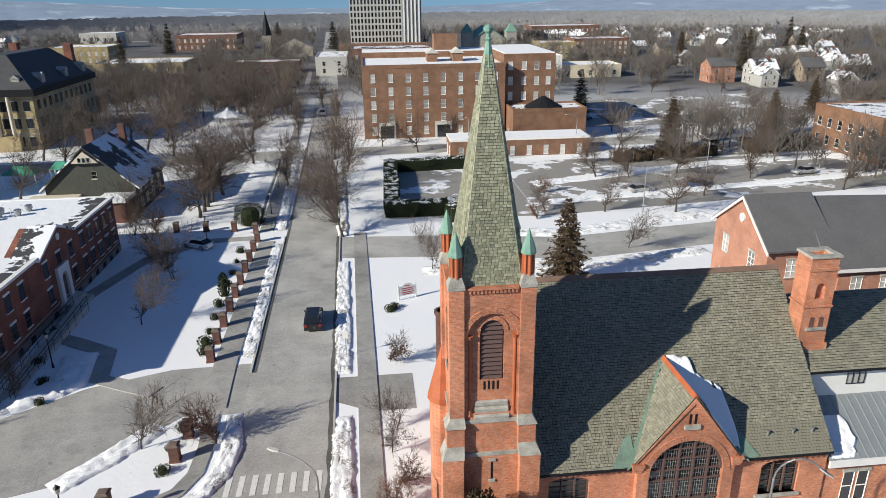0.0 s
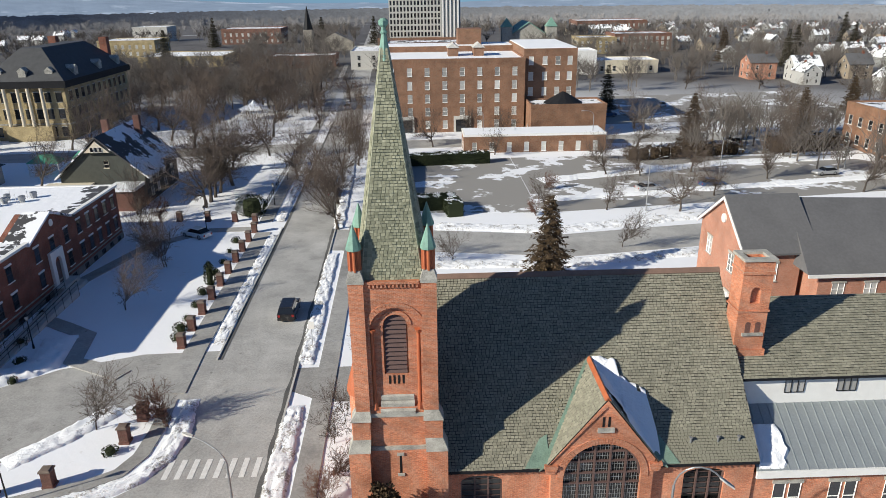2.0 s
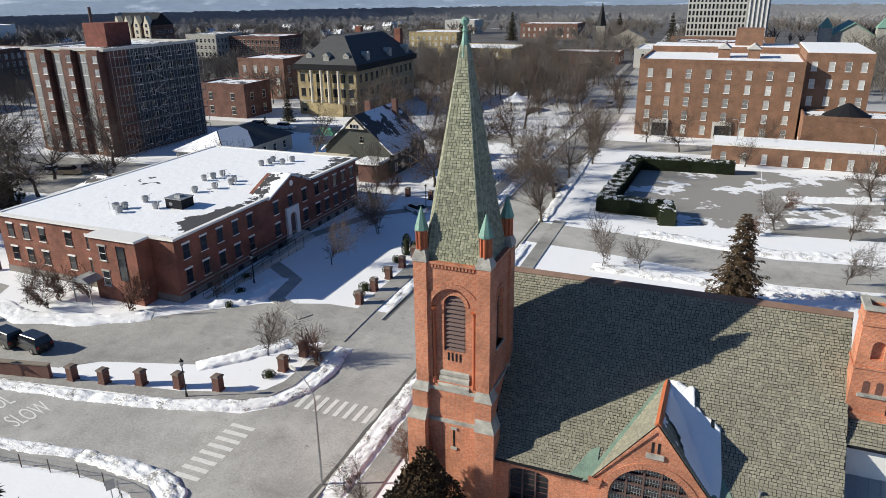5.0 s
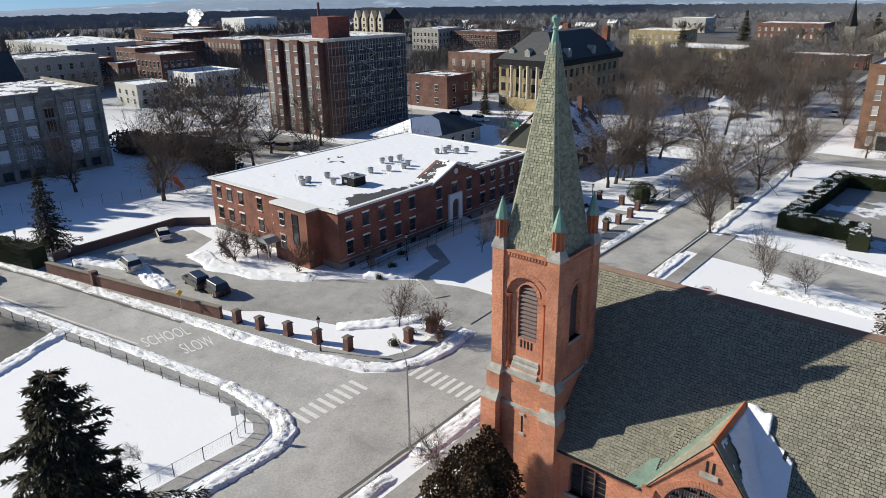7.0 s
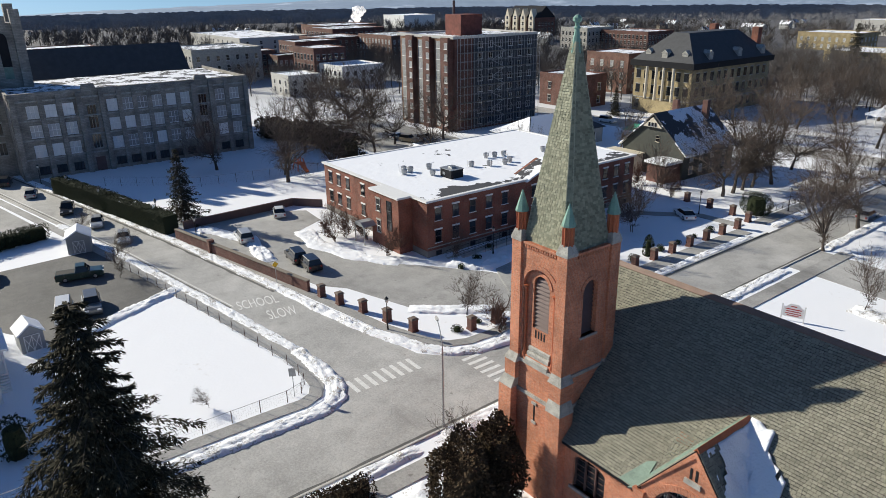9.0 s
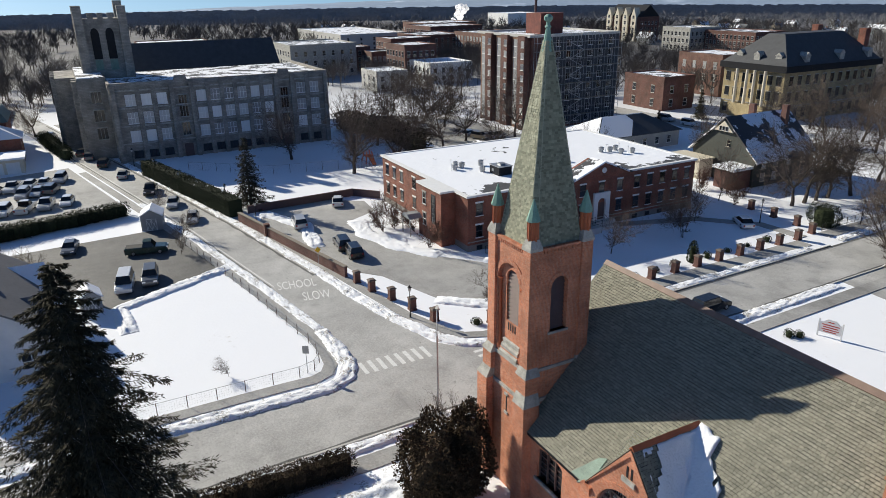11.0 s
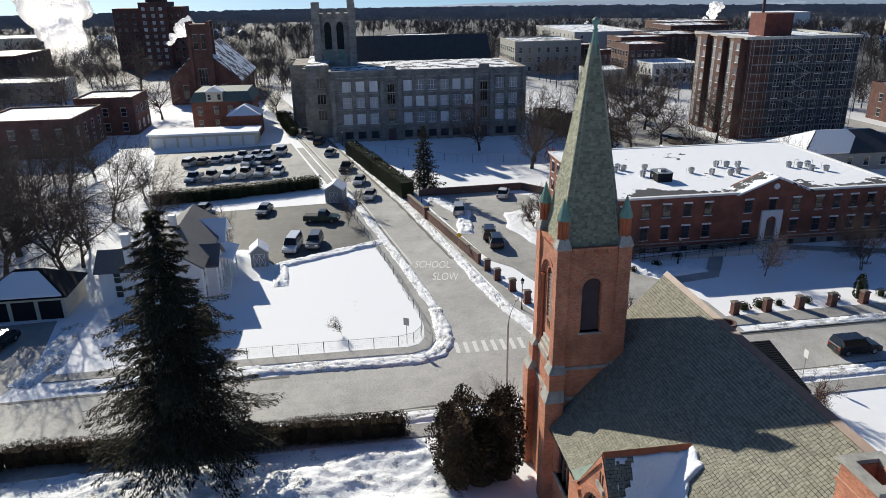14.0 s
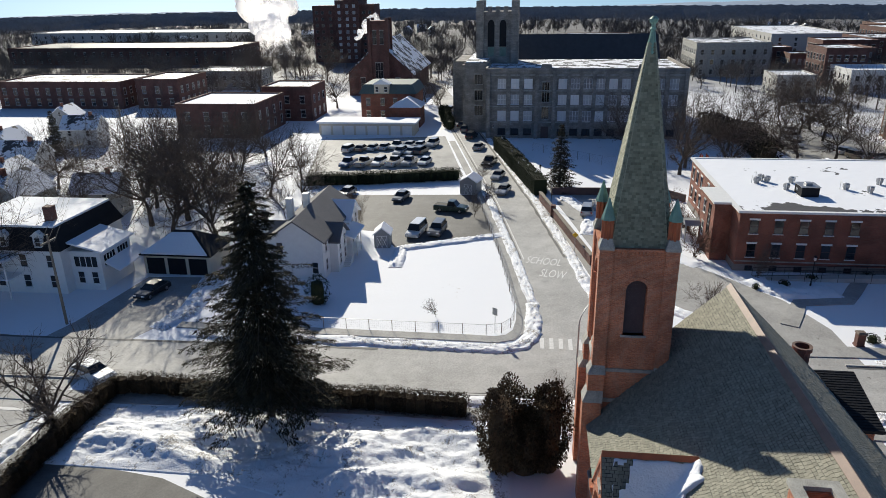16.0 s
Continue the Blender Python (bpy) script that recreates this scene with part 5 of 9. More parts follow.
def rooftop_unit(at, r=0.45):
    t = thing("rooftop_fan", "grey round rooftop fan unit on a snowy roof", "vent", pose(*at), "fans on the roof")
    bm = bmesh.new()
    cyl(bm, 0, 0, 0, 0.35, r * 0.8, n=10), cyl(bm, 0, 0, 0.35, 0.8, r, r, 10), cyl(bm, 0, 0, 0.8, 0.9, r, r * 0.5, 10)
    part("housing", bm, STEEL, t)
    bm = bmesh.new()
    rod(bm, (r + 0.3, 0, 0), (r + 0.3, 0, 1.1), 0.04), rod(bm, (r + 0.3, 0, 1.1), (r + 0.3, 0.5, 1.1), 0.04)
    part("pipe", bm, WHITE, t)
    return t


fan = rooftop_unit((-50, 66, 7.88))
for x, y in ((-51.2, 62.2), (-50.3, 62.8), (-49.6, 61.2), (-46.5, 64.2), (-47, 72), (-45.6, 74.5), (-44.8, 77), (-45.5, 78.6), (-50, 77.5), (-49.6, 79), (-49.2, 80.6), (-47.6, 88), (-47, 89.4), (-47.5, 91), (-45, 90), (-44.5, 92)):
    copy_thing(fan, pose(x, y, 7.88, 0, 0, rnd.uniform(0, 360)))
t = thing("roof_hatch", "dark metal plant box on the snowy roof", "plant box", pose(-44.2, 66.0, 7.88))
add_box(t, "body", ROOF_DK, "", (-1.3, 1.3, -1.1, 1.1, 0, 1.25))
add_box(t, "lid", STEEL, "", (-1.4, 1.4, -1.2, 1.2, 1.25, 1.35), (-0.4, 0.5, -0.4, 0.4, 1.35, 1.65))
add_box(t, "vent", STEEL, "", (-0.7, -0.2, -1.13, -1.1, 0.4, 0.8))

# apartment tower in scaffolding
def apartment_tower():
    x0, x1, y0, y1, h = -126.5, -102.5, 112.0, 139.0, 22.3
    t = thing("apartment_tower", "eight-storey red brick apartment tower with scaffolding along one side", "building")
    add_box(t, "wall", BRICK_DK, "", (x0, x1, y0, y1, -0.5, h))
    for i in range(3):
        a = x0 + 1.2 + i * 7.6
        add_box(t, "bay", BRICK_BR, "lighter brick bay", (a, a + 3.0, y0 - 0.7, y0, -0.5, h))
        add_box(t, "pier", BRICK_DK, "", (a + 3.6, a + 6.6, y0 - 1.6, y0, -0.5, h + 0.3))
    add_box(t, "cornice", CONCRETE, "pale roof edge", (x0 - 0.3, x1 + 0.2, y0 - 0.9, y0 + 0.3, h + 0.02, h + 0.6), (x1 - 0.3, x1 + 0.2, y0 + 0.3, y1 + 0.2, h + 0.02, h + 0.6), (x0 - 0.3, x0 + 0.3, y0 + 0.3, y1 + 0.2, h + 0.02, h + 0.6), (x0 + 0.3, x1 - 0.3, y1 - 0.3, y1 + 0.2, h + 0.02, h + 0.6))
    add_box(t, "roof", ROOF_HALF, "", (x0 + 0.3, x1 - 0.3, y0 + 0.3, y1 - 0.3, h, h + 0.15))
    add_box(t, "penthouse", plain("rust-stained brick", (0.17, 0.05, 0.035), 0.85, vary=0.7, scale=0.7), "rust-stained brick lift house", (-117, -110.5, 120, 127, h, h + 5.2))
    bm = bmesh.new()
    rod(bm, (-118.5, 124, h), (-118.5, 124, h + 8.5), 0.35, 8)
    part("flue", bm, WOOD_BR, t)
    add_box(t, "cladding", plain("blue-grey wall cladding", (0.052, 0.057, 0.068), 0.7, vary=0.3, scale=0.8), "dark blue-grey insulation cladding", (x1, x1 + 0.12, y0 + 5.6, y1, 0.5, h))
    for i in range(3):
        a = x0 + 1.2 + i * 7.6
        add_box(t, "spandrel", GREY_SID, "pale grey panels between the windows", (a + 0.6, a + 2.4, y0 - 0.74, y0 - 0.7, 0.6, h - 0.6))
    levels = [1.2 + 2.68 * i for i in range(8)]
    for i in range(3):
        a = x0 + 1.2 + i * 7.6
        windows(t, "-y", y0 - 0.7, [(a + 1.5, z) for z in levels], 1.5, 1.5, WHITE, GLASS_LT, None, (2, 1))
        windows(t, "-y", y0 - 1.6, [(a + 5.8, z) for z in levels], 1.2, 1.5, WHITE, GLASS_LT, None, (2, 1))
    windows(t, "+x", x1 + 0.12, rows_of(y0 + 6, y1 - 1, 6, levels), 1.5, 1.5, WHITE, GLASS, None, (2, 1))
    s = thing("scaffolding", "grey steel scaffolding with planks and stairs against the tower", "scaffolding", pose(x1 + 0.5, y0, 0))
    bm = bmesh.new()
    rod(bm, (0, 0, 0), (0, 0, h + 0.8), 0.05, 4)
    upright = mesh_of("pole", bm, STEEL)
    bm = bmesh.new()
    rod(bm, (0, 0, 0), (0, 26.4, 0), 0.04, 4)
    ledger = mesh_of("rail", bm, STEEL)
    for x in (0.3, 1.5):
        for i in range(13):
            place("pole", upright, s, pose(x, i * 2.2, 0))
        for k in range(11):
            place("rail", ledger, s, pose(x, 0, 2.0 * k + 1))
    for k in range(10):
        bm = bmesh.new()
        rod(bm, (1.45, 10 + 4.4 * (k % 2), 2.0 * k + 1), (1.45, 14.4 - 4.4 * (k % 2), 2.0 * k + 3), 0.09, 4)
        part("stair", bm, STEEL, s)
    for k in range(1, 11, 2):
        bm = bmesh.new()
        box(bm, 0.2, 1.4, 0, 26.4, 2.0 * k + 1.05, 2.0 * k + 1.1)
        part("plank", bm, WOOD, s)


apartment_tower()

# grey stone school with its tower and chapel
def school():
    t = thing("school_building", "four-storey grey stone school with gothic tower and snowy flat roof", "building")
    x1, y0, y1, h = -118.0, 18.5, 65.0, 15.6
    add_box(t, "wall", STONE_GR, "", (-146, x1, y0, y1, -0.5, h), (-150, -124, 13.0, y0, -0.5, h + 1.5), (-156, -138, 9.0, 13.0, -0.5, h + 0.5))
    add_box(t, "parapet", STONE_GR, "", (x1 - 0.5, x1 + 0.15, y0, y1, h - 0.3, h + 0.8), (-146, x1 - 0.5, y0 - 0.12, y0 + 0.4, h - 0.3, h + 0.8), (-146, x1 - 0.5, y1 - 0.4, y1, h, h + 0.8))
    add_box(t, "roof", ROOF_HALF, "flat roof with patches of snow", (-145.8, x1 - 0.5, y0 + 0.4, y1 - 0.4, h, h + 0.2), (-149.8, -124.2, 13.2, y0 - 0.2, h + 1.5, h + 1.65))
    for y in (y0 + 0.6, 30.5, 34.6, 52.8, 56.6, 64.4) + (23.85, 26.95, 60.1) + tuple(37.95 + 2.9 * i for i in range(5)):
        add_box(t, "buttress", STONE_GR, "", (x1, x1 + (0.75 if y in (y0 + 0.6, 30.5, 34.6, 52.8, 56.6, 64.4) else 0.4), y - 0.45, y + 0.45, -0.5, h + 0.2))
    for a in (32.6, 54.7):
        bm = bmesh.new()
        solid(bm, [[(x, a - 1.5, h), (x, a + 1.5, h), (x, a + 1.1, h + 1.7), (x, a - 1.1, h + 1.7)] for x in (x1 - 0.3, x1 + 0.3)])
        part("gablet", bm, STONE_GR, t)
        windows(t, "+x", x1, [(a, 8.6)], 1.7, 4.6, STONE, GLASS, STONE, (3, 2))
        windows(t, "+x", x1, [(a, 4.6)], 1.7, 2.8, STONE, GLASS, STONE, (3, 1))
        add_box(t, "door", WOOD_BR, "", (x1, x1 + 0.1, a - 0.9, a + 0.9, 0, 2.8))
    for z in (3.7, 7.4, 11.1, 14.7):
        add_box(t, "string_course", STONE, "", (x1, x1 + 0.22, y0 + 1.1, y1, z, z + 0.3))
    ys = [22.3, 25.4, 28.5] + [36.5 + 2.9 * i for i in range(6)] + [58.6, 61.8]
    windows(t, "+x", x1, [(y, z) for y in ys for z in (4.2, 8.0, 11.7)], 2.0, 2.3, WHITE, GLASS_BRIGHT, None, (3, 2))
    windows(t, "+x", x1, [(y, 0.8) for y in ys], 1.8, 1.5, IRON, GLASS, None, (3, 1))
    for face_y, xs in ((13.0, (-127, -131, -135)), (9.0, (-141, -145, -149, -153))):
        for x in xs:
            add_box(t, "buttress", STONE_GR, "", (x - 0.5, x + 0.5, face_y - 0.9, face_y, -0.5, h + 0.8))
    windows(t, "+x", -124, [(16.3, z) for z in (4.3, 8.1, 11.9)], 2.0, 2.4, STONE, GLASS, STONE, (3, 1))
    # tower
    a, b, c, d, zt = -143.0, -135.0, 15.8, 24.6, 28.5
    tw = add_box(t, "tower", STONE_GR, "square gothic stone tower", (a, b, c, d, 0, zt))
    for x in (a, b):
        for y in (c, d):
            add_box(tw, "turret", STONE_GR, "", (x - 0.9, x + 0.9, y - 0.9, y + 0.9, 0, zt + (2.6 if (x, y) != (a, d) else 3.6)))
    for i in range(3):
        add_box(tw, "merlon", STONE_GR, "", (b - 0.6, b + 0.1, c + 1.9 + 2.0 * i, c + 3.0 + 2.0 * i, zt, zt + 1.2))
    bm = bmesh.new()
    for y in (18.6, 21.6):
        b2 = bmesh.new()
        arch_ring(b2, 0, 25.2, 0.001, 0.85, -0.1, 0.05, 10, 1.6, 0)
        box(b2, -0.85, 0.85, -0.1, 0.05, 20.0, 25.2)
        b2.transform(pose(b, y, 0, 0, 0, 90))
        me = bpy.data.meshes.new("x")
        b2.to_mesh(me), b2.free(), bm.from_mesh(me)
        bpy.data.meshes.remove(me)
    part("belfry_opening", bm, ROOF_DK, tw)
    add_box(tw, "copper_panel", COPPER_DK, "weathered green copper panels", (b, b + 0.08, 17.8, 19.3, 17.6, 19.9), (b, b + 0.08, 20.8, 22.4, 17.6, 19.9))
    # chapel roof behind
    add_box(t, "chapel", STONE_GR, "", (-168, -152, 20, 64, 0, 13))
    bm = bmesh.new()
    solid(bm, [[(-151.5, y, 13), (-160, y, 21.5), (-168.5, y, 13)] for y in (24, 64)])
    part("chapel_roof", bm, SLATE_DK, t, "steep dark slate roof")


school()

# brown brick hotel and the blocks round it
h1 = flat_block("hotel_building", "five-storey brown brick building with white windows and snowy roof", -1.0, 34.0, 172, 196, 17.3, BRICK_BR, 5, 4.3, (1.15, 1.95), SNOW, None, WHITE, GLASS_LT, foot=1.0)
add_box(h1, "rear_wing", BRICK_BR, "", (34.0, 47.2, 174.5, 204, -0.5, 19.6), (-1.0, 34, 196, 206, -0.5, 18.9))
add_box(h1, "rear_roof", SNOW, "", (34.2, 47.0, 174.7, 203.8, 19.6, 19.8), (-0.8, 33.8, 196.2, 205.8, 18.9, 19.1))
windows(h1, "-y", 174.5, [(x, 1.0 + 3.7 * i) for x in (35.8, 39.2, 42.4, 45.4) for i in range(5)], 1.15, 1.95, WHITE, GLASS_LT)
for x in (17.0, 23.5):
    pt = add_box(h1, "penthouse", BRICK_BR, "small gabled brick penthouse", (x - 1.3, x + 1.3, 182, 187, 17.2, 19.5))
    bm = bmesh.new()
    solid(bm, [[(x - 1.6, y, 19.5), (x + 1.6, y, 19.5), (x, y, 20.7)] for y in (181.7, 187.2)])
    part("penthouse_gable", bm, CONCRETE, pt, "pale gable")
add_box(h1, "lift_house", BRICK_BR, "brick lift house", (19, 25.5, 198, 204, 18.9, 23.2))
for x in (2.5, 16.5):
    add_box(h1, "entrance", CONCRETE, "pale ground-floor entrance", (x, x + 4.2, 171.6, 172.1, 0, 4.0))
    add_box(h1, "entrance_glass", GLASS, "", (x + 0.5, x + 3.7, 171.5, 171.62, 0.2, 3.2))
t = flat_block("restaurant_block", "low brown brick block with dark pyramid skylight and snowy roof", 34.5, 52.5, 164, 174, 7.2, BRICK_BR, 1, 30, (1.2, 1.2), ROOF_HALF)
bm = bmesh.new()
solid(bm, [ring(43, 169, 7.2, 5.0, 12), ring(43, 169, 9.9, 0.4, 12)])
part("skylight", bm, ROOF_DK, t, "dark ribbed pyramid skylight")
flat_block("motel_building", "long low brick building with white doors and snowy flat roof", 17.5, 48.5, 148, 156, 3.9, BRICK_BR, 1, 3.6, (1.0, 2.2), SNOW, None, WHITE, GLASS_LT, foot=0.3, cornice=WHITE, parapet=0.1)
t = thing("office_tower", "tall white concrete office tower with dark window strips", "building", pose(0, 0, far_drop(405)))
add_box(t, "wall", CONCRETE, "", (-7.5, 21, 405, 440, -2, 62))
add_box(t, "service_core", GREY_SID, "grey ribbed end slab", (21, 32, 404, 440, -2, 62))
add_box(t, "podium", BRICK_BR, "", (-14, 36, 398, 404, -2, 8))
windows(t, "-y", 405, [(-6.4 + 1.9 * i, 8.5 + 3.3 * k) for i in range(15) for k in range(15)], 1.1, 2.4, CONCRETE, GLASS, None, (1, 1), False)
for i in range(5):
    add_box(t, "rib", WHITE, "", (22 + i * 2.1, 22.7 + i * 2.1, 403.5, 404.05, 0, 62))

# pale brick house with two grey roofs behind the church
t = thing("parish_house", "pale red brick house with grey shingle gable roofs", "house")
bm = bmesh.new()
solid(bm, [[(x, 62.0, -0.5), (x, 73.0, -0.5), (x, 73.0, 9.2), (x, 67.5, 13.2), (x, 62.0, 9.2)] for x in (39.7, 45.4)])
box(bm, 46.0, 74, 59.5, 75.5, -0.5, 7.8)
part("wall", bm, BRICK_PK, t)
bm = bmesh.new()
for k in (-1, 1):
    solid(bm, [[(x, 67.5, 13.25), (x, 67.5 + k * 6.0, 8.9), (x, 67.5 + k * 6.0, 9.1), (x, 67.5, 13.45)] for x in (39.4, 47)])
part("gable_roof", bm, SHINGLE, t)
bm = bmesh.new()
solid(bm, [[(44.6, 59.0, 7.8), (74.4, 59.0, 7.8), (74.4, 76, 7.8), (44.6, 76, 7.8)], [(46.0, 67.4, 13.0), (60, 67.4, 12.6), (60, 67.6, 12.6), (46.0, 67.6, 13.0)]])
part("hip_roof", bm, SHINGLE, t, "grey shingle hip roof")
bm = bmesh.new()
for k in (-1, 1):
    solid(bm, [[(x, 67.5, 12.95), (x, 67.5 + k * 6.05, 8.6), (x, 67.5 + k * 6.05, 8.9), (x, 67.5, 13.25)] for x in (39.3, 39.45)])
box(bm, 44.6, 74.4, 58.9, 59.05, 7.5, 7.82)
part("bargeboard", bm, WHITE, t)
windows(t, "-x", 39.7, [(64.8, 6.0), (70.3, 6.0), (64.8, 1.8), (70.3, 1.8)], 1.2, 1.9, WHITE, GLASS_LT, STONE, (2, 3))
windows(t, "-y", 62.0, [(42.5, 6.0), (42.5, 1.8)], 1.2, 1.9, WHITE, GLASS_LT, STONE, (2, 3))
windows(t, "-y", 59.5, [(48 + 3.2 * i, z) for i in range(7) for z in (1.6, 4.8)], 1.2, 1.9, WHITE, GLASS_LT, STONE, (2, 3))
bm = bmesh.new()
rod(bm, (39.55, 67.5, 10.9), (39.75, 67.5, 10.9), 0.5, 8)
part("round_window", bm, WHITE, t)

# yellow brick hall with black mansard roof and columns
t = thing("town_hall", "yellow brick hall with columns and a steep black roof", "building")
x0, x1, y0, y1 = -96, -77, 172, 210
add_box(t, "wall", BRICK_YE, "", (x0, x1, y0, y1, -0.5, 12.6))
add_box(t, "portico", BRICK_YE, "yellow brick portico base", (-92.0, -81.0, y0 - 1.5, y0, -0.5, 3.6))
add_box(t, "string_course", STONE, "", (x0 - 0.1, x1 + 0.1, y0 - 0.1, y1 + 0.1, 3.75, 4.1))
add_box(t, "cornice", ROOF_DK, "deep dark cornice", (x0 - 0.9, x1 + 0.9, y0 - 1.0, y1 + 0.9, 12.6, 14.2))
bm = bmesh.new()
hip_roof(bm, x0, x1, y0, y1, 14.2, 7.2, 7.5, 0.5)
part("roof", bm, SLATE_DK, t, "steep dark slate roof")
for i in range(4):
    bm = bmesh.new()
    cyl(bm, (-90.9, -87.7, -85.3, -82.1)[i], y0 - 0.95, 3.6, 12.6, 0.45, 0.38, 10)
    part("column", bm, CREAM, t, "pale round column")
windows(t, "-y", y0, [(x0 + 1.6 + i * 2.63, z) for i in range(7) for z in (0.9, 5.2, 9.2)], 1.4, 2.3, IRON, GLASS, STONE)
windows(t, "+x", x1, rows_of(y0 + 1, y1 - 1, 11, (1.0, 5.2, 9.2)), 1.4, 2.3, IRON, GLASS, STONE)
for x, y, a in ((-86.5, y0 + 0.9, 0), (-92.5, y0 + 1.6, 0), (-80.5, y0 + 1.6, 0), (x1 - 0.6, y0 + 8, 90), (x1 - 0.6, y0 + 22, 90), (x1 - 0.6, y0 + 34, 90)):
    bm = bmesh.new()
    box(bm, -0.9, 0.9, -0.5, 1.6, 14.2, 16.4)
    solid(bm, [[(-1.1, q, 16.4), (1.1, q, 16.4), (0, q, 17.3)] for q in (-0.6, 1.8)])
    bm.transform(pose(x, y, 0, 0, 0, a))
    part("roof_dormer", bm, STONE, t)
add_box(t, "chimney", BRICK_RED, "", (x0 + 1, x0 + 3, y1 - 5, y1 - 3, 14, 22.6))
add_box(t, "chimney", BRICK_RED, "", (x1 - 5, x1 - 3, y1 - 3, y1 - 1, 14, 22))

# dark shingled gable house beside the park
t = thing("shingled_house", "dark green shingled gable house with cream porch and snowy roof", "house")
bm = bmesh.new()
solid(bm, [[(-52.5, y, -0.4), (-38.5, y, -0.4), (-38.5, y, 5.0), (-45.5, y, 11.2), (-52.5, y, 5.0)] for y in (115, 131)])
part("wall", bm, DARK_SID, t)
bm = bmesh.new()
for k in (-1, 1):
    solid(bm, [[(-45.5, y, 11.3), (-45.5 + k * 7.8, y, 4.4), (-45.5 + k * 7.8, y, 4.7), (-45.5, y, 11.6)] for y in (114.5, 131.5)])
part("roof", bm, ROOF_HALF, t, "shingle roof coloured dark for its shade with sliding snow")
bm = bmesh.new()
solid(bm, [[(-47.6, y, 9.0), (-43.4, y, 9.0), (-45.5, y, 10.9)] for y in (114.4, 115)])
part("gable_panel", bm, CREAM, t, "cream gable panel")
windows(t, "-y", 114.4, [(-46.2, 9.1), (-45.5, 9.1), (-44.8, 9.1)], 0.5, 0.8, WHITE, GLASS, None, (1, 1), False)
windows(t, "-y", 115, [(-44.5, 6.3)], 0.8, 1.2, CREAM, GLASS)
windows(t, "+x", -38.5, [(y, z) for y in (117.5, 120.5, 124, 128) for z in (0.9, 3.2)], 1.1, 1.5, CREAM, GLASS_LT)
add_box(t, "porch", CREAM, "cream boarded porch", (-54, -47.5, 111.5, 115, 0, 3.6))
add_box(t, "porch_roof", CREAM, "", (-54.5, -47, 111.0, 115, 3.6, 3.85))
add_box(t, "annex", BRICK_DK, "dark brick annex with snowy roof", (-43, -39, 110.5, 115, 0, 3.4))
add_box(t, "annex_roof", SNOW, "", (-43.4, -38.6, 110.1, 114.98, 3.4, 3.9))
for x, y in ((-47.5, 124), (-43.5, 128)):
    add_box(t, "chimney", BRICK_DK, "brick chimney", (x - 0.55, x + 0.55, y - 0.45, y + 0.45, 8, 12.9))
for x, y, w in ((-66, 137, 3.2), (-60, 140, 2.0), (-55.5, 138, 4.2)):
    t = thing("pavilion", "small open pavilion with a green metal roof", "pavilion", pose(x, y, 0), "pavilions in the yard")
    bm = bmesh.new()
    solid(bm, [[(-w, -w * 0.6, 2.6), (w, -w * 0.6, 2.6), (w, w * 0.6, 2.6), (-w, w * 0.6, 2.6)], [(-w * 0.4, -0.1, 4), (w * 0.4, -0.1, 4), (w * 0.4, 0.1, 4), (-w * 0.4, 0.1, 4)]])
    part("roof", bm, GREEN_RF, t)
    for sx in (-1, 1):
        for sy in (-1, 1):
            add_box(t, "post", WHITE, "", (sx * w * 0.9 - 0.08, sx * w * 0.9 + 0.08, sy * w * 0.52 - 0.08, sy * w * 0.52 + 0.08, 0, 2.62))

# low grey house and snowy shed roofs behind the brick building
t = thing("grey_hall", "low grey sided hall with snowy hip roof", "house")
add_box(t, "wall", GREY_SID, "", (-83.4, -71.4, 107.6, 131.0, -0.4, 3.5))
add_box(t, "corner_board", WHITE, "", (-71.5, -71.3, 107.5, 107.7, -0.2, 3.5))
bm = bmesh.new()
solid(bm, [[(-84.0, 107.0, 3.45), (-70.8, 107.0, 3.45), (-70.8, 131.6, 3.45), (-84.0, 131.6, 3.45)], [(-77.5, 113.4, 6.7), (-77.3, 113.4, 6.7), (-77.3, 125.4, 6.7), (-77.5, 125.4, 6.7)]])
part("roof", bm, SLATE_DK, t, "dark shingle hip roof")
for label, quad in (("snow on the hip end", [(-83.8, 107.1), (-71.0, 107.1), (-77.3, 113.3), (-77.5, 113.3)]), ("snow on the eastern slope", [(-70.9, 107.3), (-70.9, 116.5), (-75.2, 120.5), (-77.2, 120.0), (-77.2, 113.5)]), ("snow on the western slope", [(-83.9, 107.4), (-77.6, 113.6), (-77.6, 125.2), (-83.9, 131.2)])):
    bm = bmesh.new()
    high = [3.45 + min(x + 84.0, -70.8 - x, (y - 107.0) * 6.5 / 6.4, (131.6 - y) * 6.5 / 6.2) * 0.5 for x, y in quad]
    solid(bm, [[(x, y, z + up) for (x, y), z in zip(quad, high)] for up in (0.03, 0.2)])
    part("roof_snow_sheet", bm, SNOW, t, label)
windows(t, "-y", 107.6, [(-81.5 + 2.7 * i, 0.9) for i in range(4)], 1.1, 1.6, WHITE, GLASS)
windows(t, "+x", -71.4, [(110.0 + 3.6 * i, 0.9) for i in range(6)], 1.1, 1.6, WHITE, GLASS)
t = thing("grey_cottage", "small grey cottage with snowy hip roof", "house")
add_box(t, "wall", GREY_SID, "", (-79, -68, 76, 84, -0.4, 3.0))
bm = bmesh.new()
solid(bm, [[(-79.6, 75.4, 2.9), (-67.4, 75.4, 2.9), (-67.4, 84.6, 2.9), (-79.6, 84.6, 2.9)], [(-74.5, 79.9, 6.0), (-72, 79.9, 6.0), (-72, 80.1, 6.0), (-74.5, 80.1, 6.0)]])
part("roof", bm, ROOF_SNOW, t)

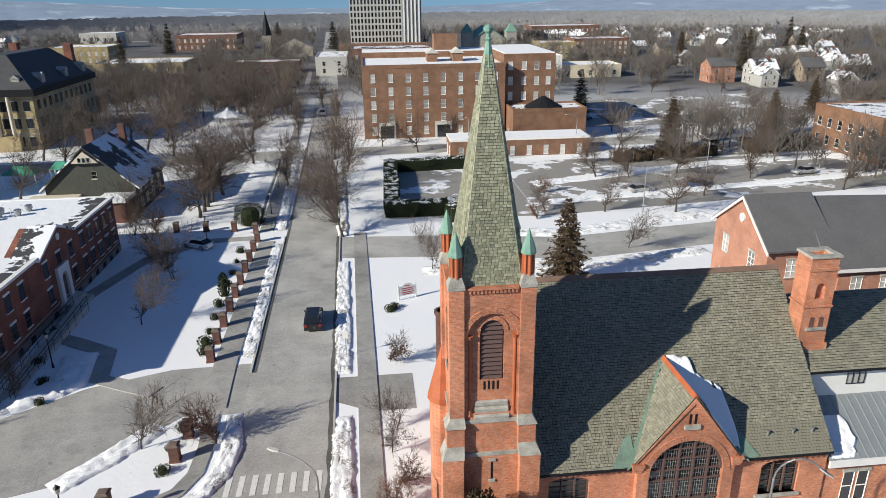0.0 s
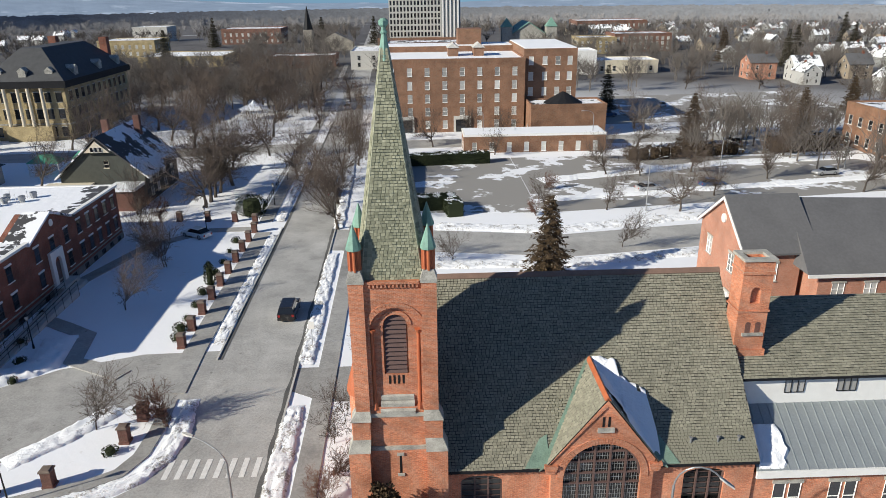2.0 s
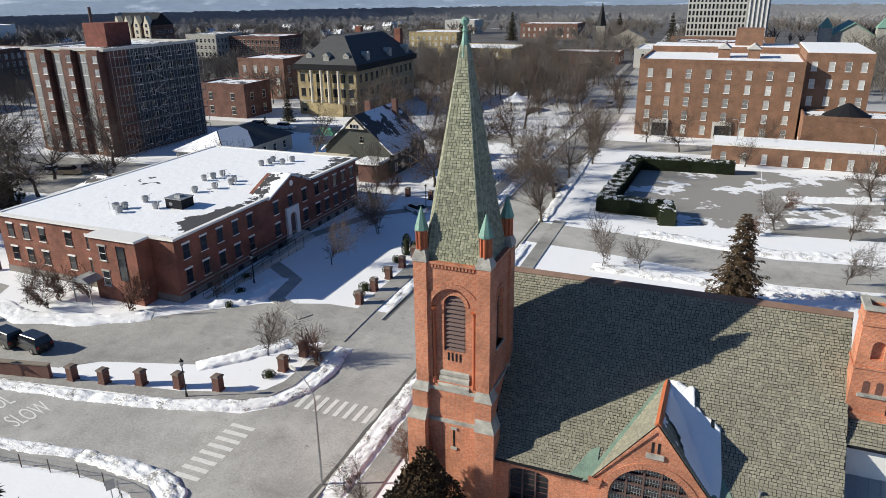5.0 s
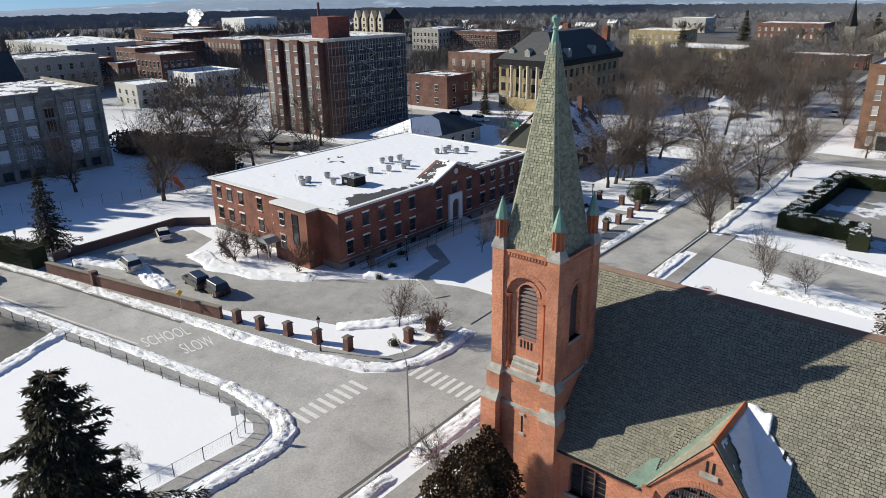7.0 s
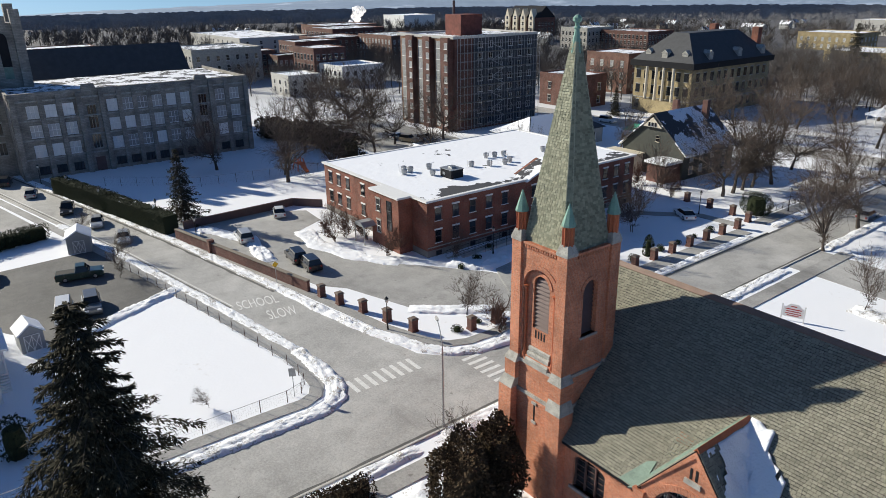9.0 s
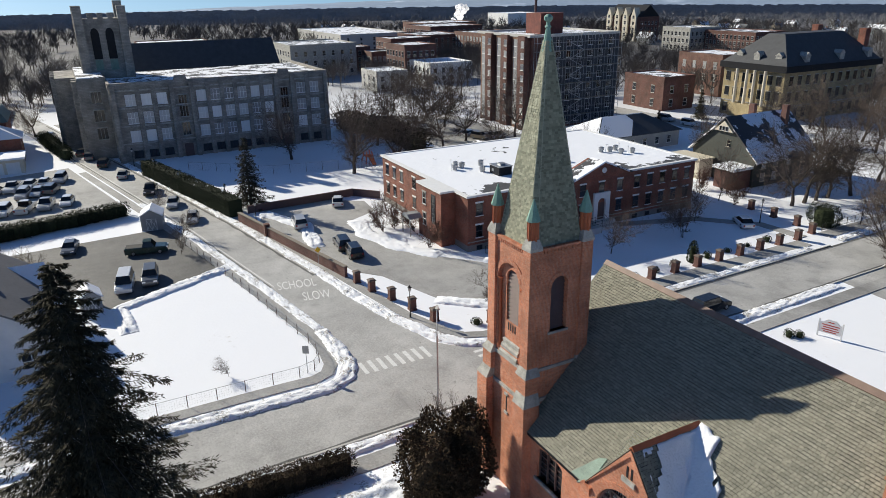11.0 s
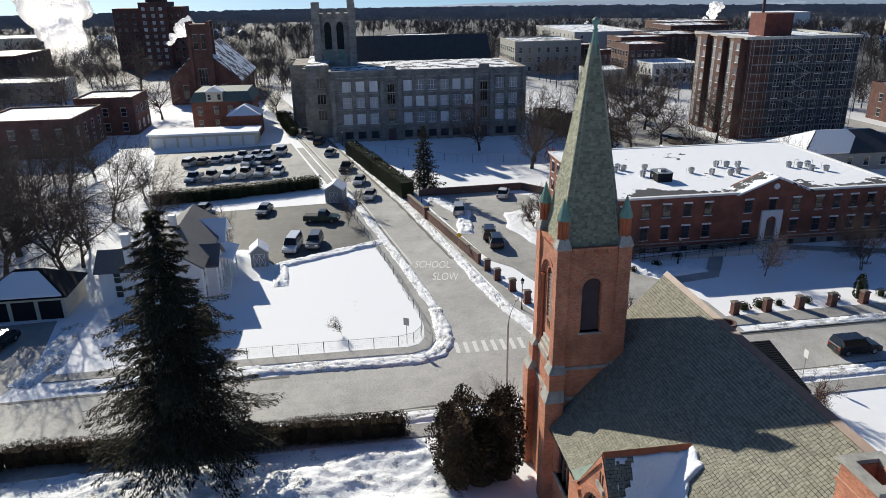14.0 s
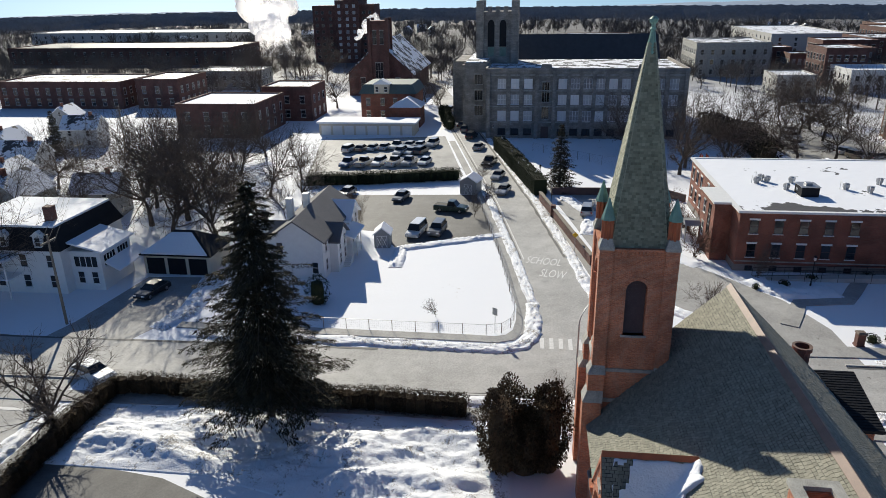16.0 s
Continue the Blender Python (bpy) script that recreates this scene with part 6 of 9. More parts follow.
# white house, garage, sheds and mansard house near the street corner
def white_house():
    t = thing("white_house", "white clapboard house with grey shingle roof and patches of snow", "house")
    bm = bmesh.new()
    solid(bm, [[(x, -2.5, -0.4), (x, 4.5, -0.4), (x, 4.5, 5.2), (x, 1.0, 7.6), (x, -2.5, 5.2)] for x in (-44, -28)])
    solid(bm, [[(-35.2, y, -0.4), (-30.8, y, -0.4), (-30.8, y, 4.3), (-33, y, 5.9), (-35.2, y, 4.3)] for y in (-7.5, 5.6)])
    solid(bm, [[(-43, y, -0.4), (-38, y, -0.4), (-38, y, 4.7), (-40.5, y, 6.7), (-43, y, 4.7)] for y in (0, 5.3)])
    part("wall", bm, WHITE, t)
    bm = bmesh.new()
    for k in (-1, 1):
        solid(bm, [[(x, 1.0, 7.65), (x, 1.0 + k * 3.9, 4.95), (x, 1.0 + k * 3.9, 5.15), (x, 1.0, 7.85)] for x in (-44.4, -27.6)])
        solid(bm, [[(-33, y, 5.95), (-33 + k * 2.6, y, 4.06), (-33 + k * 2.6, y, 4.24), (-33, y, 6.13)] for y in (-7.9, 6.0)])
    part("roof", bm, SHINGLE, t, "grey shingle roof")
    bm = bmesh.new()
    for k in (-1, 1):
        solid(bm, [[(-40.5, y, 6.75), (-40.5 + k * 2.9, y, 4.43), (-40.5 + k * 2.9, y, 4.63), (-40.5, y, 6.95)] for y in (1, 5.7)])
    part("snowy_roof", bm, SNOW, t, "snow-covered cross gable")
    windows(t, "+y", 4.5, [(x, z) for x in (-29.4, -36.4) for z in (0.9, 3.4)], 0.8, 1.5, WHITE, GLASS)
    windows(t, "+y", 5.6, [(x, z) for x in (-31.9, -34.1) for z in (0.9, 2.8)], 0.75, 1.4, WHITE, GLASS)
    windows(t, "+y", 5.3, [(x, z) for x in (-39.4, -41.6) for z in (0.9, 3.2)], 0.8, 1.5, WHITE, GLASS)
    windows(t, "+x", -30.8, [(-5.5, 0.9), (-5.5, 2.7), (-3.4, 0.9)], 0.8, 1.5, WHITE, GLASS)
    windows(t, "+x", -28, [(3.4, 0.9), (-1, 3.4)], 0.8, 1.5, WHITE, GLASS)
    for x, y in ((-33.5, -1.2), (-29.8, -3.5), (-36, 0.2)):
        add_box(t, "chimney", WHITE, "white painted chimney", (x - 0.4, x + 0.4, y - 0.4, y + 0.4, 5.5, 9.0))
    add_box(t, "porch", WHITE, "", (-39.5, -34.5, 4.5, 6.6, 0.9, 1.05), (-39.4, -39.25, 6.4, 6.55, 0, 3.4), (-37, -36.85, 6.4, 6.55, 0, 3.4), (-34.7, -34.55, 6.4, 6.55, 0, 3.4))
    bm = bmesh.new()
    solid(bm, [[(x, 4.5, 4.1), (x, 7.0, 3.3), (x, 7.0, 3.45), (x, 4.5, 4.3)] for x in (-39.8, -34.2)])
    part("porch_roof", bm, ROOF_SNOW, t)
    bm = bmesh.new()
    solid(bm, [[(-34.5, y, 0), (-32.7, y, 0)] + [(-32.7 - 0.3 * i + dx, y, 0.15 * (i + 1)) for i in range(6) for dx in (0.0, -0.3)] for y in (5.2, 6.5)])
    part("porch_stairs", bm, WHITE, t)


white_house()


def shed(at, label, w=2.6, d=2.2, h=2.0):
    t = thing("garden_shed", label, "shed", at)
    bm = bmesh.new()
    solid(bm, [[(x, -d / 2, 0), (x, d / 2, 0), (x, d / 2, h), (x, 0, h + 0.9), (x, -d / 2, h)] for x in (-w / 2, w / 2)])
    part("wall", bm, GREY_SID, t)
    bm = bmesh.new()
    for k in (-1, 1):
        solid(bm, [[(x, 0, h + 0.92), (x, k * (d / 2 + 0.2), h - 0.12), (x, k * (d / 2 + 0.2), h + 0.05), (x, 0, h + 1.1)] for x in (-w / 2 - 0.15, w / 2 + 0.15)])
    part("roof", bm, SNOW, t, "snow-covered roof")
    dr = add_box(t, "door", GREY_SID, "", (w / 2, w / 2 + 0.05, -0.7, 0.7, 0.05, 1.8))
    bm = bmesh.new()
    for y in (-0.7, 0.0):
        for a, b in (((y, 0.05), (y + 0.7, 0.05)), ((y, 1.8), (y + 0.7, 1.8)), ((y, 0.05), (y, 1.8)), ((y + 0.7, 0.05), (y + 0.7, 1.8)), ((y, 0.1), (y + 0.7, 1.7)), ((y, 1.7), (y + 0.7, 0.1))):
            rod(bm, (w / 2 + 0.06, *a), (w / 2 + 0.06, *b), 0.045, 4)
    part("door_trim", bm, WHITE, dr)
    return t


shed(pose(-41.3, 9.2, 0, 0, 0, 5), "small grey shed with snowy gable roof and cross-braced doors")
shed(pose(-69.5, 19.2, 0, 0, 0, -12), "grey garden shed beside the hedge", 3.4, 3.0, 2.3)

t = thing("garage", "three-bay white garage with snowy hip roof and dark openings", "garage")
add_box(t, "wall", CREAM, "", (-34.5, -28.2, -19.5, -10.6, -0.3, 2.7))
bm = bmesh.new()
solid(bm, [[(-35, -20, 2.65), (-27.7, -20, 2.65), (-27.7, -10.1, 2.65), (-35, -10.1, 2.65)], [(-31.4, -16.4, 5.0), (-31.3, -16.4, 5.0), (-31.3, -13.7, 5.0), (-31.4, -13.7, 5.0)]])
part("roof", bm, ROOF_DK, t)
bm = bmesh.new()
solid(bm, [[(-30.6, -16.4, 4.75), (-27.75, -19.5, 2.85), (-27.75, -10.6, 2.85), (-30.6, -13.7, 4.75)], [(-30.6, -16.4, 4.95), (-27.75, -19.5, 3.05), (-27.75, -10.6, 3.05), (-30.6, -13.7, 4.95)]])
part("roof_snow_sheet", bm, SNOW, t, "smooth snow on the roof")
# black panels stand in for the dark inside the open bays
for i in range(3):
    add_box(t, "garage_opening", ROOF_DK, "black panel for the dark inside a garage bay", (-28.25, -28.15, -19.1 + 2.85 * i, -16.7 + 2.85 * i, 0, 2.2))


def mansard_house():
    t = thing("mansard_house", "white two-storey house with dark mansard roof, porches and snow", "house", pose(0, 0, 0))
    x0, x1, y0, y1 = -34, -21, -40, -25.5
    add_box(t, "wall", WHITE, "", (x0, x1, y0, y1, -0.3, 5.6), (-29, -22.5, -25.5, -21.5, -0.3, 5.0))
    bm = bmesh.new()
    hip_roof(bm, x0, x1, y0, y1, 5.6, 2.6, 1.0, 0.3)
    part("mansard_roof", bm, ROOF_DK, t, "dark mansard slope")
    add_box(t, "roof", SNOW, "snow-covered roof top", (x0 + 0.7, x1 - 0.7, y0 + 0.7, y1 - 0.7, 8.2, 8.45))
    bm = bmesh.new()
    solid(bm, [[(-29.3, y, z + 0.02), (-22.2, y, z + 0.02), (-22.2, y, z + 0.25), (-29.3, y, z + 0.25)] for y, z in ((-25.4, 6.0), (-21.0, 4.9))])
    part("side_roof", bm, SNOW, t)
    for y in (-37, -32.5, -28):
        bm = bmesh.new()
        box(bm, x1 - 0.9, x1 + 0.1, y - 0.6, y + 0.6, 5.9, 7.4)
        solid(bm, [[(x, y - 0.8, 7.4), (x, y + 0.8, 7.4), (x, y, 8.0)] for x in (x1 - 1.2, x1 + 0.2)])
        dm = part("roof_dormer", bm, WHITE, t)
        windows(dm, "+x", x1 + 0.1, [(y, 6.1)], 0.7, 1.1, WHITE, GLASS)
    windows(t, "+x", x1, [(y, z) for y in (-37.5, -34, -30.5, -27) for z in (0.8, 3.4)], 0.9, 1.6, WHITE, GLASS)
    windows(t, "+x", -22.5, [(-24.4, 0.9), (-22.6, 0.9)], 0.8, 1.5, WHITE, GLASS)
    windows(t, "+x", -22.5, [(-23.5, 3.0)], 3.0, 1.4, WHITE, GLASS, None, (4, 1))
    windows(t, "+y", -21.5, [(-24.3, 3.0), (-27.2, 3.0)], 2.4, 1.4, WHITE, GLASS, None, (4, 1))
    add_box(t, "chimney", BRICK_DK, "", (-24.5, -23.5, -28.5, -27.5, 6, 10.2))
    pr = add_box(t, "porch_roof", SNOW, "", (x1, x1 + 2.6, -40, -31, 4.8, 5.1), (x1, x1 + 2.4, -40, -31, 2.5, 2.62))
    for y in (-39.6, -36.8, -34, -31.3):
        add_box(t, "porch_post", WHITE, "", (x1 + 2.2, x1 + 2.35, y - 0.08, y + 0.08, 0, 4.85))
    bm = bmesh.new()
    solid(bm, [[(x, -21.4, 3.4), (x, -19.6, 2.4), (x, -19.6, 2.55), (x, -21.4, 3.6)] for x in (-30, -23)])
    part("carport_roof", bm, SNOW, t)


mansard_house()

# rows behind the car park
t = thing("garage_row", "long low row of white garages with snowy roof", "garage")
add_box(t, "wall", CREAM, "", (-126, -119.3, -23.5, 0.8, -0.3, 2.9))
add_box(t, "roof", SNOW, "snow-covered flat roof", (-126.4, -118.7, -24, 1.3, 2.9, 3.3))
for i in range(8):
    add_box(t, "garage_door", WHITE, "", (-119.32, -119.24, -22.9 + 2.95 * i, -20.5 + 2.95 * i, 0, 2.3))
t = thing("brick_mansion", "red brick house with green mansard roof and cream cupola", "house")
add_box(t, "wall", BRICK_RED, "", (-152, -138, -17, -2, -0.3, 7.6))
bm = bmesh.new()
hip_roof(bm, -152, -138, -17, -2, 7.6, 2.4, 1.4, 0.5)
part("roof", bm, plain("green slate", (0.10, 0.14, 0.13)), t)
add_box(t, "cupola", CREAM, "", (-139.4, -137.0, -13, -9, 7.8, 10.2))
bm = bmesh.new()
solid(bm, [[(x, -13.4, 10.2), (x, -8.6, 10.2), (x, -11, 11.6)] for x in (-140, -136.8)])
part("cupola_roof", bm, SNOW, t)
windows(t, "+x", -137.0, [(-12.2, 8.2), (-9.8, 8.2)], 0.8, 1.4, WHITE, GLASS)
windows(t, "+x", -138, [(y, z) for y in (-15, -11, -7.5, -4) for z in (1, 4.4)], 1.1, 1.9, WHITE, GLASS, STONE)
add_box(t, "side_wing", BRICK_RED, "", (-138, -130, -7, 0.5, -0.3, 5.2))
bm = bmesh.new()
solid(bm, [[(-138.5, -7.5, 5.2), (-129.5, -7.5, 5.2), (-129.5, 1.0, 5.2), (-138.5, 1.0, 5.2)], [(-136, -3.4, 7.4), (-132, -3.4, 7.4), (-132, -3.2, 7.4), (-136, -3.2, 7.4)]])
part("wing_roof", bm, SNOW, t)

# brick church to the west
t = thing("brick_church", "dark red brick church with a square tower and steep roof", "church")
add_box(t, "tower", BRICK_DK, "", (-192, -186, -25, -19, -0.3, 24.5), (-192.3, -185.7, -25.3, -18.7, 22.8, 23.3))
for y in (-25, -19):
    for x in (-192, -186):
        add_box(t, "tower_pier", BRICK_DK, "", (x - 0.5, x + 0.5, y - 0.5, y + 0.5, -0.3, 25.3))
bm = bmesh.new()
solid(bm, [[(x, -33, -0.3), (x, -11, -0.3), (x, -11, 7.5), (x, -22, 17.5), (x, -33, 7.5)] for x in (-225, -187)])
part("wall", bm, BRICK_DK, t)
bm = bmesh.new()
for k in (-1, 1):
    solid(bm, [[(x, -22, 17.6), (x, -22 + k * 11.8, 6.9), (x, -22 + k * 11.8, 7.3), (x, -22, 18.0)] for x in (-225.5, -186.6)])
part("roof", bm, ROOF_HALF, t)
windows(t, "+x", -186, [(-23.2, 17), (-20.8, 17)], 1.3, 4.4, STONE, GLASS, STONE)
windows(t, "+x", -186, [(-22, 6)], 2.6, 5, STONE, GLASS, STONE, (3, 2))
windows(t, "+x", -187, [(-28, 2), (-16, 2)], 1.6, 4, STONE, GLASS, STONE)

# high-rise flats far west
t = thing("high_rise", "dark brown high-rise apartment block", "building", pose(0, 0, far_drop(300)))
for extent in ((-316, -302, -80, -68, -1, 27), (-318, -300, -68, -56, -1, 29.5), (-316, -302, -56, -49, -1, 27.5)):
    add_box(t, "wall", BRICK_DK, "", extent)
add_box(t, "penthouse", BRICK_DK, "", (-314, -306, -66, -58, 29.4, 35))
windows(t, "+x", -302, [(y, 2 + 3.0 * k) for y in (-78, -75, -71, -54, -51) for k in range(8)], 1.4, 1.5, CONCRETE, GLASS, None, (1, 1), False)
windows(t, "+x", -300, [(y, 2 + 3.0 * k) for y in (-66, -62, -58.5) for k in range(9)], 1.4, 1.5, WHITE, GLASS_LT, None, (1, 1), False)

# town blocks at middle distance: name, label, extent, height, wall, storeys, pitch, roof
BR, BK, YE, CO, ST = brick("weathered town brick", (0.22, 0.105, 0.075), (0.17, 0.08, 0.06), (0.20, 0.14, 0.11)), BRICK_DK, BRICK_YE, CONCRETE, STONE
for name, label, x0, x1, y0, y1, h, wall, storeys, pitch, roof in (
    ("bank_building", "grey stone bank with tall columned bays", -268, -240, 92, 120, 12.6, ST, 3, 4.0, ROOF_HALF),
    ("shop_row", "dark red brick shop row with flat roof", -266, -254, 122, 132, 9.7, BK, 3, 2.6, ROOF_HALF),
    ("shop_row", "red brick shop row with pale window heads", -254, -243, 128, 140, 8.2, BR, 2, 2.4, ROOF_HALF),
    ("shop_row", "dark brick commercial row of three storeys", -232, -214, 130, 144, 12.5, BK, 3, 2.6, ROOF_HALF),
    ("parking_garage", "long pale concrete parking garage", -420, -340, 150, 190, 9.5, CO, 3, 7.0, ROOF_SNOW),
    ("white_block", "white two-storey block with snowy roof", -214, -196, 132, 150, 7.0, WHITE, 2, 3.4, SNOW),
    ("white_block", "pale low block with snowy flat roof", -200, -186, 106, 118, 6.6, CO, 2, 4.0, SNOW),
    ("commercial_block", "dark brick commercial block", -330, -300, 180, 205, 10, BK, 3, 3.2, ROOF_HALF),
    ("commercial_block", "brick offices with long window bands", -300, -268, 200, 225, 11.5, BR, 3, 3.0, ROOF_HALF),
    ("mill_building", "pale boxy mill building", -640, -600, 430, 470, 13, WHITE, 1, 40, SNOW),
    ("brick_block", "dark red brick block beside the tower", -122, -106, 160, 172, 9.0, BK, 2, 5.4, ROOF_HALF),
    ("brick_block", "red brick block with plain side wall", -134, -116, 194, 210, 12.5, BR, 3, 4.4, ROOF_SNOW),
    ("stone_block", "grey three-storey stone front", -257, -237, 308, 330, 11.8, ST, 3, 2.8, ROOF_HALF),
    ("brick_block", "long dark brick block with arched windows", -236, -204, 318, 340, 10.5, BK, 3, 2.6, ROOF_HALF),
    ("yellow_block", "yellow brick block with cornice", -167, -136, 400, 425, 8.5, YE, 2, 3.6, ROOF_SNOW),
    ("pale_block", "pale square block on a rise", -208, -182, 558, 580, 10.5, CO, 2, 5.0, ROOF_SNOW),
    ("brick_mill", "long orange brick mill with snowy roof", -124, -84, 493, 520, 9.5, BR, 2, 4.0, ROOF_SNOW),
    ("flat_store", "low wide store under snow", -124, -84, 342, 372, 4.6, YE, 1, 5.0, SNOW),
    ("brick_block", "dark low block before the store", -60, -30, 330, 345, 5.0, BK, 1, 4.0, ROOF_SNOW),
    ("yellow_block", "yellow corner block with bay windows", 92, 112, 374, 392, 8.0, YE, 3, 3.0, ROOF_HALF),
    ("brick_block", "red brick apartments with flat roof", 114, 145, 385, 405, 9.0, BR, 3, 3.0, ROOF_HALF),
    ("brick_mill", "long red brick school far off", 138, 196, 590, 620, 9.5, BR, 2, 4.0, ROOF_SNOW),
    ("white_block", "plain white stair block", 70, 80, 286, 300, 9.0, WHITE, 1, 20, SNOW),
    ("grey_store", "low grey store with snowy roof", 80, 106, 288, 304, 4.8, CREAM, 1, 5.0, SNOW),
    ("brick_block", "brick block behind the hotel", -6, 30, 330, 350, 10.0, BR, 2, 3.6, ROOF_HALF),
    ("parking_garage", "pale concrete parking deck", -22, -8, 320, 350, 7.5, CO, 2, 6.0, ROOF_SNOW),
    ("mill_building", "dark red brick mill with clock gable", -178, -156, -140, -98, 8.0, BK, 2, 3.6, ROOF_HALF),
    ("mill_building", "dark red brick works by the mill", -178, -158, -94, -80, 8.6, BK, 2, 3.6, ROOF_HALF),
    ("brick_hall", "dark brick hall with snowy flat roof", -134, -113.5, -58, -37.5, 8.0, BK, 2, 5.0, SNOW),
    ("brick_hall", "dark brick hall wing with pale porch", -152, -138, -45, -31, 9.0, BK, 2, 3.6, ROOF_SNOW),
    ("stone_hall", "long pale stone hall with balustrade", -216, -200, -96, -71, 6.4, ST, 2, 3.4, ROOF_SNOW),
    ("mill_building", "long low dark mill by the river", -330, -290, -240, -120, 8.0, BK, 2, 5.0, ROOF_DK),
    ("mill_building", "very long pale mill shed under snow", -470, -430, -330, -150, 8.0, CO, 2, 7.0, ROOF_HALF),
    ("brick_block", "low brick block beyond the school", -386, -366, 48, 84, 8.0, BR, 2, 3.4, ROOF_SNOW),
    ("brick_block", "three-storey red brick row", -262, -246, 142, 160, 10.0, BR, 3, 2.6, ROOF_HALF),
    ("brick_block", "red brick corner block downtown", -290, -272, 150, 172, 11.0, BK, 3, 2.8, ROOF_HALF),
    ("commercial_block", "dark flat-roofed offices downtown", -372, -338, 205, 240, 12.0, BK, 3, 3.2, ROOF_HALF),
    ("commercial_block", "wide brick works downtown", -430, -395, 230, 270, 11.0, BR, 2, 4.0, ROOF_HALF),
    ("brick_block", "brown brick apartments with white door", 102, 130, 128, 150, 9.0, BRICK_BR, 2, 3.6, ROOF_SNOW),
):
    r = math.hypot((x0 + x1) / 2, (y0 + y1) / 2)
    flat_block(name, label, x0, x1, y0, y1, h, wall, storeys, pitch, (1.3, 2.0), roof, STONE if wall in (BR, BK) else None, WHITE, GLASS_LT if wall in (BR, YE) else GLASS, at=pose(0, 0, far_drop(r)))

# gothic block with white gables far off
t = thing("gabled_block", "tall brick block with white stepped gables and dark roof", "building")
add_box(t, "wall", BRICK_DK, "", (-335, -305, 335, 352, -1, 15))
bm = bmesh.new()
solid(bm, [[(x, 335, 15), (x, 352, 15), (x, 343.5, 22)] for x in (-335, -305)])
part("roof", bm, ROOF_DK, t)
for i in range(4):
    bm = bmesh.new()
    a = -334 + i * 7.6
    solid(bm, [[(a, y, -1), (a + 4.5, y, -1), (a + 4.5, y, 15), (a + 2.25, y, 20.5), (a, y, 15)] for y in (333.8, 338)])
    part("gable", bm, CREAM, t)
windows(t, "-y", 333.8, [(-331.7 + 7.6 * i, 3 + 3.6 * k) for i in range(4) for k in range(4)], 1.6, 2.0, WHITE, GLASS)
windows(t, "+x", -305, rows_of(336, 351, 5, (3, 6.6, 10.2)), 1.4, 2.0, WHITE, GLASS)
# green-roofed church to the north and a stone spire
t = thing("stone_church", "grey stone church with green copper towers", "church")
bm = bmesh.new()
solid(bm, [[(62, y, -1), (84, y, -1), (84, y, 7), (73, y, 14), (62, y, 7)] for y in (421, 450)])
part("wall", bm, STONE, t)
bm = bmesh.new()
for k in (-1, 1):
    solid(bm, [[(73, y, 14.1), (73 + k * 12, y, 6.5), (73 + k * 12, y, 7), (73, y, 14.6)] for y in (420.5, 450)])
part("roof", bm, COPPER, t, "green copper roof")
for x in (60, 86):
    bm = bmesh.new()
    box(bm, x - 3, x + 3, 419, 425, -1, 12)
    tw = part("tower", bm, STONE, t)
    bm = bmesh.new()
    solid(bm, [[(x - 3.4, 418.6, 12), (x + 3.4, 418.6, 12), (x + 3.4, 425.4, 12), (x - 3.4, 425.4, 12)], [(x - 0.1, 421.9, 17), (x + 0.1, 421.9, 17), (x + 0.1, 422.1, 17), (x - 0.1, 422.1, 17)]])
    part("tower_roof", bm, COPPER, tw)
t = thing("stone_spire_church", "grey stone church with a slender dark spire", "church")
add_box(t, "tower", STONE_GR, "", (-58, -53, 422, 427, -1, 12))
bm = bmesh.new()
solid(bm, [ring(-55.5, 424.5, 12, 2.8), ring(-55.5, 424.5, 25, 0.1)])
part("spire", bm, ROOF_DK, t)
bm = bmesh.new()
solid(bm, [[(-50, y, -1), (-30, y, -1), (-30, y, 5), (-40, y, 10), (-50, y, 5)] for y in (424, 436)])
part("wall", bm, STONE_GR, t)
t = thing("gazebo", "white park gazebo with a snowy roof", "gazebo", pose(-38, 196, 0))
bm = bmesh.new()
solid(bm, [ring(0, 0, 3, 4.2), ring(0, 0, 4.6, 0.6), ring(0, 0, 4.8, 0.6), ring(0, 0, 5.4, 0.1)])
part("roof", bm, SNOW, t)
for i in range(8):
    bm = bmesh.new()
    rod(bm, (3.6 * math.cos(i * 0.785), 3.6 * math.sin(i * 0.785), 0), (3.6 * math.cos(i * 0.785), 3.6 * math.sin(i * 0.785), 3.05), 0.09)
    part("post", bm, WHITE, t)

# houses among the trees: north-east, south-west and further off
OFFWHITE, TAN_SID = plain("weathered white siding", (0.42, 0.42, 0.41), 0.7, vary=0.12), plain("tan siding", (0.30, 0.25, 0.19), 0.7, vary=0.15)
rnd = random.Random(11)
kinds = [gable_house("house", l, w, d, h, r, wm, rm, pose(x, y, 0), category="house") for l, w, d, h, r, wm, rm, x, y in (
    ("white two-storey house with snowy gable roof", 10, 7.5, 5.6, 3.2, OFFWHITE, ROOF_HALF, 150, 258),
    ("cream house with grey shingle roof", 9, 8, 5.4, 3.4, TAN_SID, SHINGLE, 172, 262),
    ("pale blue house with half-snowy roof", 11, 7, 5.2, 3.4, GREY_SID, ROOF_HALF, 196, 270),
    ("grey sided house with snowy gable roof", 8.5, 7, 5.4, 3.0, GREY_SID, ROOF_SNOW, -46, -50),
    ("orange brick house with hipped dark roof", 10, 9, 6.2, 2.6, BRICK_PK, SHINGLE, 137, 266))]
spots = [(-60, -62, 3), (-74, -70, 0), (-88, -84, 3), (-103, -76, 0), (-58, -84, 1), (-44, -74, 0), (-120, -92, 3), (-84, -106, 2), (-52, -40, 3)]
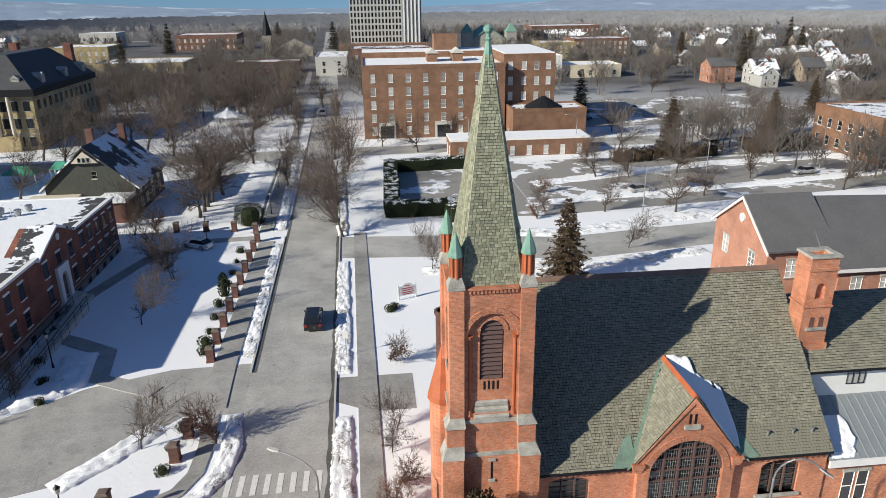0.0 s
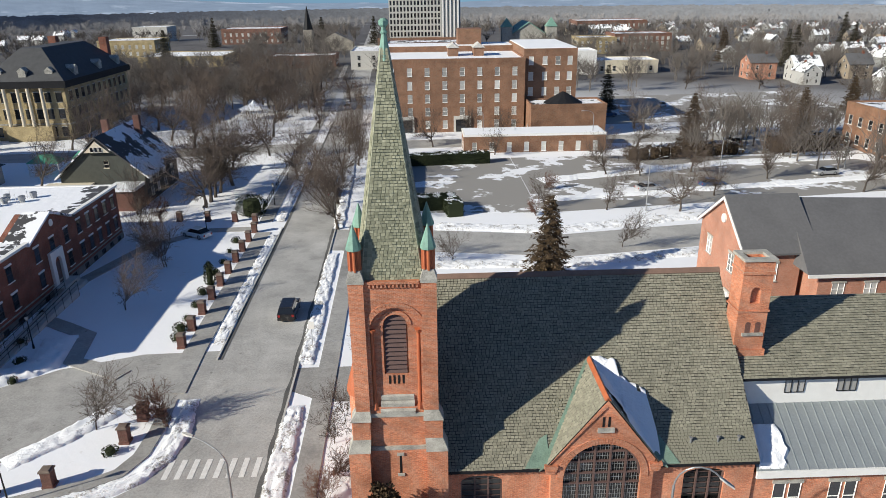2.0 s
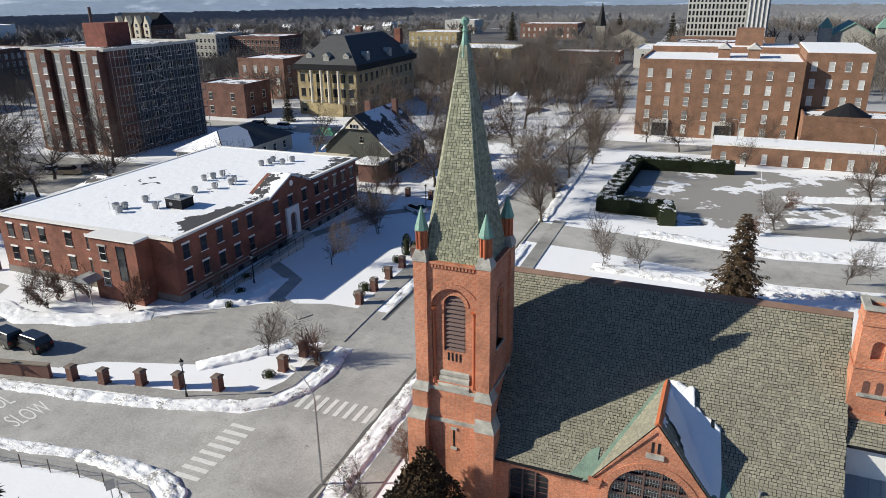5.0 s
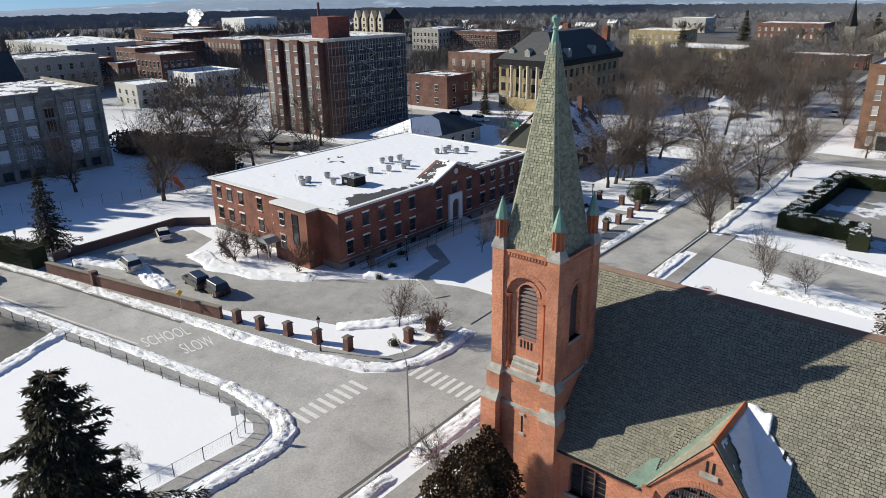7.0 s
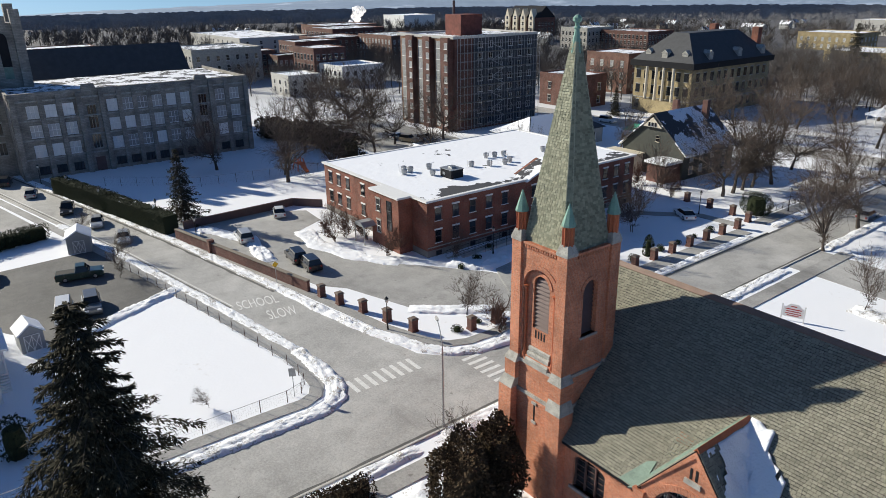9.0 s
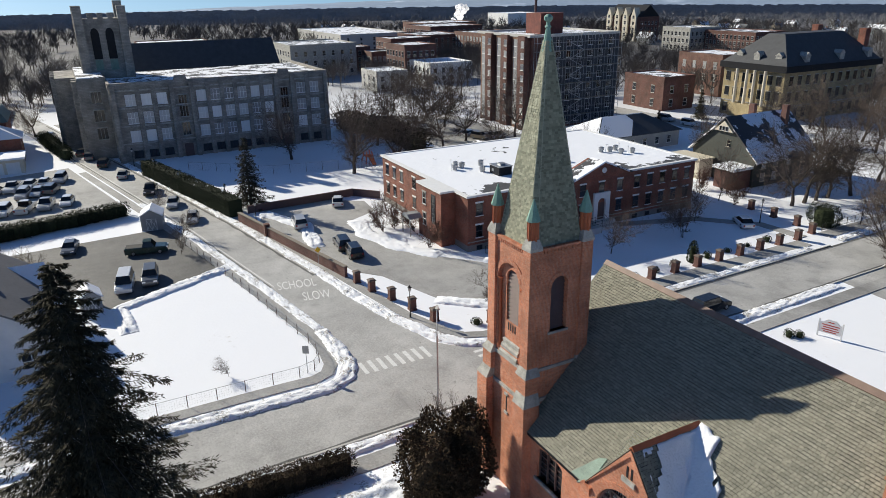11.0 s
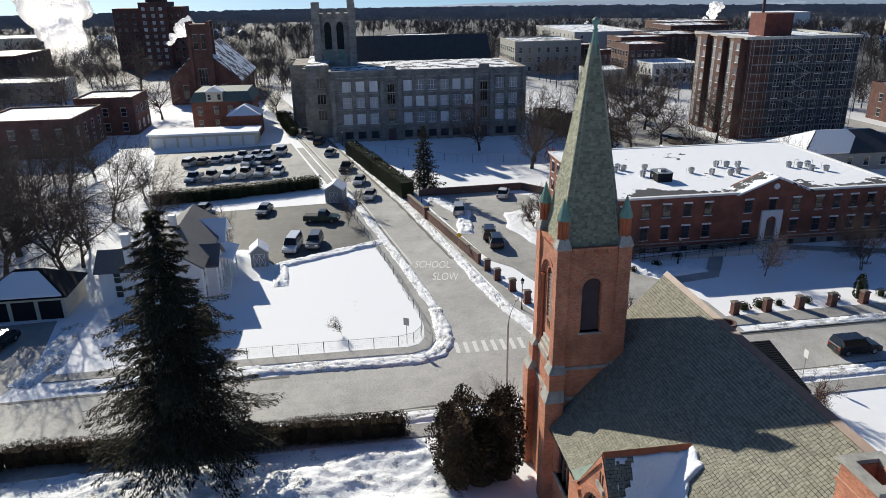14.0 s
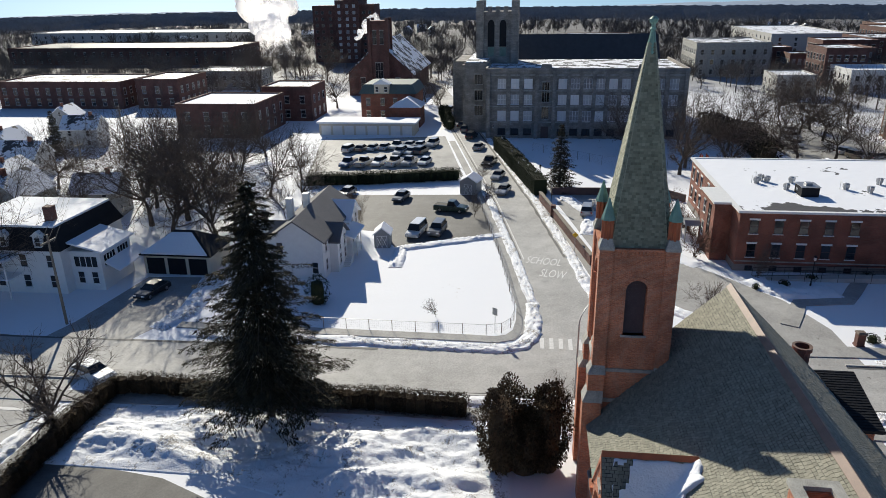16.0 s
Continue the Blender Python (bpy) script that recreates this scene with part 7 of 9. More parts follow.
for i in range(95):
    a, r = rnd.uniform(-50, -12), rnd.uniform(275, 720)
    x, y = -r * math.sin(radians(a)), r * math.cos(radians(a))
    if not (40 < x < 150 and 270 < y < 420) and x > 125:
        spots.append((x, y, rnd.randrange(4)))
for i in range(40):
    a, r = rnd.uniform(20, 70), rnd.uniform(420, 800)
    spots.append((-r * math.sin(radians(a)), r * math.cos(radians(a)), rnd.randrange(4)))
for i in range(34):
    a, r = rnd.uniform(95, 125), rnd.uniform(240, 620)
    x, y = -r * math.sin(radians(a)), r * math.cos(radians(a))
    if r > 480 or y > 60 or -60 < y < -115:
        spots.append((x, y, rnd.randrange(4)))
HOUSE_SPOTS = spots
for x, y, k in spots:
    c = copy_thing(kinds[k], pose(x, y, far_drop(math.hypot(x, y)), 0, 0, rnd.choice((0, 90)) + rnd.uniform(-12, 12)))
    c.scale = (0.85, 0.85, 0.82)


# ---- trees, hedges and shrubs ----
class Soup:
    """Vertices and faces of one mesh in the making."""

    def __init__(self):
        self.v, self.f = [], []

    def tube(self, a, b, ra, rb, n=4):
        d = (b - a).normalized()
        u = d.orthogonal().normalized()
        w = d.cross(u)
        k = len(self.v)
        for p, r in ((a, ra), (b, rb)):
            for i in range(n):
                q = 2 * math.pi * i / n
                self.v.append(p + r * (math.cos(q) * u + math.sin(q) * w))
        for i in range(n):
            self.f.append((k + i, k + (i + 1) % n, k + n + (i + 1) % n, k + n + i))

    def spike(self, a, b, r):
        d = (b - a).normalized()
        u = d.orthogonal().normalized() * r
        w = d.cross(u)
        k = len(self.v)
        self.v += [a + u, a - 0.5 * u + 0.87 * w, a - 0.5 * u - 0.87 * w, b]
        self.f += [(k, k + 1, k + 3), (k + 1, k + 2, k + 3), (k + 2, k, k + 3)]

    def blade(self, a, b, width, side):
        k = len(self.v)
        self.v += [a, (a + b) / 2 + side * width, b, (a + b) / 2 - side * width]
        self.f.append((k, k + 1, k + 2, k + 3))

    def mesh(self, name, mat):
        me = bpy.data.meshes.new(name)
        me.from_pydata([tuple(p) for p in self.v], [], self.f)
        me.materials.append(mat)
        return me


def tree_meshes(seed, h, spread=0.8, trunk=0.02, fork=0.26, limbs=5, up=0.25, twig=0.02, kids=1):
    """Trunk with limbs, and a crown of bare twigs, for a tree h metres tall."""
    rnd = random.Random(seed)
    wood, crown = Soup(), Soup()

    def aside(d, angle):
        axis = d.orthogonal().normalized()
        axis.rotate(Matrix.Rotation(rnd.uniform(0, 2 * math.pi), 3, d))
        e = d.copy()
        e.rotate(Matrix.Rotation(angle, 3, axis))
        return e

    def grow(p, d, length, r, level):
        n = (3, 4, 3, 2)[level]
        for i in range(n):
            d = (d + Vector((rnd.gauss(0, 0.11), rnd.gauss(0, 0.11), rnd.gauss(0.0, 0.06) + up * (0.0, 0.16, 0.22, 0.25)[level]))).normalized()
            q = p + d * length / n
            ra, rb = r * (1 - 0.6 * i / n), r * (1 - 0.6 * (i + 1) / n)
            (wood if level < 3 else crown).tube(p, q, max(ra, 0.014), max(rb, 0.012), (7, 5, 4, 3)[level])
            if level == 0 and i > 0 or 0 < level < 3:
                for _ in range(1 if level < 2 else 1 + kids):
                    grow(p.lerp(q, rnd.random()), aside(d, rnd.uniform(0.5, 1.1) * (0.55 + 0.5 * spread)), length * rnd.uniform(0.42, 0.68) * (1.15 if level == 0 else 1), rb * 0.6, level + 1)
            if level == 3:
                for _ in range(2):
                    a = p.lerp(q, rnd.random())
                    e = (aside(d, rnd.uniform(0.3, 0.9)) + Vector((0, 0, up * 0.3))).normalized()
                    b = a + e * length * rnd.uniform(0.4, 0.85)
                    crown.spike(a, b, twig * 0.6)
                    if rnd.random() < 0.5:
                        c = a.lerp(b, rnd.uniform(0.3, 0.7))
                        crown.spike(c, c + aside(e, rnd.uniform(0.4, 0.8)) * length * rnd.uniform(0.25, 0.5), twig * 0.5)
            p = q
        if level < 3:
            for k in range(limbs if level == 0 else 2):
                tilt = rnd.uniform(0.25, 0.95) * spread if level == 0 else rnd.uniform(0.2, 0.55)
                grow(p, aside(d, tilt), h * rnd.uniform(0.34, 0.46) if level == 0 else length * rnd.uniform(0.55, 0.75), r * (0.36 if level == 0 else 0.42), level + 1)
    grow(Vector((0, 0, -0.2)), Vector((0, 0, 1)), h * fork, h * trunk, 0)
    top = sorted(q.z for q in crown.v)[-20]
    for s in (wood, crown):
        s.v = [q * (h / top) for q in s.v]
    return wood, crown


def tree(name, label, at, meshes, bark, twig):
    t = thing(name, label, "tree", at)
    place("trunk", meshes[0].mesh("trunk", bark), t, Matrix())
    place("crown", meshes[1].mesh("crown", twig), t, Matrix())
    return t


ELM = [tree("bare_tree", "tall bare leafless street tree on snowy ground", pose(-28.0 + 0.01 * i, 111.8 + 3 * i, 0), tree_meshes(20 + i, 14.5, 1.2, 0.024, 0.22, 6, 0.12, 0.03, 2), BARK, TWIG) for i in range(4)]
VASE = [tree("bare_tree", "bare vase-shaped street tree with fine twigs", pose(-4.6, 98.8 + 40 * i, 0), tree_meshes(40 + i, 14.0, 0.85, 0.018, 0.16, 8, 0.42, 0.032, 2), BARK, TWIG) for i in range(2)]
YOUNG = [tree("young_tree", "small young bare tree standing in snow", pose(-25.9, 72.1 + 13 * i, 0), tree_meshes(60 + i, 7.6, 0.85, 0.012, 0.24, 6, 0.35, 0.02), BARK, TWIG) for i in range(2)]
BUSHY = [tree("bare_shrub", "low bushy bare shrub with reddish twigs", pose(-13.4 - 36 * i, 48.9, 0), tree_meshes(80 + i, 4.2, 0.9, 0.016, 0.14, 7, 0.3, 0.024), BARK, TWIG_RED) for i in range(2)]
rnd = random.Random(21)


def copy_scaled(ob, x, y, scale):
    c = copy_thing(ob, pose(x, y, far_drop(math.hypot(x, y)), 0, 0, rnd.uniform(0, 360)))
    c.scale = (scale, scale, scale * rnd.uniform(0.92, 1.08))
    return c


for x, y, s in ((-26.8, 125.3, 1.0), (-15.6, 129.5, 0.75), (-24.8, 149.6, 0.9), (-30, 138, 0.95), (-52, 168, 1.05), (-28, 170, 1.0), (-60, 182, 1.1), (-46, 190, 1.0),
                (-30, 192, 1.0), (-24, 214, 1.0), (-40, 216, 1.1), (-56, 206, 1.0), (-34, 240, 1.1), (-50, 250, 1.0), (-66, 240, 1.0), (-28, 262, 1.0), (-64, 150, 0.9), (-72, 160, 0.9), (-62, 126, 0.85),
                (-84.6, 58.0, 1.25), (-102.7, 50.8, 1.05), (-92, 82, 1.0), (-100, 92, 1.0), (-110, 84, 1.1), (-86, 92, 0.95), (-118, 96, 1.0), (-97, 104, 1.1), (-132, 98, 1.1), (-140, 110, 1.0), (-126, 84, 1.0), (-150, 96, 0.9),
                (-54, 158, 1.0), (-44, 160, 1.05), (-68, 172, 1.0), (-50, 178, 1.1), (-42, 204, 1.1), (-30, 228, 1.1), (-58, 228, 1.1), (-74, 226, 1.0), (-44, 270, 1.1), (-60, 274, 1.1), 
                (-90, 60, 1.1), (-80, 66, 1.0), (-106, 72, 1.1), (-122, 92, 1.1), (-46.7, -28.8, 1.4), (-40, -22, 1.2), (-54, -28, 1.1), (-62, -38, 1.0), (-76, -40, 1.0), (-44, -14, 0.9), (-16, -36, 0.9), (-12, -46, 1.0), (-26, -46, 1.0), (-40, -48, 1.0), (-37.9, -13.3, 1.35), (-49.9, -24.3, 1.35), (-68.8, -45.3, 0.9), (-56, -33, 1.0), (-44, -38, 0.9), (-62, -26, 0.9), (-72, -30, 1.0), (-82, -46, 0.9), (-66, -58, 0.9), (-90, -34, 0.8), (-52, -16, 0.9), (-58, -8, 0.7), (-64, -16, 0.9), (-80, -28, 1.0), (-94, -28, 0.9), (-84, -38, 1.0), (-76, -14, 0.7),
                (-160, -30, 1.0), (-172, -60, 1.0), (-180, -46, 1.1), (-190, -66, 1.2), (-215, -72, 1.2), (-225, -52, 1.2), (-150, -66, 0.9), (-160, 2, 0.9), (-170, -4, 0.9), (-205, -100, 1.0), (-232, -84, 1.1), (-246, -70, 1.0)):
    copy_scaled(rnd.choice(ELM), x, y, s)
tree("bare_tree", "spreading bare tree with a thick trunk beside the hedge", pose(5.1, -9.0, 0), tree_meshes(93, 9.4, 1.25, 0.04, 0.2, 6, 0.12, 0.026, 2), BARK, TWIG)
for x, y, s in ((10.9, 155.2, 0.62), (43.3, 126.9, 0.6), (49.5, 125.9, 0.6), (49.1, 103.7, 0.62), (28.2, 106.7, 0.42), (37.8, 105.3, 0.42), (-6, 112, 0.9), (-6.5, 126, 0.9), (-7.5, 150, 0.75), (-9, 200, 0.8), (-14, 225, 0.8), (-17.5, 146, 0.6), (-18, 180, 0.7), (-20.5, 205, 0.7),
                (3, 163, 0.55), (20, 163, 0.55), (27, 163, 0.55), (60, 128, 0.65), (72, 122, 0.7), (66, 146, 0.7), (84, 140, 0.75), (80, 160, 0.75), (92, 150, 0.8), (96, 170, 0.8), (62, 172, 0.7), (56, 150, 0.6), (104, 120, 0.8), (116, 132, 0.7),
                (120, 165, 0.8), (134, 180, 0.8), (110, 190, 0.75), (140, 206, 0.8), (86, 186, 0.7), (128, 150, 0.75), (150, 160, 0.8), (148, 190, 0.85), (158, 220, 0.8), (124, 236, 0.75), (100, 240, 0.7), (58, 112, 0.5), (84, 112, 0.55), (45, 140, 0.5), (24, 146, 0.45)):
    copy_scaled(rnd.choice(VASE + ELM), x, y, s)
for x, y, s in ((-19.3, 48.9, 0.85), (-25.6, 85.1, 1.05), (35.5, 88.1, 0.85), (7.3, 83.5, 0.9), (-53, 49.0, 0.75), (-52, -9, 0.9), (-30, 92, 0.9), (12, 84, 0.7), (-32.5, 57.5, 0.6), (-36, 104, 1.2), (-64, 100, 1.2), (-18.9, 19.8, 0.3), (-47, 4, 0.9), (-62, 22.3, 0.6), (-55, 21, 0.55), (-76, 20, 0.6), (44, 118, 0.8), (0.2, 33, 0.55), (0.6, 46, 0.6), (1.2, 49, 0.55)):
    copy_scaled(rnd.choice(YOUNG), x, y, s)
for x, y, s in ((-49.9, 50.9, 1.05), (-47.3, 53.0, 1.0), (-40, 51.5, 1.05), (1.0, 60.5, 0.75), (0.6, 38.5, 0.8), (1.0, 42.0, 0.7), (-38, 108, 1.0), (-42, 106, 1.0), (-33, 104, 1.0), (26, 103, 0.7), (30, 118, 0.8)):
    copy_scaled(rnd.choice(BUSHY), x, y, s)


def spruce(name, label, at, h, base, seed, mat, whorls=34, droop=0.35, dense_n=26, bare=0.06, taper=0.9, twiggy=1.0):
    rnd = random.Random(seed)
    t = thing(name, label, "tree", at)
    wood, leaf = Soup(), Soup()
    wood.tube(Vector((0, 0, -0.3)), Vector((0, 0, h * 0.97)), h * 0.017, 0.03, 7)
    for i in range(whorls):
        f = bare + (1 - bare) * (i + rnd.uniform(-0.3, 0.3)) / whorls
        z = h * f
        reach = base * (1 - f) ** taper * rnd.uniform(0.66, 1.15) + 0.12
        n = max(4, int(8 * (1 - f) + 4))
        a0 = rnd.uniform(0, 6.28)
        for j in range(n):
            a = a0 + 6.283 * j / n + rnd.uniform(-0.25, 0.25)
            L = reach * rnd.uniform(0.5, 1.18)
            d = Vector((math.cos(a), math.sin(a), 0))
            p0 = Vector((0, 0, z))
            tip = p0 + d * L + Vector((0, 0, -droop * L + 0.12 * L))
            mid = p0 + d * L * 0.5 + Vector((0, 0, -droop * L * 0.2))
            wood.tube(p0, mid, 0.035, 0.025, 3), wood.tube(mid, tip, 0.025, 0.01, 3)
            side = Vector((-d.y, d.x, 0))
            m = int(dense_n * (0.35 + L / base))
            for k in range(m):
                s = rnd.uniform(0.18, 1.0)
                c = p0.lerp(mid, s * 2) if s < 0.5 else mid.lerp(tip, s * 2 - 1)
                w = side * rnd.uniform(-1, 1) * L * 0.30 * (1.15 - s)
                q = c + w + Vector((0, 0, -abs(w.length) * 0.3))
                e = (d * rnd.uniform(0.2, 1) + side * rnd.uniform(-0.9, 0.9) + Vector((0, 0, rnd.uniform(-0.9, 0.1)))).normalized()
                ln = rnd.uniform(0.28, 0.65) * (0.5 + 0.5 * base / 5) * twiggy
                leaf.blade(q, q + e * ln, ln * rnd.uniform(0.10, 0.18), e.orthogonal().normalized() if rnd.random() < 0.5 else side)
    place("trunk", wood.mesh("trunk", BARK), t, Matrix())
    place("crown", leaf.mesh("crown", mat), t, Matrix())
    return t


spruce("spruce", "tall dark spruce with drooping branches behind the hedge", pose(2.3, 8.8, 0), 21.2, 8.6, 1, NEEDLE, 48, 0.30, 330, 0.17, 0.72, 0.52)
pine = spruce("spruce", "dark green spruce on the snowy school lawn", pose(-72.7, 34.9, 0), 12.0, 3.6, 2, NEEDLE, 30, 0.2, 44)
oldpine = spruce("conifer", "bronzed conifer with ragged crown beside the street", pose(23.2, 77.0, 0), 11.2, 4.2, 3, NEEDLE_BR, 28, 0.15, 60)
for ob, x, y, s in ((pine, -79, 132, 0.55), (pine, -92, 160, 0.7), (oldpine, 68, 150, 1.0), (oldpine, 98, 160, 1.0), (pine, 62, 200, 1.1), (pine, 165, 300, 1.3), (pine, 190, 340, 1.4), (oldpine, 150, 330, 1.3), (pine, 230, 360, 1.4), (pine, -92, -76, 0.9), (pine, -110, 340, 1.4), (pine, -120, 460, 1.5), (pine, -20, 470, 1.5), (pine, 5, 520, 1.5), (oldpine, 128, 190, 0.9), (pine, 260, 420, 1.5), (pine, -60, 520, 1.5)):
    copy_scaled(ob, x, y, s)


def leafy(name, label, at, boxes, mat, seed, category="hedge", per=34, size=0.22, round_top=0.0, wander=0.25):
    """A clipped or shaggy mass of leaves round a dark core; boxes are (middle, half sizes)."""
    rnd = random.Random(seed)
    t = thing(name, label, category, at)
    core, leaf = bmesh.new(), Soup()
    for (cx, cy, cz), (hx, hy, hz) in boxes:
        k = 0.62
        solid(core, [ring(cx, cy, cz - hz * k, 1, 10) and [(cx + hx * k * 0.8 * math.cos(q), cy + hy * k * 0.8 * math.sin(q), cz - hz) for q in [6.283 * i / 10 for i in range(10)]], [(cx + hx * k * math.cos(q), cy + hy * k * math.sin(q), cz) for q in [6.283 * i / 10 for i in range(10)]], [(cx + hx * 0.5 * math.cos(q), cy + hy * 0.5 * math.sin(q), cz + hz * k * 0.9) for q in [6.283 * i / 10 for i in range(10)]]])
        n = int(per * (hx * hy + hy * hz + hx * hz) * 4)
        for _ in range(n):
            d = Vector((rnd.gauss(0, 1), rnd.gauss(0, 1), rnd.gauss(0, 1))).normalized()
            e = 0.75 if round_top == 0 else 1.0
            d = Vector([math.copysign(abs(v) ** e, v) for v in d])
            r = rnd.uniform(0.82, 1.05) + wander * noise.noise((cx + d.x * 2, cy + d.y * 2, d.z * 2 + seed))
            p = Vector((cx + d.x * hx * r, cy + d.y * hy * r, max(0.02, cz + d.z * hz * r)))
            g = (d + Vector((rnd.gauss(0, 0.7), rnd.gauss(0, 0.7), rnd.gauss(0, 0.7)))).normalized()
            ln = size * rnd.uniform(0.6, 1.5)
            leaf.blade(p, p + g * ln, ln * 0.32, g.orthogonal().normalized())
    part("core", core, mat, t)
    place("leaves", leaf.mesh("leaves", mat), t, Matrix())
    return t


def clipped_hedge(label, pts, half, height, mat, seed, per=70, size=0.13, snow=0.0):
    """A square-cut hedge: a solid core with small leaves all over, and some snow on its top."""
    rnd = random.Random(seed)
    t = thing("hedge", label, "hedge")
    core, leaf, cap = bmesh.new(), Soup(), Soup()
    for a, b in zip(pts, pts[1:]):
        a, b = Vector(a), Vector(b)
        d = (b - a).normalized()
        side = Vector((d.y, -d.x))
        a, b = a - d * half * 0.9, b + d * half * 0.9
        k = half - 0.1
        prism(core, [tuple(a + side * k), tuple(b + side * k), tuple(b - side * k), tuple(a - side * k)], 0, height - 0.1 - 0.01 * len(core.verts) / 8)
        length = (b - a).length
        for _ in range(int(per * length * (2 * half + 2 * height))):
            u, w = rnd.uniform(0, length), rnd.uniform(0, 2 * half + 2 * height)
            if w < 2 * half:
                off, z = w - half, height
            else:
                off, z = half * (1 if w < 2 * half + height else -1), (w - 2 * half) % height
            lump = 0.22 * noise.noise((u * 0.5, z * 0.9 + off, seed)) + rnd.uniform(-0.08, 0.06)
            p = a + d * u + side * (off * (1 + lump * 0.5))
            p = Vector((p.x, p.y, max(0.03, z * (1 + 0.3 * lump))))
            g = Vector((rnd.gauss(0, 1), rnd.gauss(0, 1), rnd.gauss(0.3, 1))).normalized()
            ln = size * rnd.uniform(0.6, 1.4)
            (cap if w < 2 * half and noise.noise((p.x * 0.9, p.y * 0.9, seed)) < snow - 0.5 else leaf).blade(p, p + g * ln, ln * 0.34, g.orthogonal().normalized())
    part("core", core, mat, t)
    place("leaves", leaf.mesh("leaves", mat), t, Matrix())
    if cap.f:
        tagged(place("snow_crust", cap.mesh("snow_crust", SNOW), t, Matrix()), kind="stuff")
    return t


def hedge_line(label, pts, half, height, mat, seed, step=1.1, per=30, size=0.2):
    rnd = random.Random(seed)
    boxes = [((x + rnd.uniform(-0.1, 0.1), y + rnd.uniform(-0.1, 0.1), height * 0.5), (half * rnd.uniform(0.85, 1.2), half * rnd.uniform(0.85, 1.2), height * 0.5 * rnd.uniform(0.85, 1.12))) for x, y in dense(pts, step)]
    return leafy("hedge", label, None, boxes, mat, seed, per=per, size=size)


hedge_line("shaggy dark winter hedge along the church lot", [(13.5, -7.4), (5, -7.6), (-0.6, -7.4), (-1.2, -5.5), (-1.0, 6), (-0.8, 16), (-0.5, 24.6)], 0.95, 1.9, HEDGE, 1, 0.7, 110, 0.12)
clipped_hedge("tall dark clipped hedge beside the school lawn", [(-103.5, 22.6), (-86, 27), (-69, 31.2)], 1.2, 3.0, BOX_LEAF, 2, 50, 0.16)
hedge_line("low dark hedge between two car parks", [(-72, -11), (-74.5, 2), (-78, 15.5)], 1.3, 2.3, BOX_LEAF, 3, 1.0, 34, 0.18)
clipped_hedge("square-clipped dark hedge round a yard", [(3.2, 109.5), (3.6, 122), (4.0, 138), (13, 138.8), (21, 139.4)], 1.25, 2.3, BOX_LEAF, 4, 50, 0.16, 0.45)
clipped_hedge("square-clipped dark hedge front with snow crust", [(3.2, 108.2), (8, 108.0), (12.4, 108.2), (13.2, 104.5)], 1.25, 2.3, BOX_LEAF, 5, 50, 0.16, 0.5)
hedge_line("dark evergreen screen beside the tower", [(-128, 72), (-112, 78), (-92, 76)], 2.0, 5.0, NEEDLE, 6, 2.4, 9, 0.5)
hedge_line("dark roadside hedge near the brick mansion", [(-128, 8.6), (-140, 6.2), (-152, 4.0)], 1.4, 2.6, BOX_LEAF, 7, 1.0, 30, 0.18)
hedge_line("dark olive hedge in the car park", [(52, 139), (66, 141), (74, 142)], 1.8, 2.8, HEDGE, 8, 2.2, 10, 0.35)
hedge_line("dark olive hedge in the car park", [(84, 143), (98, 146)], 2.2, 3.2, HEDGE, 9, 2.2, 10, 0.35)
leafy("juniper", "two dense bronze-green evergreen bushes beside the tower", None, [((5.8, 28.3, 3.4), (2.0, 1.9, 3.7)), ((5.6, 31.6, 3.6), (1.7, 1.6, 3.6)), ((5.9, 29.9, 2.4), (2.0, 2.0, 2.6))], NEEDLE_BR, 12, "bush", 170, 0.18, 1, 0.4)
leafy("round_bush", "large round clipped evergreen bush in snow", pose(-19.2, 107.0, 0), [((0, 0, 1.5), (2.4, 1.9, 1.9))], BOX_LEAF, 13, "bush", 90, 0.14, 1)
leafy("arborvitae", "narrow upright evergreen beside the white house", pose(-21.5, 5.6, 0), [((0, 0, 1.5), (1.3, 1.3, 1.9))], BOX_LEAF, 14, "bush", 40, 0.22, 1)
leafy("arborvitae", "narrow dark upright evergreen beside the pillars", pose(-18.2, 79, 0), [((0, 0, 1.3), (0.6, 0.6, 1.6))], BOX_LEAF, 15, "bush", 60, 0.2, 1)
bush = leafy("small_bush", "small dark rounded evergreen bush by the pillars", pose(-17.9, 66.5, 0), [((0, 0, 0.4), (0.75, 0.65, 0.55))], BOX_LEAF, 16, "bush", 130, 0.1, 1)
for x, y in ((-17.6, 64.5), (-18.0, 69), (-18.1, 72.5), (-18.3, 76), (-18.4, 82), (-18.5, 86), (-18.6, 90), (-18.7, 94), (-17.0, 48.6), (-16.6, 51.3), (-16.8, 45.6), (-31.5, 60.4), (-33.4, 64.2), (-30.3, 56.8), (-34.5, 71), (2.0, 72.8), (1.4, 72.0)):
    copy_scaled(bush, x, y, rnd.uniform(0.55, 0.95))

# bare woods between the houses and out to the hills
bm_woods, bm_far = Soup(), Soup()
rnd = random.Random(31)
# twig colours are lightened to carry haze, most of all beyond 700 m
FAR_TWIG = bark_mat("bare twigs paled for haze", (0.095, 0.082, 0.074), (0.16, 0.142, 0.13))
HAZY = bark_mat("far twigs paled for haze", (0.19, 0.185, 0.19), (0.27, 0.265, 0.27))


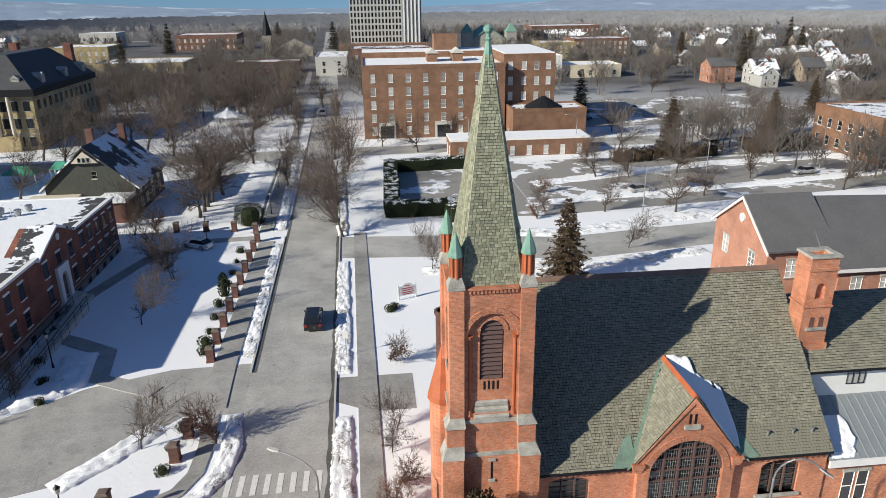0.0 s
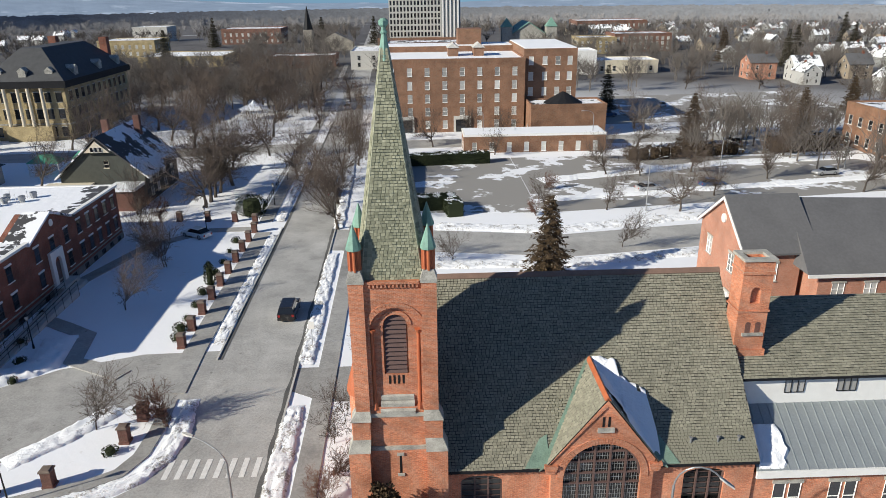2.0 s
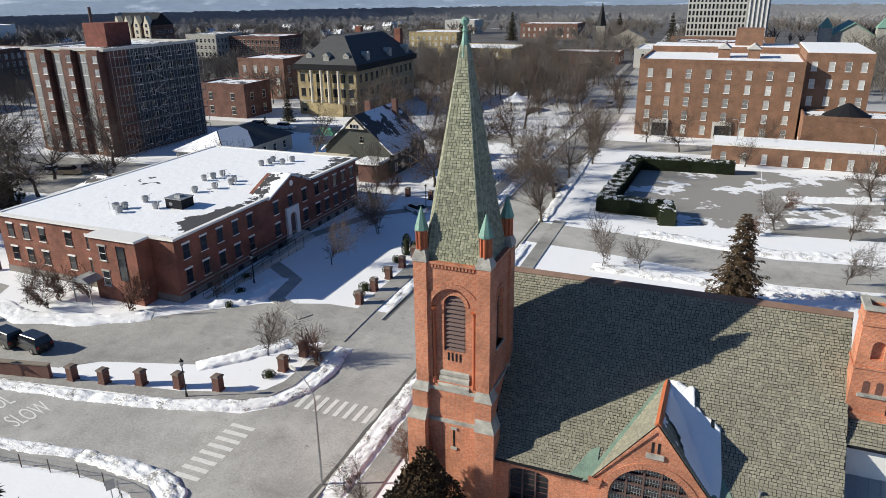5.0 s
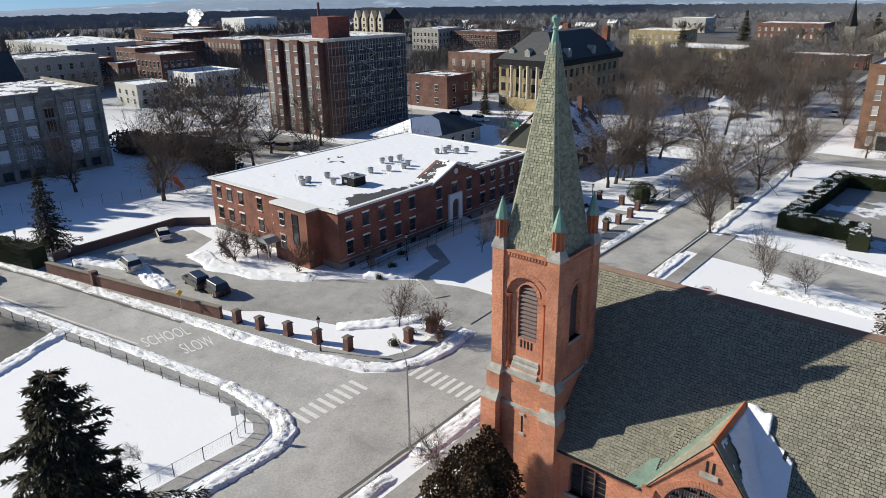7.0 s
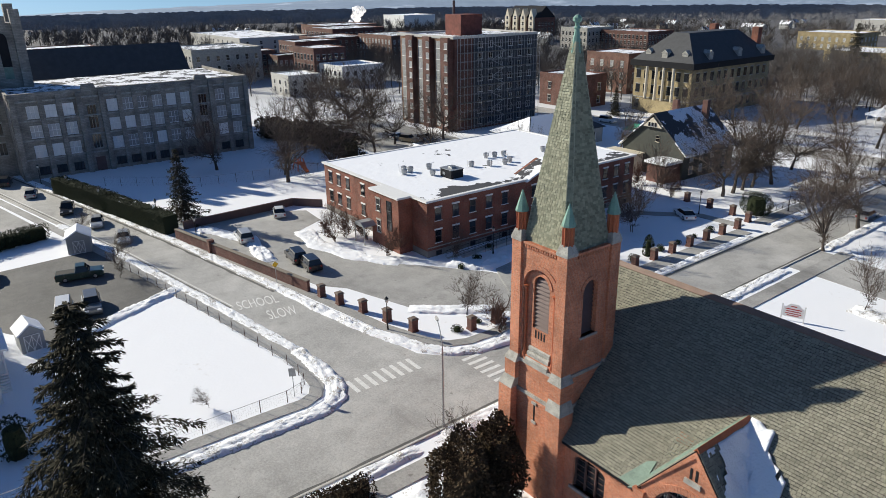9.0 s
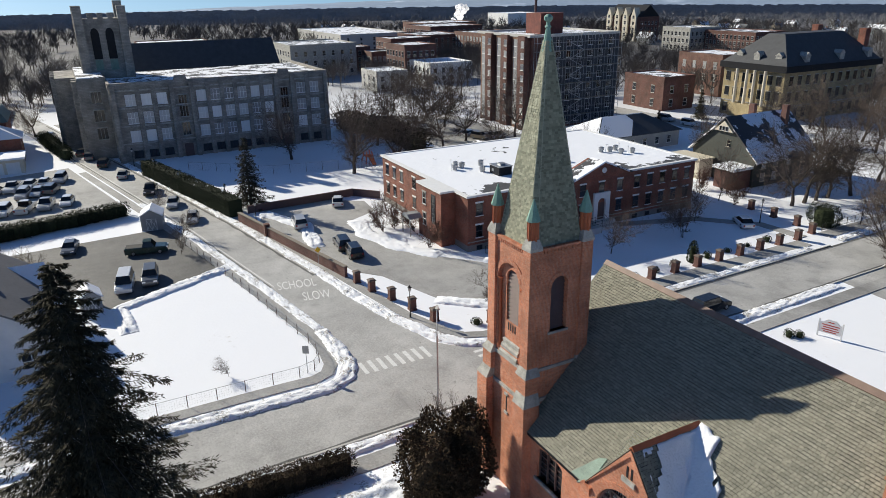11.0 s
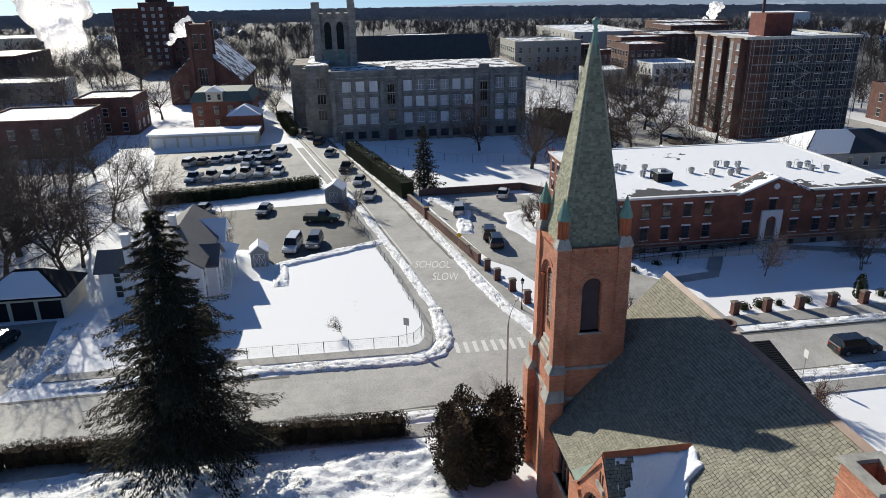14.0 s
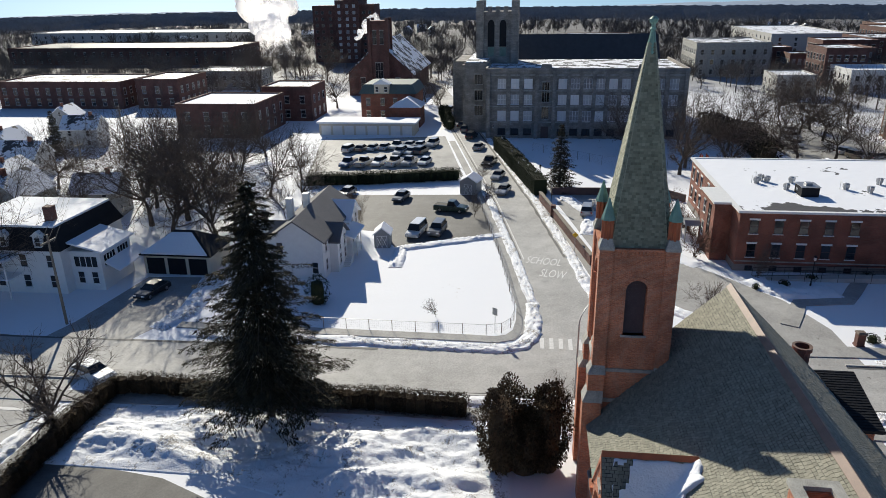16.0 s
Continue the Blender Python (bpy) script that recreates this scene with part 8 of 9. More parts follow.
def in_town(x, y):
    """Open streets and lots that stay free of woods."""
    if math.hypot(x, y) < (150 if x > 62 else 205):
        return True
    if 60 < x < 155 and 126 < y < 172 and noise.noise((x * 0.06, y * 0.06, 9)) < 0.1:
        return True
    if -430 < x < -180 and -330 < y < 240 and noise.noise((x * 0.03, y * 0.03, 3)) < -0.15:
        return True
    if abs(x - (-12 - 0.045 * (y - 190))) < 9 and y > 0:
        return True
    return -12 < x < 60 and 160 < y < 215 or 40 < x < 135 and 170 < y < 235 or -10 < x < 36 and 385 < y < 440


n = 0
while n < 14000:
    a, r = rnd.uniform(-48, 135), 150 + 1550 * rnd.random() ** 1.4
    x, y = -r * math.sin(radians(a)), r * math.cos(radians(a))
    n += 1
    if in_town(x, y) or any(abs(x - hx) < 8 and abs(y - hy) < 8 for hx, hy, _ in HOUSE_SPOTS):
        continue
    if noise.noise((x * 0.011, y * 0.011, 1)) < (-0.35 if x > 60 else -0.2):
        continue
    if any(a0 < x < a1 and b0 < y < b1 for a0, a1, b0, b1 in FOOT):
        continue
    h = rnd.uniform(7, 13.5)
    base = Vector((x, y, far_drop(r)))
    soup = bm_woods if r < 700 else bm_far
    soup.tube(base, base + Vector((0, 0, h * 0.45)), 0.22, 0.12, 3)
    for _ in range(52 if r < 420 else 20 if r < 700 else 13):
        f = rnd.uniform(0.25, 0.6)
        p = base + Vector((rnd.gauss(0, 0.1) * h, rnd.gauss(0, 0.1) * h, h * f))
        e = Vector((rnd.gauss(0, 0.24), rnd.gauss(0, 0.24), rnd.uniform(0.25, 0.5))) * h
        soup.spike(p, p + e, 0.08 if r < 420 else 0.2 if r < 700 else 0.3)
for soup, name, label in ((bm_woods, "bare_woods", "grey-brown bare trees between houses"), (bm_far, "far_woods", "grey-brown woods out to the hills, paled for haze")):
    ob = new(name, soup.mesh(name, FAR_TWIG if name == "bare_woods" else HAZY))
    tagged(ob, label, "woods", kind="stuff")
far = Soup()
for i in range(9000):
    a, r = rnd.uniform(-50, 140), rnd.uniform(1100, 4300)
    x, y = -r * math.sin(radians(a)), r * math.cos(radians(a))
    if noise.noise((x * 0.002, y * 0.002, 6)) < -0.3:
        continue
    base, h, w = Vector((x, y, far_drop(r) - 1)), rnd.uniform(9, 17), rnd.uniform(12, 30)
    side = Vector((math.cos(radians(a)), math.sin(radians(a)), 0))
    k = len(far.v)
    far.v += [base - side * w, base + side * w, base + side * w * 0.7 + Vector((0, 0, h * rnd.uniform(0.6, 1))), base + Vector((0, 0, h * rnd.uniform(0.8, 1.1))), base - side * w * 0.7 + Vector((0, 0, h * rnd.uniform(0.6, 1))), base + Vector((-y, x, 0)).normalized().cross(Vector((0, 0, 1))) * 8]
    far.f += [(k, k + 1, k + 2, k + 3, k + 4), (k + 2, k + 3, k + 5), (k + 3, k + 4, k + 5), (k + 1, k + 2, k + 5), (k, k + 4, k + 5)]
# pale blue-grey base colour stands in for haze over these woods
FARWOOD_HAZE = plain("distant woods", (0.21, 0.22, 0.24), 1.0, vary=0.3, scale=0.02)
tagged(new("horizon_woods", far.mesh("horizon_woods", FARWOOD_HAZE)), "belts of distant woods, tinted blue-grey for haze", "woods", kind="stuff")


# ---- cars ----
TYRE, RIM, CAR_GLASS = plain("tyre rubber", (0.02, 0.02, 0.02), 0.8), plain("alloy rim", (0.45, 0.45, 0.46), 0.35, 0.8), Mat("car glass", 0.05).colour((0.015, 0.017, 0.02)).m
LAMP_RED, LAMP_CLEAR = plain("tail lamp", (0.35, 0.02, 0.02), 0.3), plain("headlamp", (0.65, 0.66, 0.68), 0.2)
PAINTS = {"black": (0.012, 0.012, 0.014), "silver": (0.42, 0.43, 0.44), "white": (0.75, 0.75, 0.74), "grey": (0.12, 0.125, 0.13), "blue": (0.03, 0.09, 0.22), "red": (0.28, 0.03, 0.02), "dark green": (0.02, 0.05, 0.04), "tan": (0.30, 0.25, 0.18)}
paint_mats = {}
car_cache = {}


def paint(c):
    if c not in paint_mats:
        m = Mat(c + " car paint", 0.28, 0.2)
        m.b.inputs["Coat Weight"].default_value = 0.6
        m.colour(m.mix(m.ramp(m.noise(2.5, 6), (0.55, grey(0)), (0.8, grey(0.35))), PAINTS[c], (0.35, 0.34, 0.32)))
        paint_mats[c] = m.m
    return paint_mats[c]


def car(kind, colour, at, label):
    """A parked car, nose along its +x."""
    key = (kind, colour, label)
    if key in car_cache:
        return copy_thing(car_cache[key], at)
    t = thing("car" if kind != "pickup" else "pickup_truck", label, "car" if kind != "pickup" else "truck", at)
    L, W, H, belt, hood = {"sedan": (4.7, 1.8, 1.45, 0.9, 0.88), "suv": (4.7, 1.9, 1.75, 1.08, 1.05), "van": (4.9, 1.95, 1.95, 1.1, 1.0), "pickup": (5.6, 1.95, 1.85, 1.1, 1.1)}[kind]
    bm = bmesh.new()
    prof = [(-L / 2, 0.35), (-L / 2 + 0.03, belt - 0.12), (-L / 2 + 0.12, belt), (L * 0.2, belt), (L / 2 - 0.35, hood - 0.1), (L / 2 - 0.04, hood - 0.25), (L / 2, 0.55), (L / 2 - 0.05, 0.3), (-L / 2 + 0.05, 0.25)]
    for w0, w1, sh in ((-W / 2, -W / 2 + 0.12, 0.06), ):
        rings = []
        for y, k in ((-W / 2, 0.06), (-W / 2 + 0.1, 0.0), (W / 2 - 0.1, 0.0), (W / 2, 0.06)):
            rings.append([(x * (1 - 0.02 * (k > 0)), y, z - (k if z > 0.6 else 0)) for x, z in prof])
        solid(bm, rings)
    body = part("body", bm, paint(colour), t)
    a, b = {"sedan": (-0.42, 0.22), "suv": (-0.49, 0.2), "van": (-0.49, 0.3), "pickup": (-0.08, 0.22)}[kind]
    c, d = {"sedan": (-0.26, 0.06), "suv": (-0.44, 0.08), "van": (-0.47, 0.16), "pickup": (-0.05, 0.12)}[kind]
    bm = bmesh.new()
    solid(bm, [[(L * x, s * (W / 2 - g), z) for x, s in ((a if lo else c, -1), (b if lo else d, -1), (b if lo else d, 1), (a if lo else c, 1))] for lo, g, z in ((1, 0.06, belt - 0.02), (0, 0.24, H - 0.06))])
    part("glasshouse", bm, CAR_GLASS, t)
    bm = bmesh.new()
    solid(bm, [[(L * x, s * (W / 2 - g), z) for x, s in ((c - 0.01, -1), (d + 0.01, -1), (d + 0.01, 1), (c - 0.01, 1))] for g, z in ((0.22, H - 0.07), (0.28, H))])
    part("roof", bm, paint(colour), t)
    if kind == "pickup":
        bm = bmesh.new()
        box(bm, -L / 2 + 0.15, -0.5, -W / 2 + 0.2, W / 2 - 0.2, belt - 0.3, belt + 0.012)
        part("bed", bm, TYRE, t)
    for x in (-L * 0.3, L * 0.31):
        for s in (-1, 1):
            y = s * (W / 2 - 0.12)
            bm = bmesh.new()
            rod(bm, (x, y - 0.12, 0.34), (x, y + 0.13, 0.34), 0.34, 14)
            w = part("wheel", bm, TYRE, t)
            bm = bmesh.new()
            rod(bm, (x, y + s * 0.1, 0.34), (x, y + s * 0.145, 0.34), 0.21, 10)
            part("rim", bm, RIM, w)
    for s in (-1, 1):
        bm = bmesh.new()
        box(bm, L / 2 - 0.16, L / 2 - 0.005, s * (W / 2 - 0.3) - 0.22, s * (W / 2 - 0.3) + 0.2, hood - 0.36, hood - 0.2)
        part("headlight", bm, LAMP_CLEAR, t)
        bm = bmesh.new()
        box(bm, -L / 2 - 0.01, -L / 2 + 0.1, s * (W / 2 - 0.2) - 0.12, s * (W / 2 - 0.2) + 0.12, belt - 0.4, belt - 0.15)
        part("tail_light", bm, LAMP_RED, t)
        bm = bmesh.new()
        box(bm, L * 0.16, L * 0.19, s * (W / 2 + 0.02) - 0.06, s * (W / 2 + 0.02) + 0.06, belt, belt + 0.14)
        part("mirror", bm, paint(colour), t)
    car_cache[key] = t
    return t


car("suv", "black", pose(-7.0, 70.0, 0.02, 0, 0, 91), "black suv driving on the salt-greyed street")
car("suv", "black", pose(-46.6, 41.4, 0.02, 0, 0, 172), "black suv parked on the asphalt lot")
car("suv", "black", pose(-43.0, 41.6, 0.02, 0, 0, 174), "black suv parked on the asphalt lot")
car("suv", "silver", pose(-58.6, 38.9, 0.02, 0, 0, 172), "silver suv parked beside snow")
car("sedan", "white", pose(-66.5, 48.0, 0.02, 0, 0, 160), "white car parked on the asphalt lot")
car("sedan", "white", pose(-25.2, 97.0, 0.02, 0, 0, 150), "white car parked beside the park lawn")
car("sedan", "white", pose(-3.2, -10.9, 0.03, 0, 0, 68), "white sedan with snow on its roof by the hedge")
car("sedan", "black", pose(-22.0, -15.2, 0.02, 0, 0, -12), "black sedan on the cleared driveway")
car("van", "white", pose(-46.2, 13.2, 0.02, 0, 0, -10), "white van parked behind the white house")
car("suv", "grey", pose(-47.0, 16.2, 0.02, 0, 0, -8), "grey suv parked behind the white house")
car("pickup", "dark green", pose(-58.0, 17.0, 0.02, 0, 0, 78), "dark green pickup parked beside snow")
car("sedan", "grey", pose(-64, 7.6, 0.02, 0, 0, -10), "grey car parked by the hedge")
car("sedan", "grey", pose(-66, -2.5, 0.02, 0, 0, -10), "grey car parked by the hedge")
car("sedan", "silver", pose(-7.4, 118, 0.02, 0, 0, 92), "silver car on the street beside the hedge")
for i, (x, y, k, c) in enumerate(((-69.5, 24.4, "sedan", "silver"), (-79.6, 22.9, "sedan", "silver"), (-90.3, 20.6, "pickup", "black"), (-105, 17.3, "sedan", "silver"), (-117, 14.6, "suv", "black"), (-125.5, 12.5, "suv", "grey"), (-131.5, 11.0, "sedan", "black"), (-155, 5.0, "suv", "black"))):
    car(k, c, pose(x, y + 0.6, 0.03, 0, 0, -12.5 if i < 3 else 167.5), c + " vehicle queued along the school street")
rnd = random.Random(9)
cols = ["white", "silver", "silver", "silver", "white", "red", "silver", "white", "grey", "white", "tan", "blue"]
for row, (xa, ya, xb, yb, n) in enumerate(((-101.0, -11.0, -107.5, 7.0, 8), (-87.5, -7.8, -90.0, 7.8, 6), (-98.5, 1.0, -100.0, 5.5, 3))):
    for i in range(n):
        f = i / (n - 1)
        c = rnd.choice(cols)
        car(rnd.choice(("sedan", "suv", "suv", "pickup")), c, pose(xa + (xb - xa) * f, ya + (yb - ya) * f, 0.02, 0, 0, rnd.choice((-13, 167)) + rnd.uniform(-3, 3)), c + " car parked in the school car park")
for x, y, a in ((48, 116, 10), (60, 118, 10), (84, 124, 190), (78, 152, 100), (88, 154, 100), (94, 155, 100), (100, 157, 100), (108, 158, 100), (116, 160, 100), (80, 205, 80), (60, 190, 0), (112, 140, 20), (124, 128, 10), (-120, 90, 20), (-112, 88, 20), (-128, 92, 20), (-105, 96, 110), (-99, 100, 110), (-13.5, 212, 92), (-16, 262, 92), (-19.6, 330, 92), (-86, 150, 5), (-94, 150, 5), (-100, 96, 20)):
    c = rnd.choice(cols)
    car(rnd.choice(("sedan", "suv")), c, pose(x, y, 0.05, 0, 0, a), c + " car parked among bare trees")


# ---- pillars, walls, fences, lamps and signs ----
CAP_STONE = plain("brown weathered capstone", (0.15, 0.115, 0.095), 0.85, vary=0.4, scale=3)


def pillar(at, label, s=0.36, h=1.4):
    t = thing("brick_pillar", label, "pillar", at, "brick pillars round the lawn")
    bm = bmesh.new()
    box(bm, -s, s, -s, s, -0.2, h), box(bm, -s - 0.06, s + 0.06, -s - 0.06, s + 0.06, -0.2, 0.2)
    part("shaft", bm, BRICK_DK, t)
    bm = bmesh.new()
    solid(bm, [[(k * x, k * y, z) for x, y in ((-1, -1), (1, -1), (1, 1), (-1, 1))] for k, z in ((s + 0.08, h), (s + 0.08, h + 0.1), (s - 0.06, h + 0.2))])
    part("cap", bm, CAP_STONE, t, "weathered brown stone cap")
    return t


first = pillar(pose(-16.6, 62.8, 0), "dark red brick pillar with a stone cap")
for x, y in [(-16.75 - 0.03 * i, 66.7 + 3.95 * i) for i in range(9)] + [(-15.9, 50.2), (-16.2, 47.1), (-19.7, 42.0), (-23.4, 41.1), (-27.0, 40.2), (-30.4, 39.1), (-33.7, 38.5), (-17.8, 102.5), (-21.2, 103.8), (-25.5, 104.2), (-30, 104.6)]:
    copy_thing(first, pose(x, y, 0))
t = thing("brick_wall", "long low brown brick wall with stone coping along the street", "wall")
bm = bmesh.new()
for a, b in (((-65.5, 31.4), (-57, 33.3)), ((-56, 33.5), (-35.8, 37.9))):
    strip(bm, [a, b], 0.2, 0.2, -0.2, 1.45)
part("wall", bm, BRICK_DK, t)
bm = bmesh.new()
for a, b in (((-65.5, 31.4), (-57, 33.3)), ((-56, 33.5), (-35.8, 37.9))):
    strip(bm, [a, b], 0.28, 0.28, 1.45, 1.56)
part("coping", bm, WOOD, t)
bm = bmesh.new()
box(bm, -56.9, -56.1, 33.0, 33.8, -0.2, 1.9)
part("gate_pier", bm, BRICK_DK, t)
t = thing("board_fence", "dark low wall along the snowy school lawn", "fence")
bm = bmesh.new()
strip(bm, [(-69, 33.5), (-70, 52), (-66, 55.5)], 0.12, 0.12, -0.2, 1.3)
part("panel", bm, WOOD_BR, t)


def wire_fence(label, pts, h=1.2, step=2.4):
    t = thing("wire_fence", label, "fence")
    pts = dense(pts, step)
    bm = bmesh.new()
    rod(bm, (0, 0, 0), (0, 0, h), 0.04, 5)
    post = mesh_of("post", bm, WOOD_BR)
    for x, y in pts:
        place("post", post, t, Matrix.Translation((x, y, 0)))
    bm = bmesh.new()
    for (xa, ya), (xb, yb) in zip(pts, pts[1:]):
        rod(bm, (xa, ya, h - 0.04), (xb, yb, h - 0.04), 0.022, 4)
        for k in range(1, 5):
            rod(bm, (xa, ya, h * k / 5), (xb, yb, h * k / 5), 0.004, 3)
        for k in range(12):
            f = k / 12
            x, y = xa + (xb - xa) * f, ya + (yb - ya) * f
            rod(bm, (x, y, 0.05), (x, y, h - 0.05), 0.004, 3)
    part("mesh", bm, STEEL, t)


wire_fence("grey wire mesh fence round the snowy corner plot", [(-15.4, -2), (-15.4, 25.6), (-15.9, 27.2), (-17.2, 28.1), (-19.0, 28.4), (-21.5, 28.4)] + along(STREET_B[2:4], -5.6))
wire_fence("grey wire fence along the snowy school yard", [(-104, 30), (-92, 44), (-88, 66)], 1.8, 3.0)
bm = bmesh.new()
t = thing("iron_fence", "black iron railing along the park pavement", "fence")
pts = dense([(-17.6, 104.5), (-18.4, 125), (-19, 148)], 2.0)
b2 = bmesh.new()
rod(b2, (0, 0, 0), (0, 0, 1.2), 0.04, 4)
post = mesh_of("post", b2, IRON)
for x, y in pts:
    place("post", post, t, Matrix.Translation((x, y, 0)))
for (xa, ya), (xb, yb) in zip(pts, pts[1:]):
    for z in (0.2, 1.05):
        rod(bm, (xa, ya, z), (xb, yb, z), 0.025, 4)
    for k in range(8):
        f = k / 8
        rod(bm, (xa + (xb - xa) * f, ya + (yb - ya) * f, 0.05), (xa + (xb - xa) * f, ya + (yb - ya) * f, 1.15), 0.012, 3)
part("railing", bm, IRON, t)


def arm_lamp(at, label, h=8.6, reach=2.6, sweep=0.5, lift=1.2):
    """A cobra-head street lamp, its arm along +x."""
    t = thing("street_lamp", label, "street lamp", at, "street lamps")
    bm = bmesh.new()
    rod(bm, (0, 0, -0.1), (0, 0, h - 1.2), 0.10, 8, 0.07)
    part("pole", bm, STEEL, t)
    bm = bmesh.new()
    last = Vector((0, 0, h - 1.25))
    for i in range(1, 9):
        q = i / 8 * math.pi * sweep
        p = Vector((reach * (1 - math.cos(q)) / (1 - math.cos(math.pi * sweep)), 0, h - 1.25 + lift * math.sin(q)))
        rod(bm, last, p, 0.045, 6)
        last = p
    part("arm", bm, STEEL, t)
    bm = bmesh.new()
    end = last.z
    solid(bm, [[(x, y * w, end - (x - reach) * (0.0 if sweep < 0.6 else 0.7) + z) for y, z in ((-1, -0.02), (1, -0.02), (0.8, 0.08), (-0.8, 0.08))] for x, w in ((reach - 0.1, 0.09), (reach + 0.25, 0.16), (reach + 0.7, 0.1))])
    part("lamp_head", bm, CONCRETE, t)
    return t


a = arm_lamp(pose(-4.0, 34.2, 0, 0, 0, 152), "tall grey street lamp with a curved arm over the junction")
b = arm_lamp(pose(21.0, 29.0, 0, 0, 0, -14), "pale street lamp with curved arm before the church", 10.2, 2.3, 0.8, 1.4)
for x, y, r in ((43.8, 104.2, 20), (46, 150, 200), (-12, 170, 0), (62, 120, 100), (90, 128, 100), (70, 148, 10), (22, 152, 250)):
    copy_thing(a, pose(x, y, 0, 0, 0, r))


def post_lamp(at, label):
    t = thing("post_lamp", label, "street lamp", at, "lantern lamps")
    bm = bmesh.new()
    rod(bm, (0, 0, -0.1), (0, 0, 3.2), 0.07, 8, 0.045), cyl(bm, 0, 0, -0.1, 0.5, 0.13, 0.09)
    part("post", bm, IRON, t)
    bm = bmesh.new()
    solid(bm, [ring(0, 0, 3.2, 0.10), ring(0, 0, 3.35, 0.17), ring(0, 0, 3.65, 0.2)])
    part("globe", bm, CONCRETE, t)
    bm = bmesh.new()
    solid(bm, [ring(0, 0, 3.65, 0.24), ring(0, 0, 3.85, 0.08), ring(0, 0, 3.95, 0.02)])
    part("cap", bm, IRON, t)
    return t


p = post_lamp(pose(-21.6, 40.0, 0), "black lantern post lamp beside the pillars")
for x, y in ((-31.8, 63.5), (-24.5, 99.8), (-16.6, 112), (-17.2, 128), (-17.8, 143), (-75, 24.6 + 6.8), (-88, 25.9), (-101, 23.3), (-113, 20.6), (-62, 33.2)):
    copy_thing(p, pose(x, y, 0))


def road_sign(at, label, mat, shape="diamond"):
    t = thing("road_sign", label, "sign", at)
    bm = bmesh.new()
    rod(bm, (0, 0, -0.1), (0, 0, 2.9), 0.035, 6)
    part("post", bm, STEEL, t)
    bm = bmesh.new()
    if shape == "diamond":
        solid(bm, [[(0, y, 2.1), (0.42, y, 2.5), (0, y, 2.92), (-0.42, y, 2.5)] for y in (-0.06, -0.04)])
    else:
        box(bm, -0.3, 0.3, -0.06, -0.04, 2.1, 2.9)
    part("plate", bm, mat, t)


YELLOW = plain("yellow sign", (0.75, 0.45, 0.02), 0.5)
road_sign(pose(-40.8, 36.0, 0, 0, 0, 90), "yellow diamond road sign on a steel post", YELLOW)
road_sign(pose(-3.3, 62.0, 0, 0, 0, 0), "small white road sign on a steel post", WHITE, "box")
road_sign(pose(-15.9, 26.5, 0, 0, 0, 60), "grey sign on a post inside the fence", STEEL, "box")

# church notice board
t = thing("notice_board", "white church notice board with red lettering bars", "sign", pose(3.6, 75.2, 0, 0, 0, 20))
bm = bmesh.new()
for x in (-1.1, 1.1):
    box(bm, x - 0.07, x + 0.07, -0.07, 0.07, -0.1, 1.9)
part("post", bm, WHITE, t)
bm = bmesh.new()
box(bm, -1.0, 1.0, -0.06, 0.06, 0.5, 1.6)
solid(bm, [[(-0.8, y, 1.6), (0.8, y, 1.6), (0.4, y, 2.0), (-0.4, y, 2.0)] for y in (-0.06, 0.06)])
board = part("panel", bm, WHITE, t)
bm = bmesh.new()
for z, w in ((1.72, 0.3), (1.4, 0.8), (1.15, 0.7), (0.9, 0.8), (0.68, 0.6)):
    box(bm, -w, w, -0.075, -0.06, z - 0.05, z + 0.05)
part("lettering", bm, plain("red lettering", (0.4, 0.03, 0.02)), board)

# play set and tarpaulin-orange slide on the school lawn
t = thing("play_set", "orange plastic climbing frame on the snowy lawn", "play set", pose(-92, 64, 0))
bm = bmesh.new()
for x in (-1.2, 1.2):
    for y in (-1, 1):
        rod(bm, (x, y, 0), (x * 0.5, y * 0.5, 2.4), 0.12)
box(bm, -0.8, 0.8, -0.7, 0.7, 1.3, 1.5)
solid(bm, [[(x, -0.4, z), (x, 0.4, z), (x, 0.4, z + 0.2), (x, -0.4, z + 0.2)] for x, z in ((0.7, 1.4), (3.4, 0.1))])
part("frame", bm, ORANGE, t)

